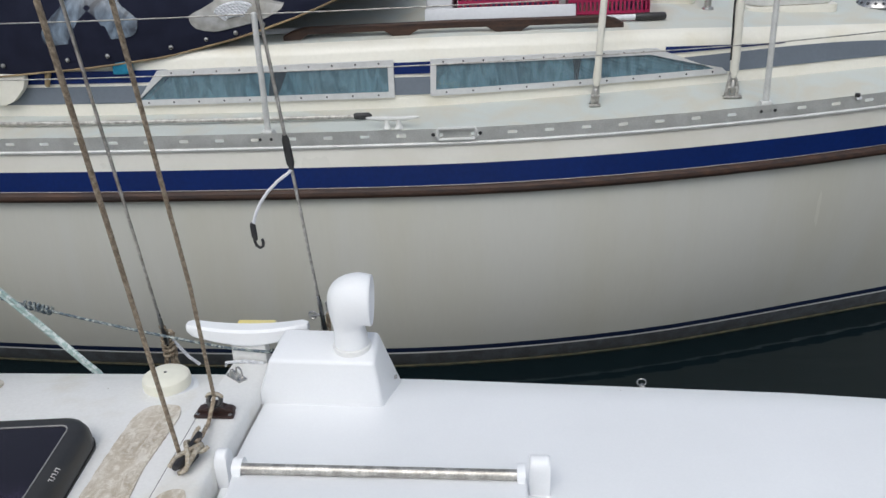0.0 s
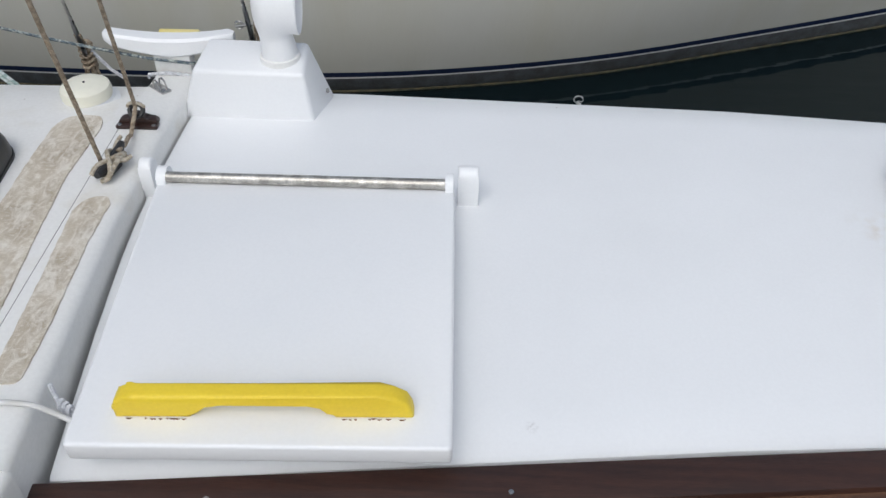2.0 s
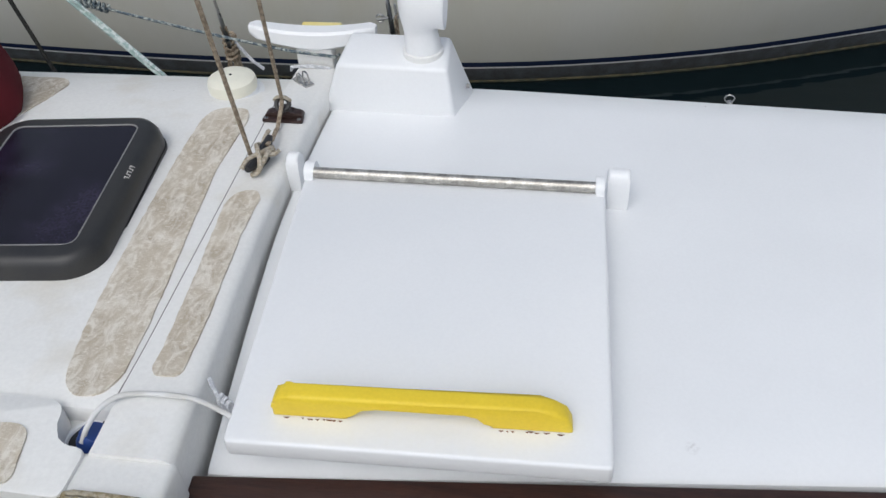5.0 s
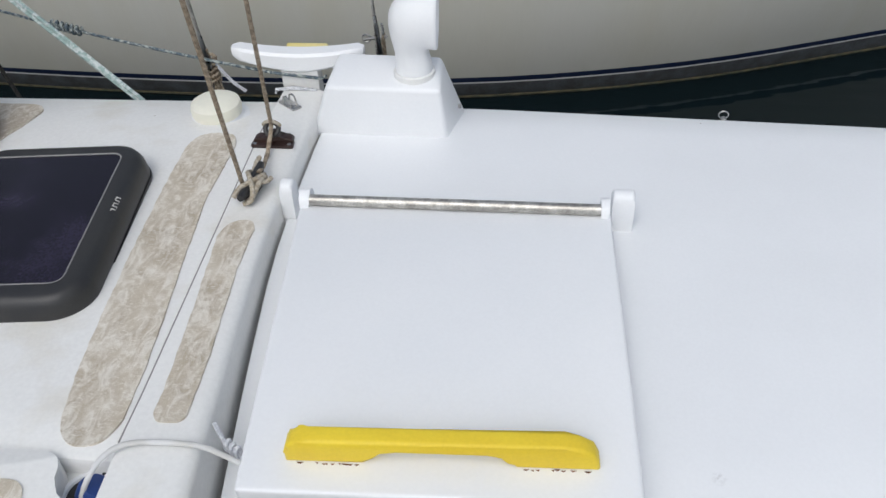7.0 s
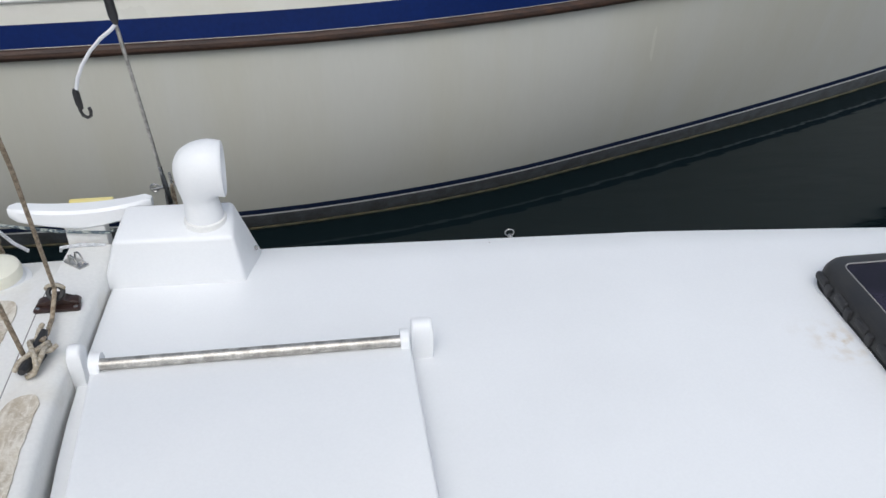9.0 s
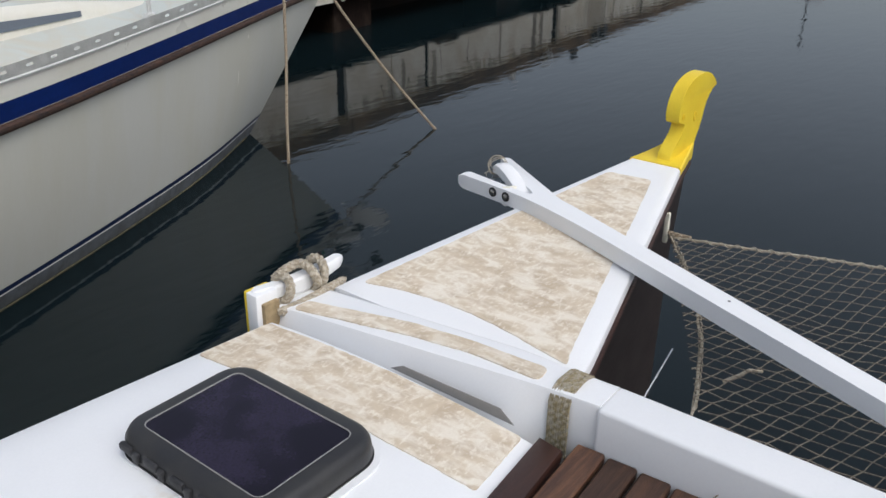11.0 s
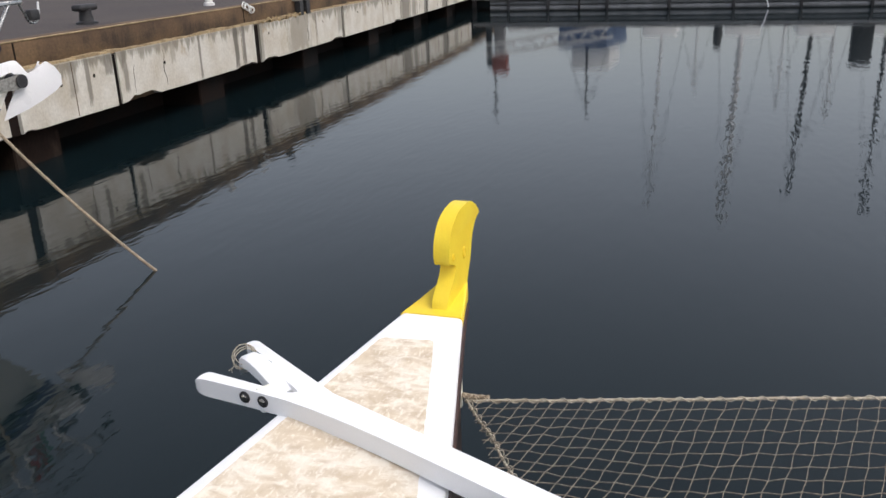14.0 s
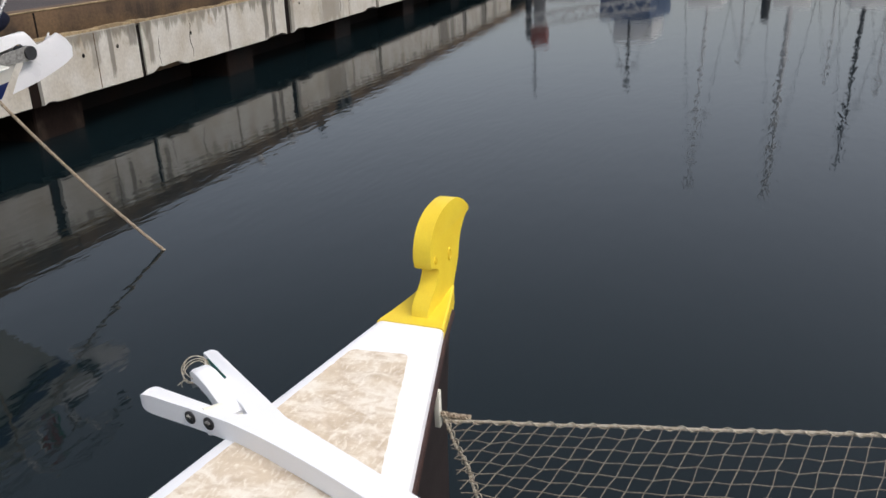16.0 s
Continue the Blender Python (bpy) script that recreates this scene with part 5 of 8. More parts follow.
for x0, x1 in ((-0.083, -0.055), (0.611, 0.656)):
    bm = bm_new()
    prism(bm, [(0.049, 1.0)] + spline([(0.049, 1.06), (0.050, 1.092), (0.056, 1.110), (0.070, 1.117), (0.085, 1.111), (0.093, 1.092), (0.095, 1.06)], 4) + [(0.095, 1.0)], x0, x1, SIDE, 0.006, 3)
    part("hinge_knuckle", bm, WHITE, hatch)
bm = bm_new()
hp = [(0.086, 0.0)] + spline([(0.086, 0.018), (0.090, 0.034), (0.101, 0.046), (0.122, 0.051)], 3) + [(0.503, 0.051), (0.526, 0.047), (0.546, 0.034), (0.554, 0.016), (0.556, 0.0), (0.432, 0.0), (0.427, 0.016), (0.414, 0.031), (0.392, 0.037), (0.255, 0.038), (0.228, 0.033), (0.212, 0.018), (0.206, 0.0)]
HM = Matrix.Translation((0.008, -0.579, LZ1)) @ Matrix.Rotation(radians(2.4), 4, "Z") @ Matrix(((1, 0, 0, 0), (0, 0, -1, 0), (0, 1, 0, 0), (0, 0, 0, 1)))
prism(bm, hp, 0.003, 0.035, HM, 0.007, 3)
part("handle", bm, YELLOW, hatch, "yellow painted wooden grab handle")
bm = bm_new()
srand = random.Random(9)
for k in range(22):
    x = srand.uniform(0.10, 0.205) if k % 2 else srand.uniform(0.44, 0.555)
    yb = -0.6145 + 0.042 * x + srand.uniform(-0.0012, 0.0012)
    prism(bm, [(x, yb), (x + srand.uniform(0.003, 0.012), yb + 0.0005), (x + 0.004, yb - 0.0025)], LZ1 - 0.001, LZ1 + 0.0008)
tagged(part("rust_flecks", bm, RUST, hatch), "brown chipped paint flecks", kind="stuff")

# ---- vent box and cowl ----
vent = thing("ventilator_box", (0.1, 0.45, 1.03), "white dorade box with a cowl ventilator", "ventilator")
bm = bm_new()
lo = [(-0.103, 0.405), (0.238, 0.395), (0.268, 0.54), (-0.088, 0.545)]
hi = [(-0.052, 0.402), (0.226, 0.393), (0.214, 0.532), (-0.041, 0.540)]
zlo, zhi = 1.012, (1.150, 1.149, 1.167, 1.169)
pts = [[Vector((x, y, zlo)) for x, y in lo], [Vector((x, y, z)) for (x, y), z in zip(hi, zhi)]]
vs, _ = sheet(bm, pts, closed=True)
bm.faces.new(vs[1])
bm.faces.new(vs[0][::-1])
bmesh.ops.bevel(bm, geom=[e for e in bm.edges if max(v.co.z for v in e.verts) > 1.1], offset=0.011, segments=3, affect="EDGES", profile=0.5)
part("box", bm, WHITE, vent)
C0 = Vector((0.156, 0.464, 1.163))
bm = bm_new()
lathe(bm, [(0.050, -0.012), (0.050, 0.000), (0.049, 0.003), (0.046, 0.0045), (0.040, 0.006)], 32, C0)
part("base_ring", bm, WORN_WHITE, vent)
bm = bm_new()
n = 32
rings = []
COWL = (((0.045, -0.012), (-0.045, -0.012), 0.045), ((0.043, 0.02), (-0.044, 0.02), 0.0435), ((0.038, 0.048), (-0.0435, 0.05), 0.0415), ((0.036, 0.061), (-0.046, 0.070), 0.043),
        ((0.036, 0.065), (-0.051, 0.100), 0.049), ((0.036, 0.066), (-0.0535, 0.132), 0.054), ((0.036, 0.066), (-0.050, 0.163), 0.058), ((0.037, 0.066), (-0.034, 0.190), 0.060),
        ((0.039, 0.066), (-0.006, 0.207), 0.061), ((0.045, 0.065), (0.028, 0.213), 0.061), ((0.056, 0.063), (0.060, 0.206), 0.061))
for k in range(4 * (len(COWL) - 1) + 1):
    pu, pz, qu, qz, half = [smooth_at(k / 4, list(range(len(COWL))), [pick(row) for row in COWL]) for pick in (lambda r: r[0][0], lambda r: r[0][1], lambda r: r[1][0], lambda r: r[1][1], lambda r: r[2])]
    p, q = Vector((pu, 0, pz)), Vector((qu, 0, qz))
    mid, arm = (p + q) / 2, (p - q) / 2
    rings.append([mid + arm * math.cos(2 * math.pi * j / n) + Vector((0, half * math.sin(2 * math.pi * j / n), 0)) for j in range(n)])
mouth = rings[-1]
cm = sum(mouth, Vector()) / n
for k, back in ((0.96, 0.002), (0.93, -0.003), (0.88, -0.025), (0.7, -0.055)):
    rings.append([cm + (p - cm) * k + Vector((back, 0, 0)) for p in mouth])
vs, _ = sheet(bm, rings, closed=True)
bm.faces.new(vs[-1])
bmesh.ops.recalc_face_normals(bm, faces=bm.faces)
bmesh.ops.transform(bm, matrix=Matrix.Translation(C0) @ Matrix.Rotation(radians(3), 4, "Z") @ Matrix.Diagonal((1, 1, 0.94, 1)), verts=bm.verts)
part("cowl", bm, WHITE, vent, "white bent cowl with round mouth", smooth=60)
bm = bm_new()
for k in range(9):
    x = (-0.045 + 0.012 * k) if k < 5 else (0.03 + 0.014 * (k - 5) if k < 8 else 0.222)
    box(bm, (x, 0.3985 - 0.03 * (x + 0.05), 1.0165), (srand.uniform(0.003, 0.012), 0.0025, 0.0015))
tagged(part("rust_line", bm, RUST, vent), "thin rust line along the foot", kind="stuff")
bm = bm_new()
box(bm, (0.258, 0.50, 1.045), (0.008, 0.008, 0.012), 0.002, 1)
part("drain", bm, SEAL, vent)

# deck eye
t = thing("deck_eye", (0.912, 0.535, 1.008), "small steel ring eye at the deck edge", "eye ring")
bm = bm_new()
tube(bm, [(0.91 + 0.012 * math.cos(a), 0.532, 1.018 + 0.010 * math.sin(a)) for a in np.linspace(0, 2 * math.pi, 17)[:-1]], 0.0016, 6, True)
part("ring", bm, STEEL, t)
bm = bm_new()
lathe(bm, [(0.008, 0), (0.007, 0.004), (0.003, 0.006)], 10, (0.912, 0.532, 1.006))
part("base", bm, STEEL, t)


# ---- deck hatches ----
def deck_hatch(x0, x1, y0, y1, z, letter_side=None, latches=0, turn=0.0):
    t = thing("deck_hatch", ((x0 + x1) / 2, (y0 + y1) / 2, z), "black framed deck hatch with smoked acrylic pane", "deck hatch", "deck hatches")
    bm = bm_new()
    rows = []
    for grow, h in ((0.0, -0.012), (0.004, 0.012), (0.0, 0.038), (-0.008, 0.052), (-0.020, 0.0575), (-0.045, 0.0585), (-0.047, 0.056)):
        rows.append([Vector((x, y, z + h)) for x, y in rrect(x0 - grow, x1 + grow, y0 - grow, y1 + grow, 0.075 + grow, 8)])
    vs, _ = sheet(bm, rows, closed=True)
    body = part("frame", bm, BLACK_PLASTIC, t, "black moulded plastic frame", smooth=50)
    bm = bm_new()
    g = 0.047
    prism(bm, rrect(x0 + g, x1 - g, y0 + g, y1 - g, 0.022), z + 0.03, z + 0.0565)
    part("pane", bm, SMOKED, t, "smoked acrylic pane")
    bm = bm_new()
    tube(bm, [(x, y, z + 0.0575) for x, y in rrect(x0 + g, x1 - g, y0 + g, y1 - g, 0.022)], 0.0018, 5, True)
    part("seal", bm, SEAL, t, "thin pale seal")
    bm = bm_new()
    prism(bm, rrect(x0 - 0.006, x1 + 0.006, y0 - 0.006, y1 + 0.006, 0.08, 8), z - 0.02, z + 0.006)
    part("gasket", bm, BLACK_PLASTIC, t)
    for k in range(latches):
        bm = bm_new()
        y = y0 + (y1 - y0) * (k + 0.7) / (latches + 0.4)
        box(bm, (x0 - 0.002, y, z + 0.03), (0.016, 0.045, 0.02), 0.006, 2)
        box(bm, (x0 - 0.004, y - 0.035, z + 0.022), (0.014, 0.02, 0.028), 0.005, 2)
        part("latch", bm, IRON, t)
    if letter_side:
        tilt = Matrix.Rotation(radians(35), 4, "Y")
        for k in range(5):
            bm = bm_new()
            yk = letter_side - 0.0095 * k
            box(bm, (x1 - 0.0135, yk, z + 0.0548), (0.0105, 0.0018, 0.0012), 0.0, 1, tilt)
            box(bm, (x1 - 0.0135 + (0.0035 if k % 2 else -0.0035), yk - 0.003, z + 0.0548 + (-0.0025 if k % 2 else 0.0025)), (0.0020, 0.0055, 0.0012), 0.0, 1, tilt)
            part("lettering_bar", bm, LETTER, body, "small pale lettering bar")
    if turn:
        c = Vector(((x0 + x1) / 2, (y0 + y1) / 2, z))
        about = Matrix.Translation(c) @ Matrix.Rotation(turn, 4, "Z") @ Matrix.Translation(-c)
        for ob in t.children_recursive:
            ob.data.transform(about)
    return t


deck_hatch(1.590, 1.955, -0.237, 0.245, 1.026, None, 5)
deck_hatch(-0.758, -0.373, -0.353, 0.157, 1.078, -0.05, 0, radians(6.5))
bm = bm_new()
prism(bm, rrect(1.578, 1.966, -0.262, 0.262, 0.09, 8), 1.0, 1.029, None, 0.0)
part("hatch_plinth", bm, WHITE_DECK, catamaran)

# mushroom ventilator
t = thing("mushroom_ventilator", (-0.338, 0.415, 1.05), "ivory plastic mushroom ventilator", "ventilator")
bm = bm_new()
lathe(bm, [(0.078, 0), (0.078, 0.004), (0.066, 0.007), (0.058, 0.018)], 32, (-0.338, 0.415, 1.048))
part("base", bm, WHITE, t)
bm = bm_new()
lathe(bm, [(0.056, 0.014), (0.061, 0.016), (0.063, 0.032), (0.060, 0.044), (0.049, 0.051), (0.03, 0.0535), (0.003, 0.054)], 32, (-0.338, 0.415, 1.048))
part("cap", bm, IVORY, t)
bm = bm_new()
lathe(bm, [(0.004, 0), (0.003, 0.002)], 8, (-0.338, 0.415, 1.102))
part("screw", bm, IRON, t)

# ---- gear on the aft beam ----
def wooden_cleat(parent_name, label, c, axis, length, width, z, lift, group, yellow=True, post_h=0.09, post_l=0.10):
    """A long white horn cleat on a post, its upper side dished, with a yellow outer edge."""
    t = thing(parent_name, c, label, "cleat", group)
    d = Vector(axis).normalized()
    s = Vector((-d.y, d.x, 0))
    bm = bm_new()
    rows = []
    n = 20
    for i in range(n + 1):
        u = -1 + 2 * i / n
        top = z + lift * u * u
        bot = z - 0.052 + (lift + 0.016) * abs(u) ** 1.5
        w = width * (1 - 0.25 * u * u) / 2
        if i in (0, n):
            w *= 0.6
            top -= 0.006
            bot += 0.006
        o = Vector(c) + d * (u * length / 2)
        ring = []
        for sy, zz in ((-1, bot + 0.006), (-0.75, bot), (0.75, bot), (1, bot + 0.006), (1, top - 0.007), (0.75, top), (-0.75, top), (-1, top - 0.007)):
            p = o + s * (w * sy)
            ring.append(Vector((p.x, p.y, zz)))
        rows.append(ring)
    vs, _ = sheet(bm, rows, closed=True)
    bm.faces.new(vs[0][::-1])
    bm.faces.new(vs[-1])
    bmesh.ops.recalc_face_normals(bm, faces=bm.faces)
    part("horn", bm, WHITE, t)
    bm = bm_new()
    box(bm, (c[0], c[1], z - 0.045 - post_h / 2), (post_l if abs(d.x) > 0.5 else width * 0.8, width * 0.8 if abs(d.x) > 0.5 else post_l, post_h), 0.008, 2)
    part("post", bm, WORN_WHITE, t)
    return t, d, s


t, d, s = wooden_cleat("mooring_cleat", "white wooden horn cleat with a yellow edge on the beam end", (-0.158, 0.575, 1.055), (1, 0.02, 0), 0.340, 0.052, 1.152, 0.018, "wooden mooring cleats")
bm = bm_new()
prism(bm, round_poly([(-0.196, 0.60), (-0.092, 0.60), (-0.088, 0.622), (-0.200, 0.622)], 0.008, 2), 1.105, 1.150, None, 0.004, 2)
part("edge_block", bm, FADED_YELLOW, t, "faded yellow outer block")
bm = bm_new()
for k in range(2):
    tube(bm, [(-0.225, 0.545 + 0.01 * k, 1.045), (-0.222, 0.54, 1.058), (-0.17, 0.538, 1.062 + 0.004 * k), (-0.115, 0.54, 1.058), (-0.108, 0.56, 1.04), (-0.09, 0.575, 0.98)], 0.0038, 7)
part("cord_turn", bm, ROPE_WHITE, t, "pale cord round the post")

t = thing("pad_eye", (-0.160, 0.448, 1.066), "small stainless pad eye on the beam", "pad eye")
bm = bm_new()
pc = Vector((-0.160, 0.448, beam_top(0.448) + 0.001))
box(bm, pc + Vector((0, 0, 0.003)), (0.064, 0.027, 0.006), 0.0025, 2, Matrix.Rotation(radians(-40), 4, "Z"))
part("base", bm, STEEL, t)
for k in (-1, 1):
    bm = bm_new()
    a = pc + Vector((0.006 * k, 0.006 * k, 0.004))
    tube(bm, [a + Vector((-0.012, 0.008, 0)), a + Vector((-0.008, 0.006, 0.020)), a + Vector((0.0, 0, 0.025)), a + Vector((0.008, -0.006, 0.020)), a + Vector((0.012, -0.008, 0))], 0.0025, 6)
    part("bow", bm, STEEL, t)

t = thing("fairlead_block", (-0.155, 0.285, 1.084), "dark brown fibre fairlead block on the beam", "fairlead")
FB = Vector((-0.148, 0.262, beam_top(0.262)))
bm = bm_new()
prism(bm, round_poly([(-0.051, -0.030), (0.051, -0.030), (0.046, 0.004), (0.030, 0.012), (-0.030, 0.012), (-0.046, 0.004)], 0.008, 3), 0.0, 0.009, Matrix.Translation(FB), 0.003, 2)
part("base", bm, BROWN_PLASTIC, t)
bm = bm_new()
prism(bm, spline([(-0.046, 0.006), (-0.043, 0.015), (-0.030, 0.019), (-0.018, 0.018), (-0.012, 0.027), (0.0, 0.030), (0.012, 0.027), (0.018, 0.018), (0.030, 0.019), (0.043, 0.015), (0.046, 0.006)], 3), -0.010, 0.014, Matrix.Translation(FB) @ Matrix(((1, 0, 0, 0), (0, 0, -1, 0), (0, 1, 0, 0), (0, 0, 0, 1))), 0.004, 2)
part("saddle", bm, BROWN_PLASTIC, t)
for k in (-1, 1):
    bm = bm_new()
    lathe(bm, [(0.005, 0), (0.0045, 0.0015), (0.001, 0.002)], 10, FB + Vector((0.040 * k, -0.022, 0.0088)))
    part("screw", bm, STEEL, t)
bm = bm_new()
cc = FB + Vector((0, -0.004, 0.038))
tube(bm, [cc + Vector((0.0155 * math.cos(a), 0.009 * math.sin(a), 0.012 * math.sin(a))) for a in np.linspace(0, 2 * math.pi, 21)[:-1]], 0.0058, 8, True)
part("eye", bm, BLACK_PLASTIC, t)
bm = bm_new()
tube(bm, [cc + Vector((0.020 * math.cos(a), 0.004 - 0.008 * math.sin(a), 0.004 + 0.018 * math.sin(a))) for a in np.linspace(0.2, math.pi - 0.2, 11)], 0.004, 6)
part("rope_ring", bm, ROPE_LIGHT, t)

t = thing("jam_cleat", (-0.142, 0.06, 1.09), "small black cleat with rope belayed on it", "cleat")
JC = Vector((-0.142, 0.060, beam_top(0.060)))
bm = bm_new()
jd = Vector((0.10, 0.99, 0)).normalized()
tube(bm, [JC + jd * u + Vector((0, 0, h)) for u, h in ((-0.062, 0.030), (-0.045, 0.027), (-0.02, 0.022), (0.02, 0.022), (0.045, 0.027), (0.062, 0.034))], [0.007, 0.011, 0.0135, 0.0135, 0.011, 0.007], 10)
box(bm, JC + Vector((0, 0, 0.009)), (0.022, 0.05, 0.02), 0.004, 2, Matrix.Rotation(radians(-11), 4, "Z"))
part("horn", bm, BLACK_PLASTIC, t)

# running lines of the rig
t = thing("running_line", JC, "brown three-strand running line from the jam cleat", "rope", "running lines of the rig")
R1B, R1T = Vector((-0.160, 0.058, 1.10)), Vector((0.025, -0.70, 3.6))
bm = bm_new()
tube(bm, [R1B, (-0.138, -0.05, 1.5), (-0.075, -0.30, 2.3), R1T], 0.0050, 8)
part("line", bm, ROPE_THIN, t)
t = thing("running_line", FB, "brown three-strand running line through the fairlead", "rope", "running lines of the rig")
R2B, R2T = cc + Vector((0, 0, 0.012)), Vector((0.035, -0.55, 3.6))
bm = bm_new()
tube(bm, [R2B, (-0.09, 0.10, 1.5), (-0.042, -0.15, 2.3), R2T], 0.0048, 8)
part("line", bm, ROPE_THIN, t)
bm = bm_new()
tube(bm, [cc + Vector((0, 0, 0.01)), cc + Vector((0.002, -0.02, 0.0)), cc + Vector((0.0, -0.06, -0.03)), JC + Vector((0.004, 0.105, 0.020)), JC + Vector((0.009, 0.065, 0.024)), JC + Vector((0.010, 0.025, 0.034))], 0.0052, 8)
part("tail", bm, ROPE, t)
bm = bm_new()
JS = Vector((jd.y, -jd.x, 0))
cross = [(-0.052, -0.020, 0.022), (-0.034, -0.010, 0.036), (-0.006, 0.010, 0.038), (0.026, 0.018, 0.030), (0.046, 0.006, 0.014), (0.050, -0.012, 0.016), (0.030, -0.018, 0.030), (0.0, -0.002, 0.043), (-0.030, 0.016, 0.036), (-0.048, 0.018, 0.018), (-0.056, 0.002, 0.012)]
tube(bm, [JC + jd * a + JS * b + Vector((0, 0, c)) for a, b, c in spline(cross, 5)], 0.0054, 7)
loop = [(0.030, 0.020, 0.022), (0.0, 0.022, 0.034), (-0.028, 0.022, 0.030), (-0.044, 0.012, 0.014), (-0.034, -0.004, 0.012)]
tube(bm, [JC + jd * a + JS * b + Vector((0, 0, c)) for a, b, c in spline(loop, 5)], 0.0054, 7)
tail = [(-0.010, 0.008, 0.030), (0.002, 0.022, 0.028), (0.010, 0.032, 0.026), (0.022, 0.038, 0.028)]
tube(bm, [JC + jd * a + JS * b + Vector((0, 0, c)) for a, b, c in spline(tail, 5)], 0.0050, 7)
top = [(0.040, -0.012, 0.022), (0.058, -0.010, 0.034), (0.070, -0.006, 0.040), (0.078, -0.012, 0.034), (0.070, -0.018, 0.024)]
tube(bm, [JC + jd * a + JS * b + Vector((0, 0, c)) for a, b, c in spline(top, 5)], 0.0048, 7)
part("belay", bm, ROPE_LIGHT, t)


def shroud(base, top, label, toggles=False, extra=""):
    t = thing("shroud", base, label, "shroud", "shrouds of the catamaran")
    base, top = Vector(base), Vector(top)
    dirn = (top - base).normalized()
    bm = bm_new()
    tube(bm, [base + dirn * 0.16, top], 0.0042, 8)
    part("wire", bm, DULL_STEEL, t)
    bm = bm_new()
    tube(bm, [base + dirn * 0.04, base + dirn * 0.05, base + dirn * 0.15, base + dirn * 0.20], [0.004, 0.0065, 0.0065, 0.0045], 8)
    part("terminal", bm, STEEL, t)
    return t, base, dirn


SH1, b1, d1 = shroud((-0.442, 0.675, 1.00), (-0.195, -0.28, 3.6), "wire shroud with a lashed lanyard at its foot")
lr = random.Random(3)
for k in range(7):
    bm = bm_new()
    a = lr.uniform(-0.012, 0.012)
    o = lr.uniform(-0.010, 0.010)
    tube(bm, [b1 + Vector((a, 0, -0.10)), b1 + Vector((a + 0.012 * (-1) ** k, o, -0.03)), b1 + Vector((a * 0.6, o, 0.05)), b1 + d1 * 0.13 + Vector((0.006 * (-1) ** k, 0, 0))], 0.0045, 6)
    part("lanyard_turn", bm, ROPE, SH1)
bm = bm_new()
tube(bm, coil_path(b1 + Vector((0, 0, 0.0)), (1, 0, 0), (0, 1, 0.3), 0.018, 5, 0.016, 10), 0.0045, 6)
part("lanyard", bm, ROPE, SH1, "coiled natural rope lanyard")
bm = bm_new()
tube(bm, [b1 + Vector((0.01, 0, 0.06)), b1 + Vector((0.03, 0, 0.03)), b1 + Vector((0.055, 0, -0.005)), b1 + Vector((0.085, 0, -0.03))], 0.005, 7)
part("tail", bm, ROPE_WHITE, SH1, "pale rope tail")
SH2, b2, d2 = shroud((0.036, 0.672, 1.05), (0.105, -0.28, 3.6), "wire shroud with shackle and shock cord")
bm = bm_new()
for k in (-1, 1):
    tube(bm, [b2 + Vector((0.008 * k, 0, 0.13)), b2 + Vector((0.011 * k, 0, 0.06)), b2 + Vector((0.008 * k, 0, -0.06))], 0.004, 6)
tube(bm, [b2 + Vector((-0.045, 0, 0.085)), b2 + Vector((0.02, 0, 0.095))], 0.0045, 8)
tube(bm, [b2 + Vector((-0.035 + 0.011 * math.cos(a), 0.0, 0.088 + 0.011 * math.sin(a))) for a in np.linspace(0, 2 * math.pi, 13)[:-1]], 0.003, 6, True)
part("shackle", bm, STEEL, SH2, "steel shackle and pin")
for k in range(5):
    bm = bm_new()
    tube(bm, [b2 + Vector((0.010 * (-1) ** k, 0.004 * k - 0.008, 0.10)), b2 + Vector((0.014 * math.sin(k), 0.004 * k - 0.01, 0.0)), b2 + Vector((0.01 * (-1) ** (k + 1), 0, -0.1))], 0.004, 6)
    part("lanyard_turn", bm, ROPE, SH2)

# shock cord with hooks on the second shroud
t = thing("shock_cord", b2 + d2 * 0.6, "white shock cord with black plastic hooks on the shroud", "shock cord")
TG = b2 + d2 * 0.69
bm = bm_new()
tube(bm, [TG + d2 * 0.045, TG + d2 * 0.03, TG - d2 * 0.035, TG - d2 * 0.055], [0.005, 0.009, 0.010, 0.005], 10)
part("upper_hook", bm, BLACK_PLASTIC, t, "black plastic clip")
HK = TG + Vector((-0.108, 0, -0.192))
bm = bm_new()
tube(bm, [TG - d2 * 0.055, TG + Vector((-0.010, 0.01, -0.060)), TG + Vector((-0.036, 0.01, -0.078)), TG + Vector((-0.062, 0.008, -0.103)), TG + Vector((-0.084, 0.005, -0.132)), TG + Vector((-0.098, 0.002, -0.158)), TG + Vector((-0.105, 0, -0.180)), HK], 0.0040, 9)
part("cord", bm, GREY_BOARD, t)
bm = bm_new()
tube(bm, [HK + Vector((0, 0, 0.012)), HK + Vector((0, 0, 0.004)), HK + Vector((0.001, 0, -0.022)), HK + Vector((0.003, 0, -0.034))], [0.005, 0.0075, 0.0075, 0.005], 10)
tube(bm, [HK + Vector((0.0, 0, -0.020)), HK + Vector((0.0, 0, -0.038)), HK + Vector((0.004, 0, -0.049)), HK + Vector((0.012, 0, -0.054)), HK + Vector((0.019, 0, -0.050)), HK + Vector((0.021, 0, -0.040)), HK + Vector((0.019, 0, -0.031))], 0.0038, 8)
part("lower_hook", bm, BLACK_PLASTIC, t, "open black plastic hook")

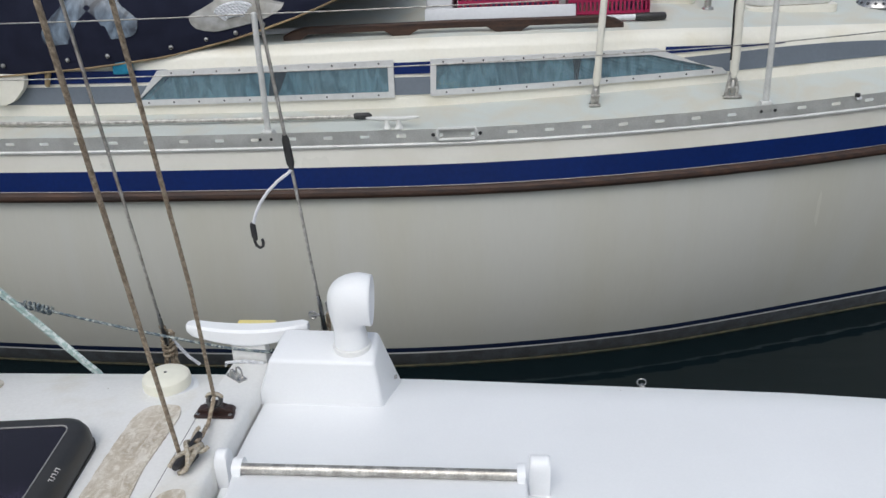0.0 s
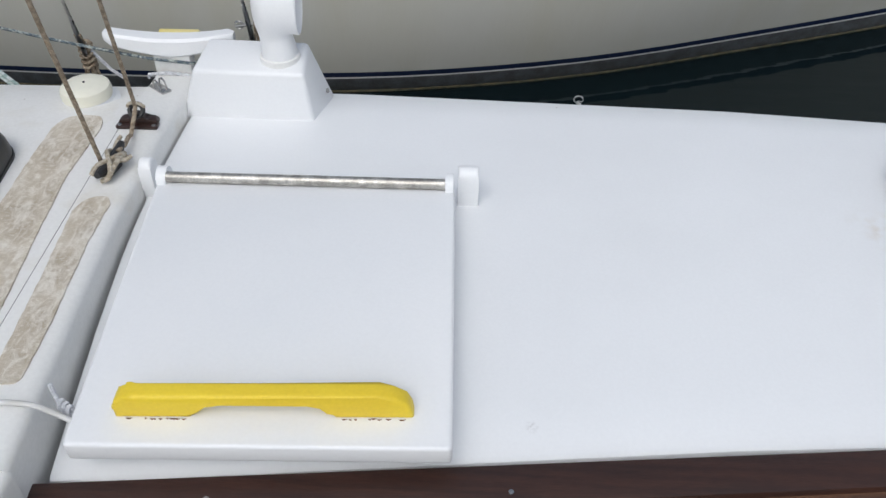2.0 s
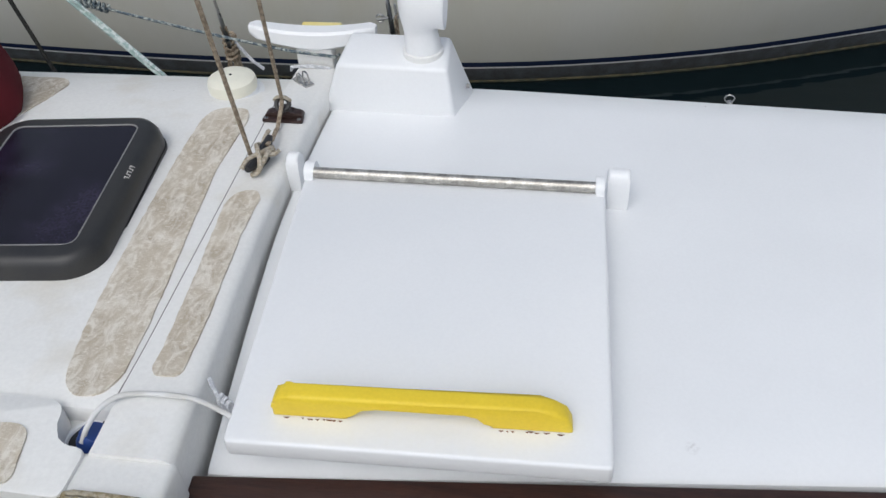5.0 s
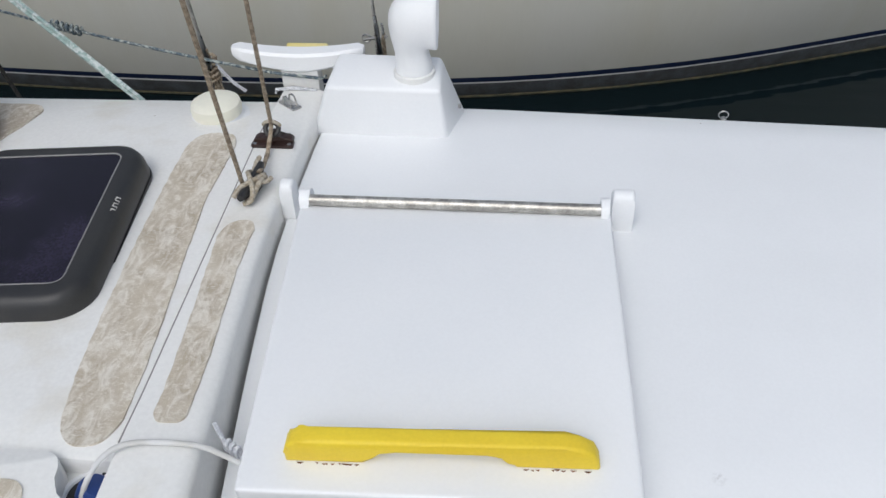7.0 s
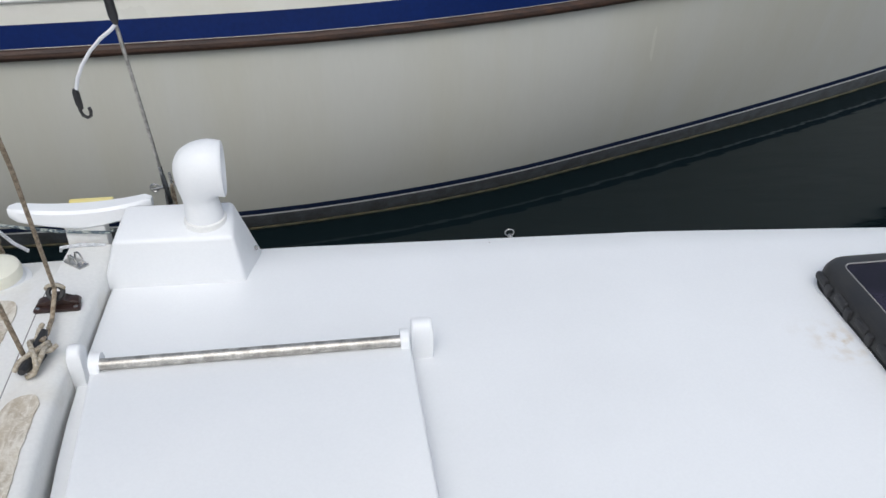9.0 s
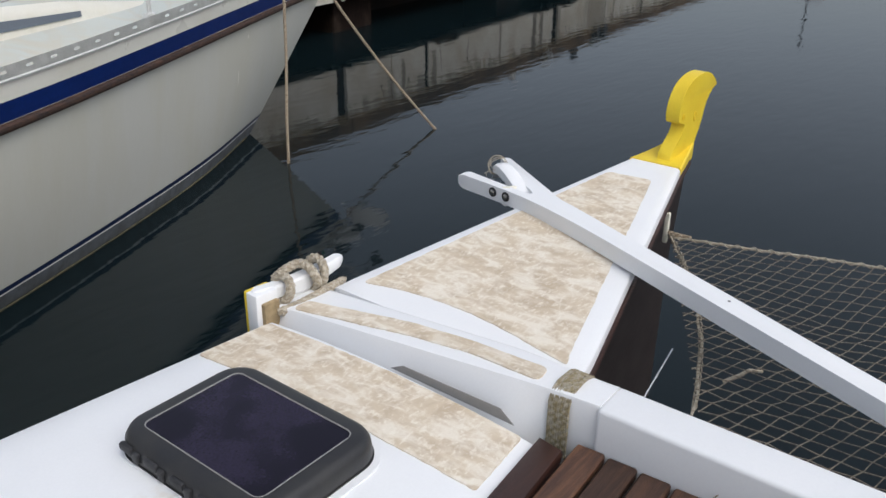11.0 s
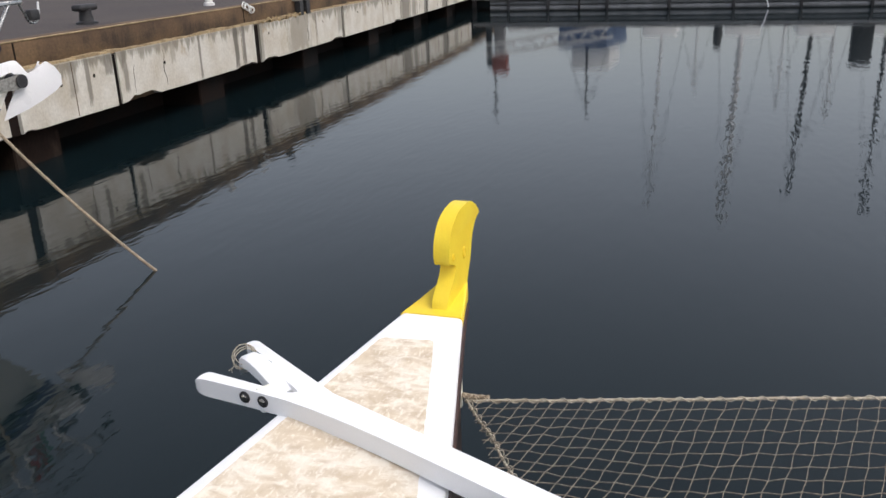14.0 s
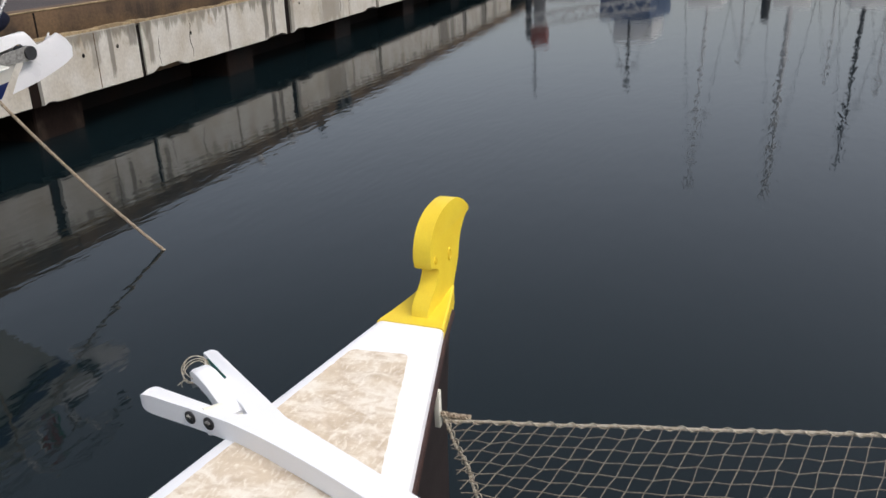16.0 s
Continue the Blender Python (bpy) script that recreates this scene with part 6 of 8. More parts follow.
# mooring lines between the boats
t = thing("mooring_line", (-0.6, 0.55, 1.04), "pale green flecked braided mooring line", "rope")
bm = bm_new()
for o in (0.0, 0.012):
    tube(bm, [(-0.600 + o, 0.575, 0.955), (-0.642 + o, 0.60, 0.983), (-0.86 + o, 0.60, 1.225), (-2.45 + o, 0.60, 2.98)], 0.0064, 8)
part("line", bm, ROPE_GREEN, t)
t = thing("spring_line", (-0.15, 0.56, 1.09), "thin blue flecked line tied to the cleat", "rope")
bm = bm_new()
A, B = Vector((-0.215, 0.547, 1.101)), Vector((-1.75, 1.0, 1.22))
tube(bm, [Vector((-0.092, 0.565, 1.086)), Vector((-0.097, 0.546, 1.089))] + sag(A, B, 0.03, 18), 0.0042, 7)
kn = A.lerp(B, 0.42) - Vector((0, 0, 0.028))
tube(bm, coil_path(kn - (B - A).normalized() * 0.05, (0, 0.6, 1), (0, 1, -0.4), 0.009, 6, 0.017, 9, axis=(B - A).normalized()), 0.0045, 6)
part("line", bm, ROPE_BLUE, t)
t = thing("fender_line", (-1.1, 0.56, 1.0), "dark wet line hanging towards the water", "rope")
bm = bm_new()
tube(bm, sag((-2.30, 2.0, 1.3), (-1.88, 1.9, -0.1), 0.0, 8), 0.010, 7)
part("line", bm, ROPE_DARK, t)

# inlet beside the beam with blue plug and flex
t = thing("power_inlet", (-0.20, -0.68, 1.05), "recessed inlet with a blue plug and white cord", "power inlet")
PI = Matrix.Translation((-0.200, -0.672, 1.070))
bm = bm_new()
box(bm, (-0.20, -0.68, 1.035), (0.11, 0.10, 0.06), 0.003, 1)
part("well", bm, WORN_WHITE, t, "white recess")
bm = bm_new()
lathe(bm, [(0.043, -0.01), (0.043, -0.002), (0.040, 0.001), (0.034, 0.001), (0.032, -0.003)], 28, m=PI)
part("rim", bm, WHITE, t, "white round rim")
bm = bm_new()
lathe(bm, [(0.0315, -0.006), (0.0315, -0.002), (0.003, -0.003)], 24, m=PI)
part("socket", bm, BLACK_PLASTIC, t, "black socket")
bm = bm_new()
lathe(bm, [(0.026, -0.008), (0.026, 0.012), (0.023, 0.018), (0.003, 0.019)], 20, m=PI @ Matrix.Translation((0.010, 0.002, 0)) @ Matrix.Rotation(radians(28), 4, "Y") @ Matrix.Rotation(radians(-18), 4, "X"))
part("plug", bm, BLUE_CAP, t, "blue plastic plug")
for sx, sy in ((-0.036, -0.012), (0.012, 0.037)):
    bm = bm_new()
    lathe(bm, [(0.0032, 0), (0.002, 0.001)], 8, m=PI @ Matrix.Translation((sx, sy, 0.001)))
    part("screw", bm, IRON, t)
bm = bm_new()
tube(bm, spline([(-0.196, -0.688, 1.086), (-0.190, -0.672, 1.104), (-0.178, -0.645, 1.118), (-0.158, -0.622, 1.123), (-0.131, -0.611, 1.1225), (-0.095, -0.607, 1.1215), (-0.062, -0.606, 1.1205), (-0.03, -0.607, 1.117), (0.0, -0.611, 1.106), (0.034, -0.617, 1.090)], 3), 0.0046, 10)
part("cord", bm, FLEX, t, "pale grey flex cord")
t = thing("tie_cord", (-0.055, -0.57, 1.09), "short white knotted tie cord at the hatch", "cord")
bm = bm_new()
tube(bm, [(-0.036, -0.545, 1.094), (-0.026, -0.558, 1.090), (-0.012, -0.574, 1.086), (0.004, -0.588, 1.082), (0.030, -0.600, 1.078)], 0.0040, 7)
for k in range(3):
    tube(bm, coil_path((-0.004 + 0.009 * k, -0.580 - 0.006 * k, 1.084), (0, 0.7, 0.7), (0.3, 0.5, -0.6), 0.007, 1.2, 0.004, 9), 0.004, 6)
part("cord", bm, ROPE_WHITE, t)
# raised plate with nonskid pad beside the inlet
bm = bm_new()
prism(bm, round_poly([(-0.75, -0.632), (-0.256, -0.629), (-0.240, -0.650), (-0.234, -0.690), (-0.205, -0.712), (-0.168, -0.713), (-0.168, -0.80), (-0.75, -0.80)], 0.016, 4), 1.03, 1.112, None, 0.0025, 2)
part("side_plate", bm, WORN_WHITE, catamaran)
panel([(-0.7, -0.682), (-0.275, -0.684), (-0.252, -0.79), (-0.7, -0.79)], NONSKID, 0.025, 0.0035, lambda x, y: 1.112, label="small beige nonskid pad")

# maroon canvas roll on the aft deck
t = thing("canvas_bag", (-1.115, 0.20, 1.07), "maroon canvas sail bag standing on the deck", "sail bag")
bm = bm_new()
rows = []
for i in range(13):
    v = i / 12
    z = 1.07 + 0.42 * v
    rx = 0.30 * (1 - 0.35 * v) * (1 - 0.75 * max(0, v - 0.8) / 0.2)
    ry = 0.36 * (1 - 0.2 * v) * (1 - 0.75 * max(0, v - 0.8) / 0.2)
    if i == 0:
        rx, ry = rx * 0.93, ry * 0.93
    row = []
    for j in range(36):
        a = 2 * math.pi * j / 36
        w = 1 + 0.05 * noise.noise((math.cos(a) * 2, math.sin(a) * 2, v * 3)) + 0.015 * math.sin(a * 9 + v * 5)
        row.append(Vector((-1.115 - 0.05 * v + rx * w * math.cos(a), 0.20 + 0.75 * ry * w * math.sin(a), z)))
    rows.append(row)
vs, _ = sheet(bm, rows, closed=True)
bm.faces.new(vs[-1])
bm.faces.new(vs[0][::-1])
part("bag", bm, MAROON_CANVAS, t, smooth=70)
# ---- gear on the foredeck ----
t, d, s = wooden_cleat("mooring_cleat", "white wooden horn cleat with heavy rope and a yellow edge", (2.357, 0.462, 1.0), (1, -0.06, 0), 0.335, 0.044, 1.089, 0.014, "wooden mooring cleats", True, 0.10, 0.09)
bm = bm_new()
prism(bm, round_poly([(2.176, 0.484), (2.178, 0.500), (2.26, 0.495), (2.26, 0.470)], 0.006, 2), 0.95, 1.094, None, 0.005, 2)
part("edge_block", bm, YELLOW, t, "yellow painted outer edge")
bm = bm_new()
prism(bm, round_poly([(2.174, 0.440), (2.176, 0.488), (2.26, 0.482), (2.25, 0.436)], 0.006, 2), 0.94, 1.0935, None, 0.004, 2)
part("end_block", bm, WHITE, t)
bm = bm_new()
box(bm, (2.218, 0.435, 1.015), (0.055, 0.020, 0.10), 0.002, 1)
part("bare_wood", bm, SANDY, t, "bare worn wood")
t = thing("belayed_rope", (2.35, 0.43, 1.08), "thick pale three-strand rope belayed on the cleat", "rope")
cx, cy, cz = 2.362, 0.455, 1.075


def laid_rope(bm, pts, r, pitch=0.05):
    """Three strands laid round a path."""
    pts = [Vector(p) for p in pts]
    fine = []
    for a, b in zip(pts, pts[1:]):
        k = max(2, int((b - a).length / 0.006))
        fine += [a.lerp(b, i / k) for i in range(k)]
    fine.append(pts[-1])
    for _ in range(6):
        fine = [fine[0]] + [(fine[i - 1] + fine[i] * 2 + fine[i + 1]) / 4 for i in range(1, len(fine) - 1)] + [fine[-1]]
    for st in range(3):
        out, run, side = [], 0.0, None
        for i, p in enumerate(fine):
            q = fine[min(i + 1, len(fine) - 1)] - fine[max(i - 1, 0)]
            dd = q.normalized()
            if side is None:
                side = dd.orthogonal().normalized()
            side = (side - dd * side.dot(dd)).normalized()
            up = dd.cross(side)
            run += (fine[i] - fine[i - 1]).length if i else 0
            a = 2 * math.pi * (run / pitch + st / 3)
            out.append(p + (side * math.cos(a) + up * math.sin(a)) * r * 0.48)
        tube(bm, out, r * 0.56, 6)


def turn_round(x, a0, a1, slant, ry=0.037, rz=0.040):
    """Part of a turn of rope round the horn."""
    return [(x + slant * math.sin(radians(a)), cy + ry * math.cos(radians(a)), cz + rz * math.sin(radians(a))) for a in np.linspace(a0, a1, 13)]


bm = bm_new()
laid_rope(bm, turn_round(cx - 0.078, 330, 20, 0.010), 0.0148)
laid_rope(bm, [(cx - 0.078, cy + 0.034, cz + 0.016), (cx - 0.045, cy + 0.036, cz + 0.028), (cx - 0.010, cy + 0.024, cz + 0.042)] + turn_round(cx + 0.022, 65, 245, -0.012, 0.042, 0.046), 0.0148)
laid_rope(bm, turn_round(cx + 0.055, 240, -110, 0.012, 0.042, 0.046), 0.0148)
laid_rope(bm, [(cx - 0.125, cy - 0.036, cz - 0.050), (cx - 0.06, cy - 0.052, cz - 0.044), (cx + 0.0, cy - 0.057, cz - 0.040), (cx + 0.05, cy - 0.056, cz - 0.036), (cx + 0.09, cy - 0.050, cz - 0.040), (cx + 0.135, cy - 0.040, cz - 0.046)], 0.0148)
part("rope", bm, ROPE_LIGHT, t)

# forked anchor sprit lying over the bow
sprit = thing("forked_sprit", (2.9, -0.3, 1.11), "white wooden sprit with a forked end and roller", "sprit")
aft = [(3.248, 0.482), (3.245, 0.503), (3.236, 0.518), (3.224, 0.523), (3.213, 0.515), (3.206, 0.498), (3.202, 0.472), (3.180, 0.32), (3.158, 0.20), (3.130, 0.10), (3.097, 0.0), (3.060, -0.10), (3.020, -0.20), (2.688, -1.0), (2.36, -1.78)]
fwd = [(2.43, -1.80), (2.760, -1.0), (3.188, 0.0), (3.222, 0.085), (3.462, 0.455), (3.452, 0.492), (3.430, 0.468), (3.338, 0.326), (3.312, 0.340), (3.240, 0.225), (3.205, 0.175), (3.195, 0.21), (3.205, 0.26), (3.245, 0.475)]
bm = bm_new()
outline = aft + fwd
prism(bm, round_poly(outline, 0.012, 3), 0.0, 0.054, Matrix(((1, 0, 0, 0), (0, 1, 0, 0), (0.02, 0, 1, 1.043), (0, 0, 0, 1))), 0.017, 4)
for v in bm.verts:
    tip = (v.co.y - (0.468 if v.co.x < 3.33 else 0.445)) / 0.056
    if tip > 0:
        mid = 1.07 + 0.02 * v.co.x
        v.co.z = mid + (v.co.z - mid) * math.sqrt(max(0.12, 1 - min(1, tip) ** 2))
part("beam", bm, WHITE, sprit)
for y in (0.336, 0.274):
    x = 3.1755 + (y - 0.30) * 0.16
    bm = bm_new()
    mm = Matrix.Translation((x - 0.0005, y, 1.137)) @ Matrix.Rotation(radians(-9), 4, "Z") @ Matrix.Rotation(radians(-90), 4, "Y")
    lathe(bm, [(0.0175, 0.0), (0.0175, 0.002), (0.014, 0.0035)], 18, m=mm)
    bolt = part("washer", bm, IRON, sprit, "dark bolt washer")
    bm = bm_new()
    lathe(bm, [(0.0105, 0.002), (0.0105, 0.005), (0.007, 0.007)], 6, m=mm)
    part("bolt_head", bm, STEEL, bolt)
bm = bm_new()
rows = []
for u, h, w in ((0.0, 0.0, 0.026), (0.25, 0.018, 0.026), (0.5, 0.034, 0.026), (0.72, 0.040, 0.026), (0.86, 0.037, 0.025), (0.95, 0.024, 0.023), (1.0, 0.000, 0.018)):
    c = Vector((3.225, 0.225, 1.142)).lerp(Vector((3.335, 0.425, 1.155)), u) + Vector((0, 0, h))
    sd = Vector((0.86, -0.5, 0)).normalized()
    rows.append([c + sd * (-w) + Vector((0, 0, -0.032)), c + sd * (-w), c + sd * (-w * 0.6) + Vector((0, 0, 0.006)), c + sd * (w * 0.6) + Vector((0, 0, 0.006)), c + sd * w, c + sd * w + Vector((0, 0, -0.032))])
vs, _ = sheet(bm, rows, closed=True)
bm.faces.new(vs[0][::-1])
bm.faces.new(vs[-1])
bmesh.ops.recalc_face_normals(bm, faces=bm.faces)
part("tongue", bm, WHITE, sprit, "white curved tongue between the prongs")
bm = bm_new()
tube(bm, [(3.19, 0.30, 1.145), (3.245, 0.262, 1.145)], 0.017, 16)
part("roller", bm, IVORY, sprit, "ivory plastic roller")
bm = bm_new()
box(bm, (3.215, 0.29, 1.112), (0.07, 0.06, 0.03), 0.006, 2, Matrix.Rotation(radians(55), 4, "Z"))
part("cheek_block", bm, WORN_WHITE, sprit)
bm = bm_new()
prism(bm, round_poly([(3.210, 0.188), (3.245, 0.232), (3.302, 0.318), (3.278, 0.338), (3.232, 0.262)], 0.008, 3), 1.09, 1.140, None, 0.006, 2)
part("chafe_pad", bm, IVORY, sprit, "ivory plastic pad in the fork")
bm = bm_new()
pmid = Vector((3.381, 0.397, 1.141))
pd = Vector((0.544, 0.839, 0)).normalized()
box(bm, pmid, (0.125, 0.004, 0.040), 0.0, 1, Matrix.Rotation(math.atan2(pd.y, pd.x), 4, "Z"))
part("label_plate", bm, GREEN_LABEL, sprit, "dark green label on the prong")
bm = bm_new()
for k in range(4):
    tilt = 0.25 * (k - 1.5)
    tube(bm, coil_path((3.312 + 0.003 * k, 0.412, 1.178 + 0.003 * k), (-0.65, 0.76, tilt), (0.42 + tilt * 0.5, 0.25, 0.85), 0.030 + 0.003 * (k % 3), 1.05, 0.004, 18), 0.0013, 5)
tube(bm, [(3.300, 0.436, 1.165), (3.292, 0.444, 1.150), (3.296, 0.446, 1.138)], 0.0013, 5)
tube(bm, [(3.296, 0.438, 1.160), (3.272, 0.440, 1.158)], 0.0013, 5)
part("string", bm, ROPE_LIGHT, sprit, "thin string loops")
bm = bm_new()
lathe(bm, [(0.0045, 0), (0.004, 0.0006)], 10, (2.885, -0.64, 1.1552))
part("screw_hole", bm, IRON, sprit)

# ---- trampoline net ----
net = thing("trampoline_net", (3.4, -1.4, 0.93), "grey brown cord trampoline net between the bows", "trampoline net")
NA, NB, NC, ND = Vector((3.645, -0.158, 0.94)), Vector((3.95, -2.75, 1.17)), Vector((2.45, -2.75, 1.06)), Vector((2.62, -0.68, 0.95))


def net_at(u, v):
    """u along the front edge, v from the front edge aft."""
    p = NA.lerp(NB, u).lerp(ND.lerp(NC, u), v)
    hollow = math.sin(math.pi * min(1, u * 1.2)) * 0.10 * math.sin(math.pi * v)
    inset = 0.06 * math.sin(math.pi * v) * (1 - u) ** 6
    p.z -= hollow
    p.y -= inset
    return p


EF = (NB - NA).normalized()
EC = Vector((-0.975, 0.22, 0.0)).normalized()


def side_y(x):
    return NA.y + (ND.y - NA.y) * (NA.x - x) / (NA.x - ND.x)


def knot(a, b):
    """Knot of the net: a meshes along the front edge, b meshes aft."""
    p = NA + EF * (0.046 * a) + EC * (0.050 * b)
    w = 0.0035 * (1 if (a + b) % 2 else -1)
    if b:
        p += Vector((w, 0.25 * w, 0)) + Vector((nr.uniform(-0.0025, 0.0025), nr.uniform(-0.0025, 0.0025), nr.uniform(-0.002, 0.002)))
    depth_in = min(1, max(0, (side_y(p.x) - p.y) / 0.5)) * min(1, b / 8)
    p.z -= 0.07 * depth_in
    return p


nr = random.Random(12)
na, nb = 59, 38
knots = {(a, b): knot(a, b) for a in range(na + 1) for b in range(nb + 1)}
bm = bm_new()
for steps in ([[(a, b) for b in range(nb + 1)] for a in range(1, na + 1)] + [[(a, b) for a in range(na + 1)] for b in range(1, nb + 1)]):
    run = [knots[k] for k in steps]
    kept = [p for p in run if p.y < side_y(p.x) - 0.004]
    for p, q in zip(run, run[1:]):
        ins, ous = p.y < side_y(p.x) - 0.004, q.y < side_y(q.x) - 0.004
        if ins != ous:
            f = (p.y - side_y(p.x)) / ((p.y - side_y(p.x)) - (q.y - side_y(q.x)))
            e = p.lerp(q, min(1, max(0, f)))
            kept = kept + [e] if ins else [e] + kept
    if len(kept) > 1:
        tube(bm, kept, 0.0015, 4, caps=False)
tagged(part("mesh", bm, NETTING, net), "fine knotted cord mesh", kind="stuff")
bm = bm_new()
tube(bm, [NA.lerp(NB, i / 40) + Vector((0, 0, 0.0015 * math.sin(i))) for i in range(41)], 0.0048, 8)
part("front_rope", bm, ROPE_LIGHT, net, "pale bolt rope along the front edge")
bm = bm_new()
tube(bm, [NA.lerp(NB, i / 300) + Vector((0.0068 * math.cos(i * 0.95), 0, 0.0068 * math.sin(i * 0.95))) for i in range(301)], 0.0022, 5)
part("front_lacing", bm, ROPE_LIGHT, net)
bm = bm_new()
laid_rope(bm, [net_at(0, j / 20) + Vector((0.004 * math.sin(j * 2.1), 0.004 * math.sin(j * 1.3), 0.004)) for j in range(21)], 0.0042, 0.045)
part("side_rope", bm, ROPE_LIGHT, net, "pale laid rope along the hull side")
bm = bm_new()
for j in range(30):
    p = net_at(0, j / 30)
    tube(bm, coil_path(p, (0.5, 0.2, 0.8), (0.2, 0.8, -0.5), 0.009, 1.3, 0.01, 8), 0.0018, 5)
tube(bm, [ND + Vector((0.2, 0.0, 0)), ND + Vector((0.235, -0.03, 0.015)), ND + Vector((0.27, -0.045, 0.02)), ND + Vector((0.30, -0.07, 0.01))], 0.005, 6)
tagged(part("side_lacing", bm, ROPE_LIGHT, net), "small cord loops along the side", kind="stuff")
t = thing("net_bracket", (3.66, -0.125, 0.97), "cream lashing eye on the hull side", "bracket")
bm = bm_new()
box(bm, (3.665, -0.128, 0.965), (0.02, 0.018, 0.12), 0.004, 2)
part("plate", bm, IVORY, t)
bm = bm_new()
laid_rope(bm, [(3.665, -0.125, 0.95), (3.67, -0.15, 0.945), (3.675, -0.185, 0.942), (3.68, -0.22, 0.942)], 0.010, 0.03)
part("lashing", bm, ROPE, t)
t = thing("thin_stay", (2.45, -0.62, 1.0), "thin pale line from the beam to the net", "rope")
bm = bm_new()
tube(bm, [(2.43, -0.60, 1.02), (2.90, -0.50, 0.945)], 0.0018, 5)
part("line", bm, ROPE_WHITE, t)

# ---- gear of the neighbouring yacht ----
def dk(x, off):
    """A point of the yacht's side deck, off metres inboard of the rail."""
    y = y_rail(x) + off
    return Vector((x, y, DECK + rise(x) + crown(x, off / (2 * (y_mid(x) - y_rail(x))))))


def stanchion(x, h=0.58):
    b = dk(x, 0.045)
    t = thing("stanchion", b, "grey aluminium guard rail stanchion", "stanchion", "stanchions of the yacht")
    bm = bm_new()
    tube(bm, [b + Vector((0, 0, 0.01)), b + Vector((0, -0.003, h * 0.99)), b + Vector((0, -0.003, h))], [0.0145, 0.0125, 0.006], 12)
    part("post", bm, ALU, t)
    bm = bm_new()
    pr = [(-0.05, 0), (0.05, 0), (0.036, 0.02), (0.024, 0.055), (-0.024, 0.055), (-0.036, 0.02)]
    prism(bm, pr, -0.022, 0.022, Matrix.Translation(b) @ Matrix(((1, 0, 0, 0), (0, 0, -1, 0), (0, 1, 0, 0), (0, 0, 0, 1))), 0.006, 2)
    part("foot", bm, ALU, t)
    return b + Vector((0, -0.003, h))


tops = [stanchion(x) for x in (-4.9, -2.75, -0.565, 1.71, 3.9)]
lines = thing("guard_wires", tops[0], "two thin steel guard wires along the yacht's rail", "guard wire")
for f, nm in ((0.985, "upper_wire"), (0.55, "lower_wire")):
    bm = bm_new()
    pts = []
    for a, b in zip(tops, tops[1:]):
        for i in range(6):
            pts.append(a.lerp(b, i / 6) - Vector((0, 0, 0.58 * (1 - f) + 0.012 * 4 * (i / 6) * (1 - i / 6))))
    pts.append(tops[-1] - Vector((0, 0, 0.58 * (1 - f))))
    pts.append(Vector((5.95, 4.30, 1.87 if f > 0.9 else 1.66)))
    tube(bm, pts, 0.003, 6)
    part(nm, bm, DULL_STEEL, lines)


def covered_shroud(x, off, top, label, twin=False):
    b = dk(x, off)
    t = thing("covered_shroud", b, label, "shroud", "shrouds of the yacht")
    bm = bm_new()
    box(bm, b + Vector((0, 0, 0.006)), (0.055 + 0.03 * twin, 0.04, 0.012), 0.003, 2)
    part("chainplate", bm, DULL_STEEL, t)
    dirn = (Vector(top) - b).normalized()
    bm = bm_new()
    for k in (-1, 1):
        tube(bm, [b + Vector((0.010 * k * (1 + twin), 0, 0.01)), b + dirn * 0.05 + Vector((0.012 * k * (1 + twin), 0, 0)), b + dirn * 0.10 + Vector((0.006 * k, 0, 0))], 0.0085, 8)
    tube(bm, [b + dirn * 0.05 + Vector((-0.022, 0, 0)), b + dirn * 0.05 + Vector((0.022, 0, 0))], 0.009, 8)
    tube(bm, [b + dirn * 0.02, b + dirn * 0.03, b + dirn * 0.075, b + dirn * 0.085], [0.006, 0.013, 0.013, 0.006], 10)
    if twin:
        tube(bm, [b + Vector((-0.03, 0, 0.01)), b + dirn * 0.13 + Vector((-0.012, 0, 0))], 0.008, 8)
    part("turnbuckle", bm, DULL_STEEL, t)
    bm = bm_new()
    tube(bm, [b + dirn * 0.095, b + dirn * 0.13, b + dirn * 0.20, b + dirn * 1.6, b + dirn * 1.65], [0.012, 0.020, 0.0165 + 0.006 * twin, 0.0155 + 0.004 * twin, 0.006], 12)
    part("cover", bm, CABIN_CREAM, t, "cream plastic shroud cover")
    bm = bm_new()
    tube(bm, [b + dirn * 1.6, b + dirn * 3.4], 0.004, 6)
    part("wire", bm, DULL_STEEL, t)
    return t, b, dirn


covered_shroud(0.935, 0.27, (1.15, 2.80, 4.6), "shroud in a cream cover on its chainplate")
t, b, dirn = covered_shroud(1.59, 0.22, (1.62, 2.85, 4.6), "twin shrouds in a cream cover with steel toggles", True)
bm = bm_new()
for k in range(2):
    tube(bm, [b + dirn * (0.18 + 0.1 * k) + Vector((-0.022, -0.01, 0)), b + dirn * 0.42 + Vector((-0.028, -0.012, 0)), b + dirn * 0.6 + Vector((-0.02 + 0.01 * k, -0.012, 0))], 0.004, 6)
part("spare_line", bm, ROPE_DARK, t, "dark line tied along the cover")

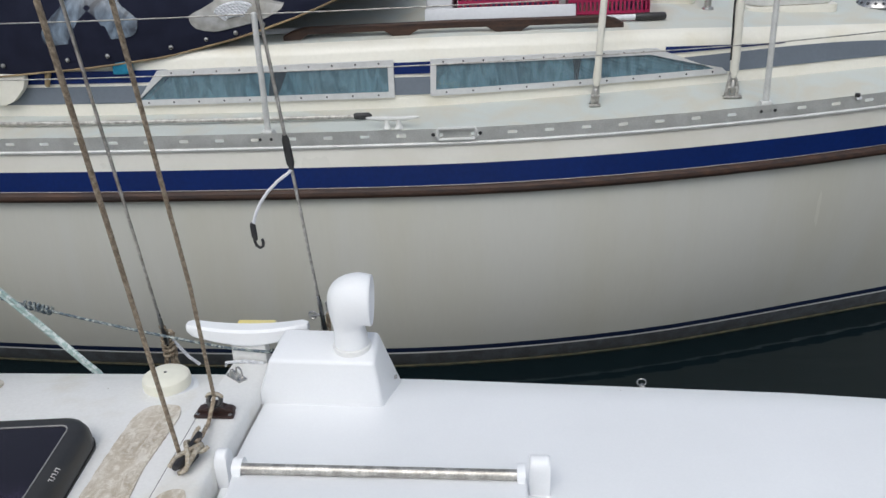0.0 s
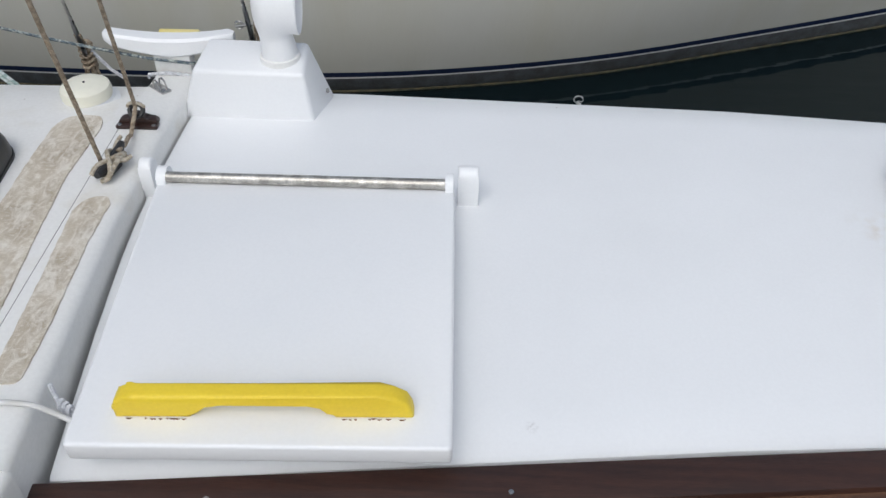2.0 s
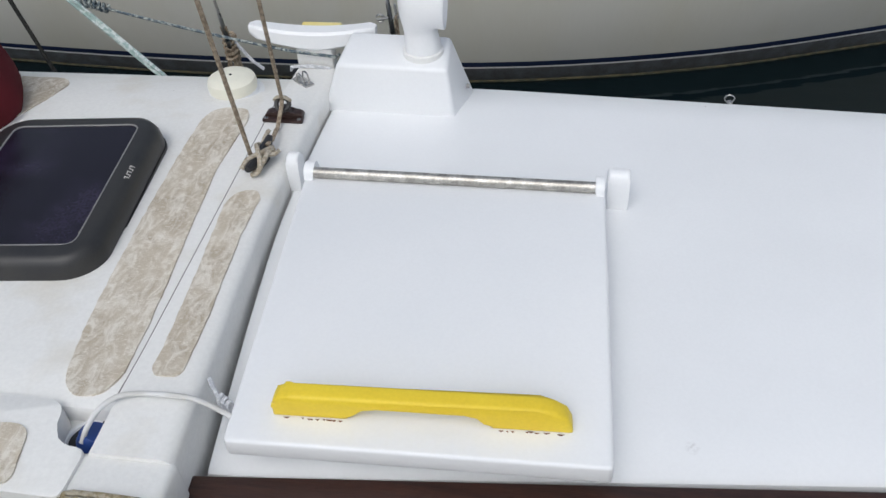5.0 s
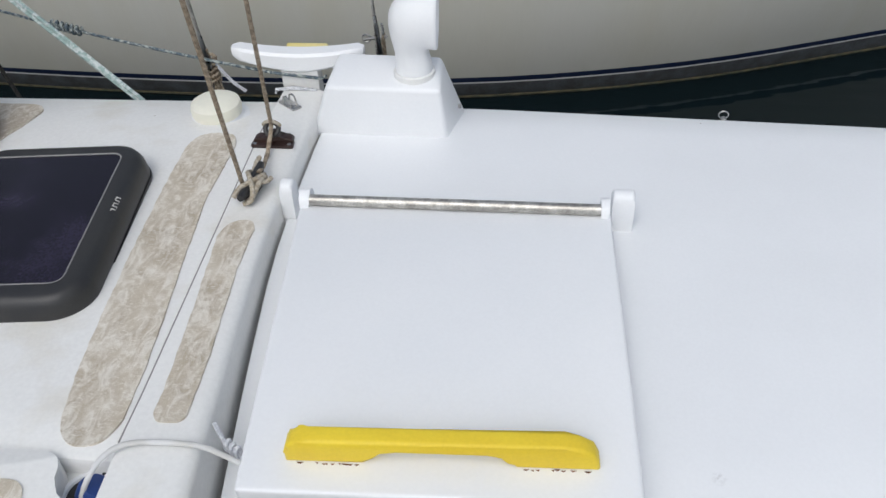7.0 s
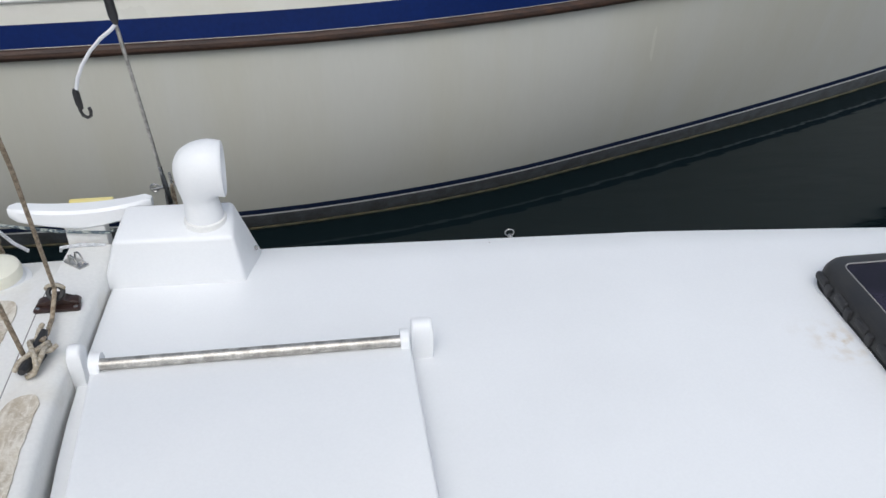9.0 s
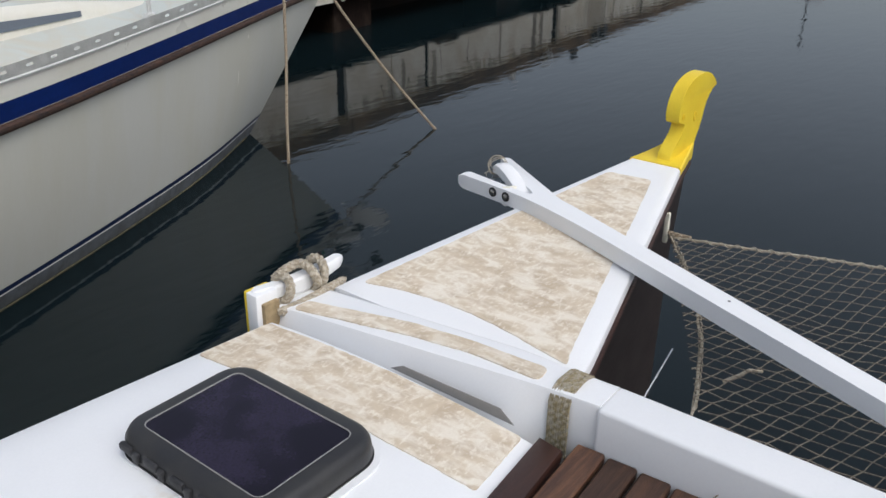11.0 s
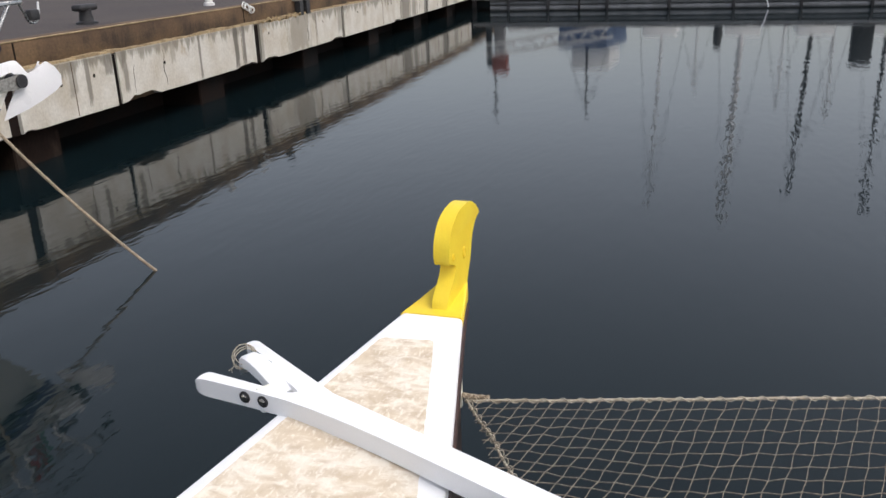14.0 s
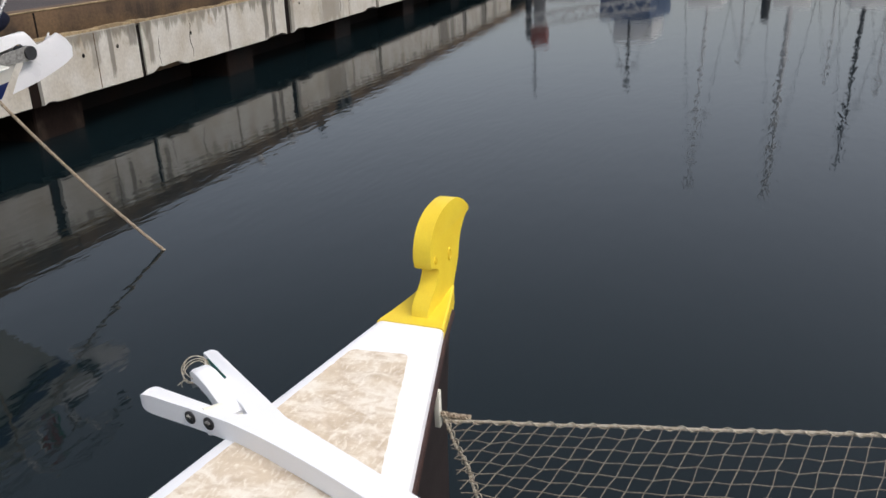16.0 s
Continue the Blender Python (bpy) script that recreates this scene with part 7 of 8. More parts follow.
# deck cleat
c = dk(-0.01, 0.16)
t = thing("deck_cleat", c, "aluminium horn cleat on the yacht's side deck", "cleat")
bm = bm_new()
tube(bm, [c + Vector((u, 0, h)) for u, h in ((-0.125, 0.050), (-0.10, 0.048), (-0.05, 0.046), (0, 0.045), (0.05, 0.046), (0.10, 0.050), (0.125, 0.054))], [0.004, 0.009, 0.011, 0.0115, 0.011, 0.009, 0.004], 10)
part("horn", bm, ALU, t)
for k in (-1, 1):
    bm = bm_new()
    lathe(bm, [(0.022, 0), (0.018, 0.008), (0.012, 0.02), (0.012, 0.042)], 14, c + Vector((0.028 * k, 0, 0)))
    part("leg", bm, ALU, t)

# fairlead in the toe rail
t = thing("rail_fairlead", dk(0.30, 0.0), "aluminium fairlead set in the toe rail", "fairlead")
bm = bm_new()
pts = [dk(0.215 + (0.385 - 0.215) * k, -0.012) + Vector((0, 0, z)) for k, z in ((0.03, 0.008), (0.97, 0.008), (1, 0.02), (1, 0.048), (0.97, 0.058), (0.03, 0.058), (0, 0.048), (0, 0.02))]
tube(bm, pts, 0.008, 8, True)
part("ring", bm, ALU, t)
for k in (0.195, 0.405):
    bm = bm_new()
    p = dk(k, -0.012) + Vector((0, 0, 0.032))
    lathe(bm, [(0.009, 0), (0.007, 0.004)], 10, m=Matrix.Translation(p) @ Matrix.Rotation(radians(90), 4, "X"))
    part("screw", bm, IRON, t)
for x in (-0.59, -0.54, 1.68, 1.745):
    bm = bm_new()
    p = dk(x, -0.0045) + Vector((0, 0, 0.03))
    lathe(bm, [(0.008, 0), (0.006, 0.003)], 10, m=Matrix.Translation(p) @ Matrix.Rotation(radians(90), 4, "X"))
    part("rail_screw", bm, IRON, yacht)
t = thing("rail_clip", dk(2.14, 0.0), "small black and white fitting on the toe rail", "rail fitting")
bm = bm_new()
box(bm, dk(2.14, -0.01) + Vector((0, 0, 0.06)), (0.022, 0.014, 0.02), 0.003)
part("clip", bm, BLACK_PLASTIC, t)
bm = bm_new()
box(bm, dk(2.15, -0.012) + Vector((0, 0, 0.044)), (0.024, 0.012, 0.014), 0.003)
part("tab", bm, GREY_BOARD, t)

# boathook lying on the side deck
t = thing("boathook", dk(-1.5, 0.16), "aluminium pole with a black end on the side deck", "pole")
bm = bm_new()
tube(bm, [dk(x, 0.27) + Vector((0, 0, 0.02)) for x in (-3.2, -2.4, -1.6, -0.8, -0.20)], 0.0095, 10)
part("pole", bm, DULL_STEEL, t)
bm = bm_new()
tube(bm, [dk(-0.21, 0.27) + Vector((0, 0, 0.02)), dk(-0.20, 0.27) + Vector((0, 0, 0.022)), dk(-0.14, 0.272) + Vector((0, 0, 0.022)), dk(-0.125, 0.272) + Vector((0, 0, 0.02))], [0.014, 0.016, 0.015, 0.006], 10)
part("end_cap", bm, BLACK_PLASTIC, t)


def roof(x, off):
    """A point of the coachroof's top, off metres inboard of its side."""
    near, mid = y_cabin(x), y_mid(x)
    k = min(1, max(0, (off - 0.10) / (2 * (mid - near) - 0.2)))
    return Vector((x, near + off, cab_top(x) + 0.02 + 0.10 * math.sin(math.pi * k)))


# handrail
t = thing("roof_handrail", roof(0.2, 0.2), "dark brown wooden handrail on the coachroof", "handrail")
bm = bm_new()
rows = []
HX0, HX1 = -0.59, 1.09
for i in range(41):
    x = HX0 + (HX1 - HX0) * i / 40
    e = min(1, min(i, 40 - i) / 2.5)
    p = roof(x, 0.16)
    h = 0.060
    top = p.z + h * (0.35 + 0.65 * e ** 0.6)
    foot = any(abs(x - f) < 0.075 for f in (HX0 + 0.05, 0.0, 0.53, HX1 - 0.05)) 
    bot = p.z - 0.002 if foot else top - 0.036
    rows.append([Vector((x, p.y - 0.014, bot)), Vector((x, p.y - 0.016, top - 0.008)), Vector((x, p.y - 0.009, top)), Vector((x, p.y + 0.009, top)), Vector((x, p.y + 0.016, top - 0.008)), Vector((x, p.y + 0.014, bot))])
vs, _ = sheet(bm, rows, closed=True)
bm.faces.new(vs[0][::-1])
bm.faces.new(vs[-1])
bmesh.ops.recalc_face_normals(bm, faces=bm.faces)
part("rail", bm, STRAKE, t)

t = thing("folding_pole", roof(0.6, 0.25), "pale telescopic pole with a black grip on the coachroof", "pole")
bm = bm_new()
tube(bm, [roof(x, 0.235) + Vector((0, 0, 0.022)) for x in (-0.85, -0.3, 0.3, 0.8, 1.18)], 0.014, 10)
part("tube", bm, GREY_BOARD, t)
bm = bm_new()
tube(bm, [roof(x, 0.235) + Vector((0, 0, 0.022)) for x in (1.155, 1.165, 1.30, 1.31)], [0.016, 0.0195, 0.0195, 0.015], 12)
part("grip", bm, BLACK_PLASTIC, t)


def basket(x, y, z, label, w=0.52, dpt=0.34, h=0.24):
    t = thing("plastic_basket", (x, y, z), label, "basket", "baskets on the coachroof")
    bm = bm_new()
    box(bm, (x, y, z + 0.012), (w * 0.94, dpt * 0.92, 0.02), 0.006, 1)
    box(bm, (x, y - dpt / 2, z + h - 0.015), (w, 0.012, 0.03), 0.004, 1)
    box(bm, (x, y + dpt / 2, z + h - 0.015), (w, 0.012, 0.03), 0.004, 1)
    for k in (-1, 1):
        box(bm, (x + k * w / 2, y, z + h - 0.015), (0.012, dpt, 0.03), 0.004, 1)
        box(bm, (x + k * (w / 2 - 0.008), y, z + h / 2), (0.006, dpt * 0.95, h * 0.9), 0.0, 1)
    for s in (-1, 1):
        yk = y + s * (dpt / 2 - 0.012)
        for r in range(4):
            box(bm, (x, yk, z + 0.03 + r * 0.058), (w * 0.97, 0.006, 0.014), 0.0, 1)
        for q in range(19):
            for r in range(3):
                xx = x - w * 0.47 + (q + 0.5 * (r % 2)) * w * 0.94 / 18.5
                box(bm, (xx, yk, z + 0.059 + r * 0.058), (0.011, 0.006, 0.046), 0.0, 1)
    part("crate", bm, PINK, t)
    bm = bm_new()
    rows = []
    cr = random.Random(int(x * 100))
    for i in range(9):
        rows.append([Vector((x + (i / 8 - 0.5) * w * 0.88, y + (j / 6 - 0.5) * dpt * 0.8, z + 0.19 + cr.uniform(-0.03, 0.05))) for j in range(7)])
    vs, _ = sheet(bm, rows, flip=True)
    lo = [[bm.verts.new((v.co.x, v.co.y, z + 0.025)) for v in (vs[0], vs[-1])[k]] for k in (0, 1)]
    box(bm, (x, y, z + 0.10), (w * 0.86, dpt * 0.76, 0.15), 0.01, 1)
    bmesh.ops.delete(bm, geom=[v for r in lo for v in r], context="VERTS")
    part("contents", bm, CLOTH_MIX, t, "folded mixed cloth")


basket(0.52, 3.20, roof(0.50, 0.36).z, "raspberry pink plastic basket filled with cloth")
basket(1.03, 3.24, roof(1.06, 0.30).z, "raspberry pink plastic basket beside another", 0.42)
t = thing("white_board", roof(0.48, 0.38), "pale grey plank lying before the baskets", "plank")
bm = bm_new()
box(bm, (0.48, 2.99, roof(0.48, 0.31).z + 0.035), (0.76, 0.03, 0.085), 0.005, 2, Matrix.Rotation(0.06, 4, "Z"))
part("plank", bm, GREY_BOARD, t)
bm = bm_new()
box(bm, (0.17, 3.18, roof(0.2, 0.45).z + 0.13), (0.14, 0.3, 0.26), 0.02, 2)
tagged(part("storage_box", bm, GREY_BOARD), "pale grey box on the coachroof", "box")
t = thing("mast_foot_box", roof(1.38, 0.7), "white moulded base on the coachroof", "deck fitting")
bm = bm_new()
prism(bm, rrect(1.22, 1.52, 3.36, 3.66, 0.06), roof(1.38, 0.6).z - 0.02, roof(1.38, 0.6).z + 0.09, None, 0.015, 2)
part("base", bm, CABIN_CREAM, t)
for k in range(3):
    bm = bm_new()
    box(bm, (1.29 + 0.08 * k, 3.359, roof(1.38, 0.6).z + 0.02), (0.04, 0.004, 0.010), 0.001, 1)
    part("slot", bm, IRON, t)
t = thing("deck_post", roof(1.56, 0.42), "short steel post on the coachroof", "post")
bm = bm_new()
lathe(bm, [(0.032, 0), (0.030, 0.012), (0.018, 0.016), (0.018, 0.10), (0.022, 0.105), (0.022, 0.2)], 16, roof(1.56, 0.42) - Vector((0, 0, 0.003)))
part("post", bm, STEEL, t)
t = thing("roof_hatch", roof(1.98, 0.55), "grey framed hatch with bluish pane on the coachroof", "deck hatch")
hz = roof(1.98, 0.45).z
HR = Matrix.Translation((1.98, 3.47, hz)) @ Matrix.Rotation(0.14, 4, "Z")
bm = bm_new()
prism(bm, rrect(-0.24, 0.24, -0.20, 0.20, 0.05), -0.03, 0.012, HR, 0.005, 2)
part("plinth", bm, CABIN_CREAM, t)
bm = bm_new()
prism(bm, rrect(-0.215, 0.215, -0.175, 0.175, 0.05), 0.016, 0.058, HR, 0.008, 2)
part("frame", bm, ALU, t)
bm = bm_new()
prism(bm, rrect(-0.17, 0.17, -0.135, 0.135, 0.03), 0.05, 0.0605, HR)
part("pane", bm, STRIPE_GREY, t, "slate grey acrylic pane")
t = thing("solar_vent", roof(2.5, 0.4), "round steel ventilator with small holes", "ventilator")
vz = roof(2.5, 0.42)
bm = bm_new()
lathe(bm, [(0.115, 0), (0.112, 0.008), (0.085, 0.032), (0.078, 0.038), (0.05, 0.042), (0.003, 0.043)], 32, vz - Vector((0, 0, 0.004)))
part("dome", bm, STEEL, t)
for k in range(16):
    a = 2 * math.pi * k / 16
    bm = bm_new()
    p = vz + Vector((0.1005 * math.cos(a), 0.1005 * math.sin(a), 0.0165))
    lathe(bm, [(0.009, 0), (0.008, 0.0012)], 10, m=Matrix.Translation(p) @ Matrix.Rotation(a, 4, "Z") @ Matrix.Rotation(radians(48), 4, "Y"))
    part("vent_hole", bm, IRON, t)
bm = bm_new()
lathe(bm, [(0.055, 0), (0.003, 0.002)], 24, vz + Vector((0, 0, 0.039)))
part("lens", bm, IVORY, t)

# sprayhood
hood = thing("sprayhood", (-2.0, 3.2, 1.5), "dark navy canvas sprayhood with clear windows", "sprayhood")


def hood_edge(x):
    return lerp_at(x, [-3.6, -2.086, -1.474, -1.146, -0.819, -0.525, -0.323, 0.0], [1.40, 1.452, 1.496, 1.525, 1.592, 1.679, 1.753, 1.90])


def hood_at(x, v):
    """v from the lower edge up over the top."""
    z0 = hood_edge(x)
    top = lerp_at(x, [-3.6, -2.4, -1.2, -0.5, 0.0], [2.35, 2.33, 2.18, 1.95, 1.905])
    near = y_cabin(x) + lerp_at(x, [-1.5, -0.95], [-0.035, 0.07])
    mid = y_mid(x)
    a = v * math.pi / 2
    return Vector((x, near + (mid - near) * (1 - math.cos(a)) ** 1.2, z0 + (top - z0) * math.sin(a)))


bm = bm_new()
hx = [-3.6 + i * 0.1 for i in range(37)]
rows = []
for x in hx:
    near = [hood_at(x, k / 12) for k in range(13)]
    far = [Vector((p.x, 2 * y_mid(x) - p.y, p.z)) for p in near[-2::-1]]
    rows.append(near + far)
vs, fs = sheet(bm, rows, flip=True)
part("canvas", bm, NAVY_CANVAS, hood)


def hood_window(poly, label, film):
    """A clear film window on the near side of the hood, outline in x and v."""
    pts = round_poly(poly, 0.06, 6)
    n = len(pts)
    c = (sum(p[0] for p in pts) / n, sum(p[1] for p in pts) / n)
    bm = bm_new()
    rows = [[hood_at(c[0] + (x - c[0]) * k, c[1] + (v - c[1]) * k) + Vector((0, -0.006, 0.002)) for x, v in pts] for k in (1, 0.75, 0.5, 0.25, 0.02)]
    sheet(bm, rows, closed=True)
    part("clear_window", bm, film, hood, label)


# opaque film: blue reflections over the dark interior, painted as colour patches
HOOD_FILM = material("reflection_patched_film", (0.16, 0.21, 0.27), rough=0.16, vary=0.25, scale=4.5, fine=30, bump=0.05, second=(0.022, 0.030, 0.045), amount=0.55, edge=0.14, stretch=(1.6, 1, 0.9), distort=2.2)
PALE_FILM = material("milky_clear_film", (0.34, 0.34, 0.33), rough=0.2, vary=0.2, scale=5, fine=30, bump=0.05, second=(0.20, 0.19, 0.16), amount=0.5, edge=0.14, distort=1.5)
hood_window([(-1.74, 0.10), (-1.26, 0.11), (-1.30, 0.62), (-1.66, 0.62)], "clear film window with reflections painted in", HOOD_FILM)
hood_window([(-2.9, 0.045), (-2.02, 0.04), (-1.93, 0.6), (-2.9, 0.6)], "clear film window with reflections painted in", HOOD_FILM)
hood_window([(-1.02, 0.12), (-0.92, 0.07), (-0.66, 0.07), (-0.56, 0.12), (-0.50, 0.7), (-1.06, 0.7)], "milky clear film window", PALE_FILM)
bm = bm_new()
tube(bm, [hood_at(x, 0.0) + Vector((0, -0.008, 0)) for x in hx], 0.005, 6)
part("edge_binding", bm, SANDY, hood, "tan edge binding")
for x in (-2.2, -1.96, -1.62, -1.42, -1.12, -0.95, -0.80, -0.66):
    bm = bm_new()
    lathe(bm, [(0.012, 0), (0.010, 0.005), (0.003, 0.007)], 12, m=Matrix.Translation(hood_at(x, 0.04) + Vector((0, -0.006, 0.0))) @ Matrix.Rotation(radians(90), 4, "X"))
    part("stud", bm, STEEL, hood, "")
bm = bm_new()
prism(bm, round_poly([(-2.15, 1.47), (-1.86, 1.47), (-1.88, 1.40), (-1.95, 1.33), (-2.02, 1.305), (-2.08, 1.33), (-2.13, 1.40)], 0.03, 3), -0.02, 0.02, Matrix(((1, 0, 0, 0), (0, 0, -1, 2.60), (0, 1, 0, 0), (0, 0, 0, 1))), 0.006, 2)
part("flap", bm, CABIN_CREAM, hood, "cream rounded flap")
bm = bm_new()
box(bm, (-1.365, 2.612, 1.482), (0.10, 0.03, 0.06), 0.008, 2)
part("turquoise_corner", bm, TURQUOISE, hood, "turquoise cloth corner")
bm = bm_new()
tube(bm, [(-1.78, 2.62, 1.40), (-1.74, 2.60, 1.50), (-1.66, 2.63, 1.62), (-1.58, 2.7, 1.9)], [0.012, 0.018, 0.007, 0.006], 7)
part("strap", bm, SANDY, hood, "tan tie strap")
bm = bm_new()
cr = random.Random(8)
for k in range(5):
    tube(bm, coil_path((-0.80, 2.715 + 0.005 * k, 1.685 + 0.006 * k), (1, 0.1, 0.1), (0, -0.25, 0.5), 0.05 + 0.012 * k, 1, 0.01, 16), 0.013, 7)
part("rope_bundle", bm, ROPE_WHITE, hood, "coil of white rope behind the window")

# bow of the yacht: pulpit, anchor, lines
pulpit = thing("bow_pulpit", (6.3, 4.45, 1.38), "stainless steel tube pulpit at the yacht's bow", "pulpit")


PULPIT_LEGS = {"aft_leg": [[(5.655, 4.20, 1.355), (5.640, 4.20, 1.405), (5.70, 4.21, 1.49), (5.854, 4.24, 1.694), (6.07, 4.285, 1.925), (6.11, 4.293, 1.955), (6.16, 4.302, 1.967)],
                           [(6.200, 4.60, 1.39), (6.205, 4.62, 1.50), (6.230, 4.655, 1.62), (6.255, 4.66, 1.78), (6.268, 4.66, 1.985)]],
               "front_leg": [[(6.395, 4.42, 1.385), (6.375, 4.42, 1.455), (6.385, 4.42, 1.53), (6.592, 4.425, 1.762), (6.79, 4.43, 1.99)]]}
for nm, runs in PULPIT_LEGS.items():
    for pts in runs:
        bm = bm_new()
        tube(bm, spline(pts, 4), 0.0145, 10)
        leg = part(nm, bm, STEEL, pulpit)
        bm = bm_new()
        lathe(bm, [(0.030, -0.02), (0.028, 0.008), (0.018, 0.022)], 14, Vector(pts[0]) - Vector((0, 0, 0.012)))
        part("foot", bm, ALU, leg)
bm = bm_new()
tube(bm, spline([(6.16, 4.302, 1.967), (6.45, 4.36, 1.985), (6.79, 4.43, 2.0), (6.98, 4.50, 2.0), (7.06, 4.58, 1.998), (6.99, 4.66, 1.995), (6.75, 4.68, 1.99), (6.268, 4.66, 1.985), (5.80, 4.64, 1.985), (5.0, 4.60, 1.97)], 4), 0.0145, 10)
part("top_rail", bm, STEEL, pulpit)
bm = bm_new()
tube(bm, [(5.83, 4.236, 1.672), (6.592, 4.425, 1.762)], 0.011, 8)
part("mid_rail", bm, STEEL, pulpit)
bm = bm_new()
tube(bm, [(6.255, 4.66, 1.765), (5.70, 4.65, 1.748), (5.0, 4.61, 1.73)], 0.011, 8)
part("mid_rail", bm, STEEL, pulpit)
bm = bm_new()
tube(bm, spline([(6.965, 4.50, 1.995), (7.02, 4.51, 1.91), (7.07, 4.525, 1.85), (7.12, 4.53, 1.832), (7.18, 4.545, 1.845), (7.22, 4.555, 1.89), (7.25, 4.57, 1.99)], 3), 0.011, 8)
part("light_bracket", bm, STEEL, pulpit)
bm = bm_new()
box(bm, (7.14, 4.54, 1.895), (0.10, 0.06, 0.085), 0.012, 2)
part("navigation_light", bm, IRON, pulpit)

anchor = thing("plough_anchor", (6.8, 4.56, 1.45), "white plough anchor stowed in the bow roller", "anchor")
AP = Matrix(((1, 0, 0, 0), (0, 0, -1, 4.56), (0, 1, 0, 0), (0, 0, 0, 1)))
bm = bm_new()
prism(bm, round_poly([(6.33, 1.385), (6.524, 1.512), (6.595, 1.540), (6.865, 1.566), (6.92, 1.515), (6.985, 1.43), (6.93, 1.40), (6.84, 1.455), (6.80, 1.482), (6.69, 1.456), (6.55, 1.432), (6.52, 1.44), (6.45, 1.40), (6.42, 1.385)], 0.014, 3), -0.016, 0.016, AP, 0.005, 2)
part("shank", bm, ANCHOR_WHITE, anchor)
for s in (-1, 1):
    bm = bm_new()
    rows = [[Vector((kx, 4.56, kz)), Vector(((kx + ex) / 2, 4.56 + s * w * 0.62, (kz + ez) / 2)), Vector((ex, 4.56 + s * w, ez))] for kx, kz, ex, ez, w in (
        (6.655, 1.118, 6.670, 1.120, 0.004), (6.74, 1.24, 6.86, 1.175, 0.06), (6.83, 1.34, 6.99, 1.222, 0.09), (6.91, 1.42, 7.14, 1.280, 0.11), (6.97, 1.445, 7.225, 1.325, 0.11),
        (7.01, 1.452, 7.245, 1.40, 0.10), (7.05, 1.462, 7.215, 1.468, 0.08), (7.10, 1.48, 7.165, 1.518, 0.05), (7.13, 1.495, 7.165, 1.52, 0.03))]
    sheet(bm, rows)
    bmesh.ops.solidify(bm, geom=bm.faces[:], thickness=0.012)
    bmesh.ops.recalc_face_normals(bm, faces=bm.faces)
    part("fluke", bm, ANCHOR_WHITE, anchor)
t = thing("bow_roller", (6.72, 4.56, 1.4), "dark steel bow roller", "bow roller")
bm = bm_new()
tube(bm, [(6.84, 4.48, 1.405), (6.84, 4.64, 1.405)], 0.055, 18)
part("roller", bm, IRON, t)
bm = bm_new()
for y in (4.50, 4.62):
    prism(bm, round_poly([(6.50, 1.355), (6.52, 1.42), (6.62, 1.435), (6.83, 1.462), (6.875, 1.43), (6.87, 1.37), (6.80, 1.345)], 0.012, 2), -0.004, 0.004, Matrix(((1, 0, 0, 0), (0, 0, -1, y), (0, 1, 0, 0), (0, 0, 0, 1))))
part("cheeks", bm, DULL_STEEL, t)
t = thing("windlass_cover", (6.2, 4.5, 1.38), "cream rounded cover on the foredeck", "deck fitting")
bm = bm_new()
lathe(bm, [(0.11, 0), (0.105, 0.03), (0.075, 0.06), (0.03, 0.072), (0.003, 0.075)], 24, m=Matrix.Translation((6.215, 4.50, 1.365)) @ Matrix.Diagonal((1.15, 0.8, 1, 1)))
part("cover", bm, CABIN_CREAM, t)

t = thing("bow_line", (5.56, 4.12, 1.33), "weathered brown rope hanging from the yacht's bow to the water", "rope", "bow lines of the yacht")
bm = bm_new()
laid_rope(bm, [(5.62, 4.30, 1.34), (5.60, 4.12, 1.395), (5.57, 4.04, 1.36), (5.52, 3.98, 1.15), (5.38, 3.84, 0.75), (5.20, 3.68, 0.3), (5.09, 3.57, -0.05)], 0.0125, 0.06)
part("line", bm, ROPE, t)
t = thing("rope_coil", (5.3, 4.15, 1.33), "coil of pale rope on the yacht's foredeck", "rope")
bm = bm_new()
for k, (dx, dy, r, tilt) in enumerate(((0.0, 0.0, 0.105, 0.10), (0.03, 0.03, 0.085, -0.08), (-0.02, 0.02, 0.11, 0.2))):
    laid_rope(bm, coil_path((5.36 + dx, 4.14 + dy, 1.365 + 0.016 * k), (1, 0.1, tilt), (0.15, 0.8, 0.12), r, 0.93, 0.012, 16), 0.014, 0.06)
laid_rope(bm, [(5.44, 4.10, 1.39), (5.50, 4.09, 1.40), (5.56, 4.10, 1.41), (5.64, 4.2, 1.37), (5.85, 4.32, 1.375), (6.10, 4.42, 1.375)], 0.014, 0.06)
part("coil", bm, ROPE_PALE, t)
t = thing("bow_line", (6.22, 4.36, 1.33), "brown mooring rope running from the yacht's bow into the water", "rope", "bow lines of the yacht")
bm = bm_new()
laid_rope(bm, sag((6.20, 4.40, 1.36), (6.56, 3.27, 0.0), 0.06, 12) + [Vector((6.72, 2.9, -0.5))], 0.0125, 0.06)
part("line", bm, ROPE, t)
t = thing("hung_lines", (6.05, 4.7, 1.9), "coils of green and red line hung on the pulpit", "rope")
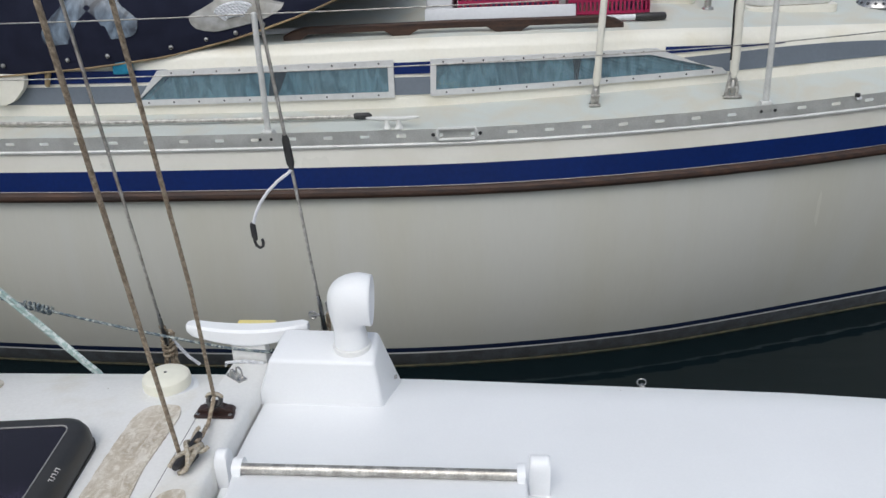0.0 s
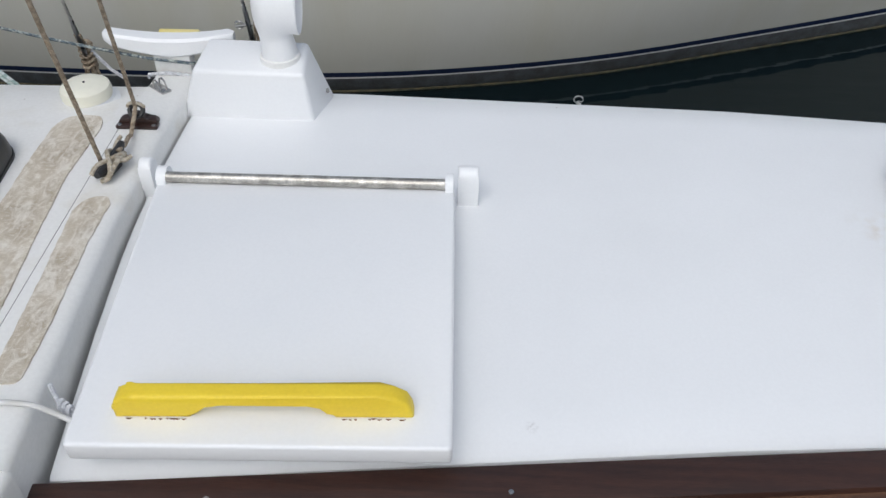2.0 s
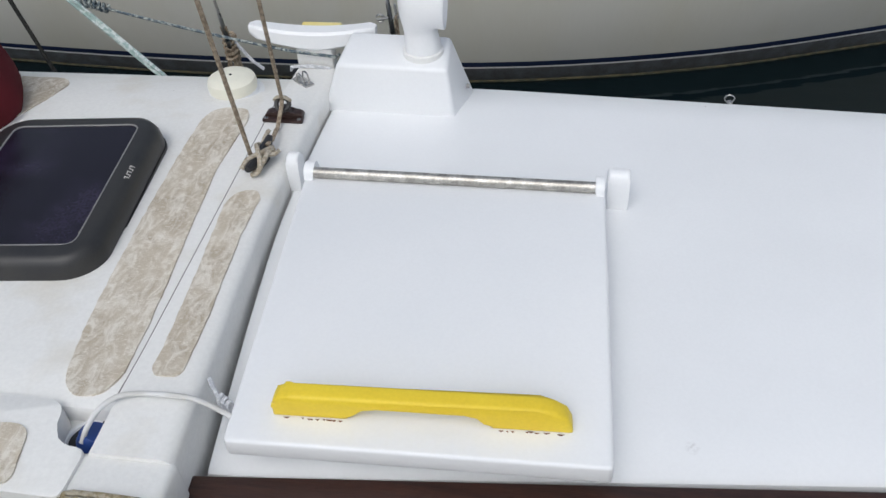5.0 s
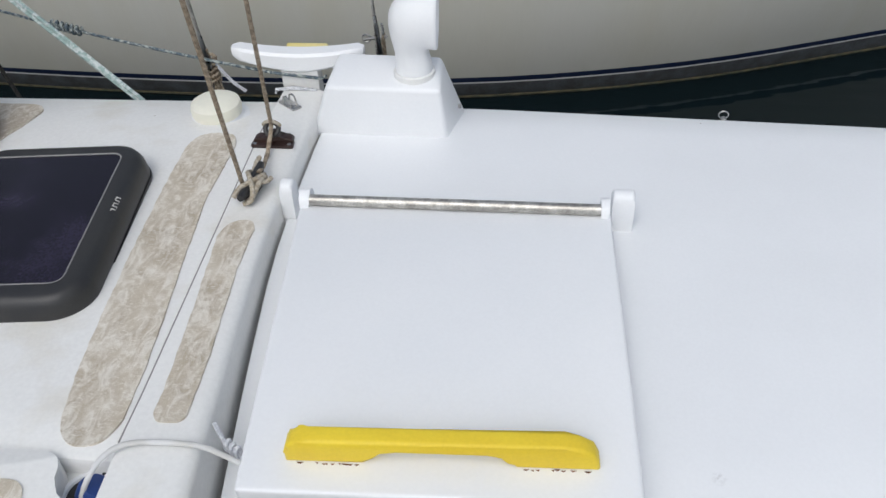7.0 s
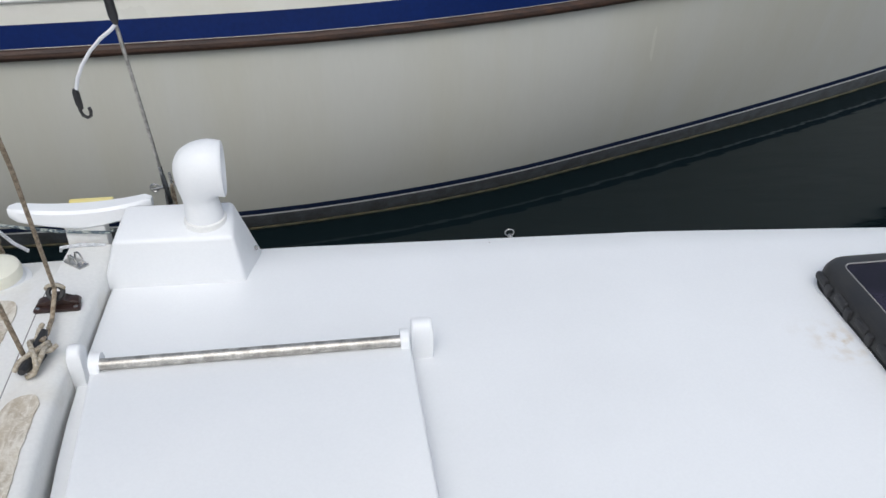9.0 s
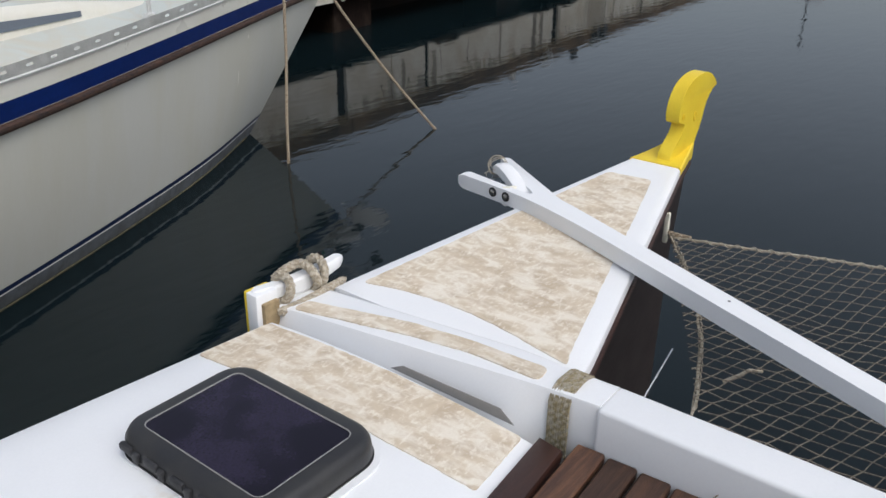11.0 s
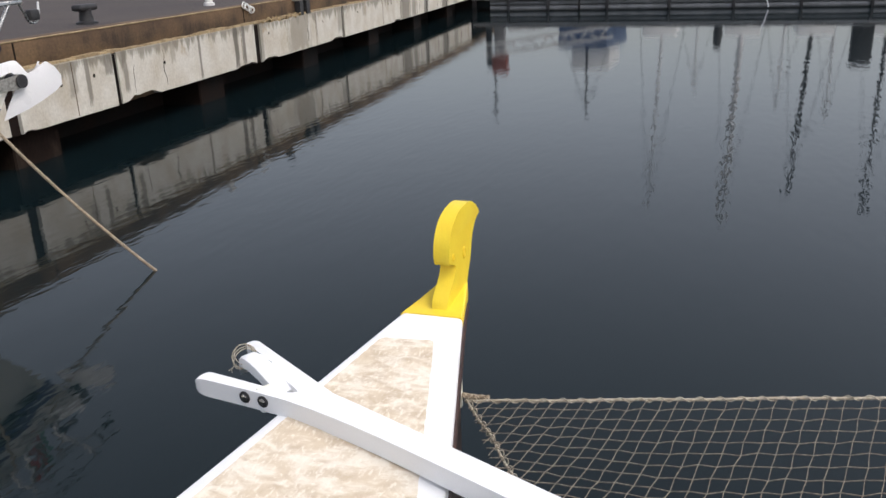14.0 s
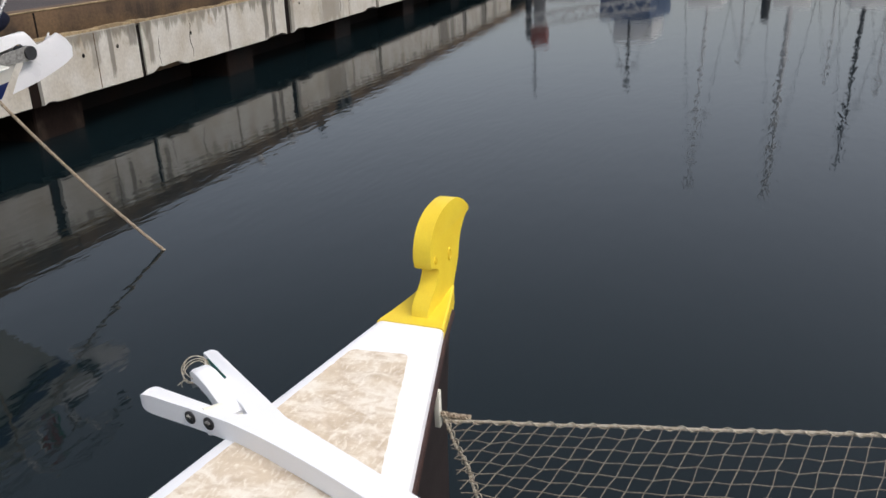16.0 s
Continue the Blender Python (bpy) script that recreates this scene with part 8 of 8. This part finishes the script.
for mt, x0, x1, low, nm in ((GREEN_LINE, 6.290, 6.475, 1.70, "green_line"), (RED_LINE, 6.330, 6.44, 1.60, "red_line"), (RED_LINE, 6.345, 6.42, 1.74, "red_line"), (GREEN_LINE, 6.40, 6.49, 1.60, "green_line"), (RED_LINE, 6.31, 6.40, 1.66, "red_line")):
    bm = bm_new()
    mid = (x0 + x1) / 2
    for k in range(2):
        o = 0.010 * k
        tube(bm, spline([(x0 + o, 4.672 + o, 2.0), (x0 - 0.01 + o, 4.66, 1.86), (x0 + 0.005 + o, 4.655 + o, low + 0.10), (mid - o, 4.65, low + o), (x1 - 0.005 - o, 4.655, low + 0.10), (x1 + 0.008, 4.66 + o, 1.87), (x1 - o, 4.672, 2.0), (mid, 4.675, 2.012 + o)], 5), 0.0075, 7, closed=True)
    part(nm, bm, mt, t)
t = thing("navy_fender", (6.72, 4.69, 1.65), "dark navy bundle tied on the pulpit", "fender")
bm = bm_new()
rows = []
for i in range(9):
    v = i / 8
    r = 0.085 * math.sin(math.pi * (0.08 + 0.84 * v)) ** 0.6
    rows.append([Vector((6.60 + 0.27 * v, 4.69 + r * 0.8 * math.cos(a), 1.635 + 0.03 * v + r * math.sin(a))) for a in np.linspace(0, 2 * math.pi, 17)[:-1]])
vs, _ = sheet(bm, rows, closed=True)
bm.faces.new(vs[-1])
bm.faces.new(vs[0][::-1])
part("body", bm, NAVY_CANVAS, t)
bm = bm_new()
tube(bm, spline([(6.72, 4.69, 1.70), (6.70, 4.68, 1.75), (6.64, 4.67, 1.82), (6.62, 4.67, 1.90), (6.60, 4.675, 1.99)], 3), 0.016, 7)
part("lanyard", bm, ROPE, t)
t = thing("far_rail_cleat", (6.02, 4.65, 1.37), "pale horn cleat on the yacht's far rail", "cleat")
bm = bm_new()
tube(bm, [(5.93, 4.64, 1.675), (5.985, 4.645, 1.675), (6.02, 4.65, 1.62), (6.025, 4.65, 1.36)], 0.008, 8)
tube(bm, coil_path((5.96, 4.645, 1.60), (1, 0.1, 0), (0, 0.4, 0.3), 0.07, 1, 0, 16), 0.007, 6)
part("hook", bm, GREY_BOARD, t)
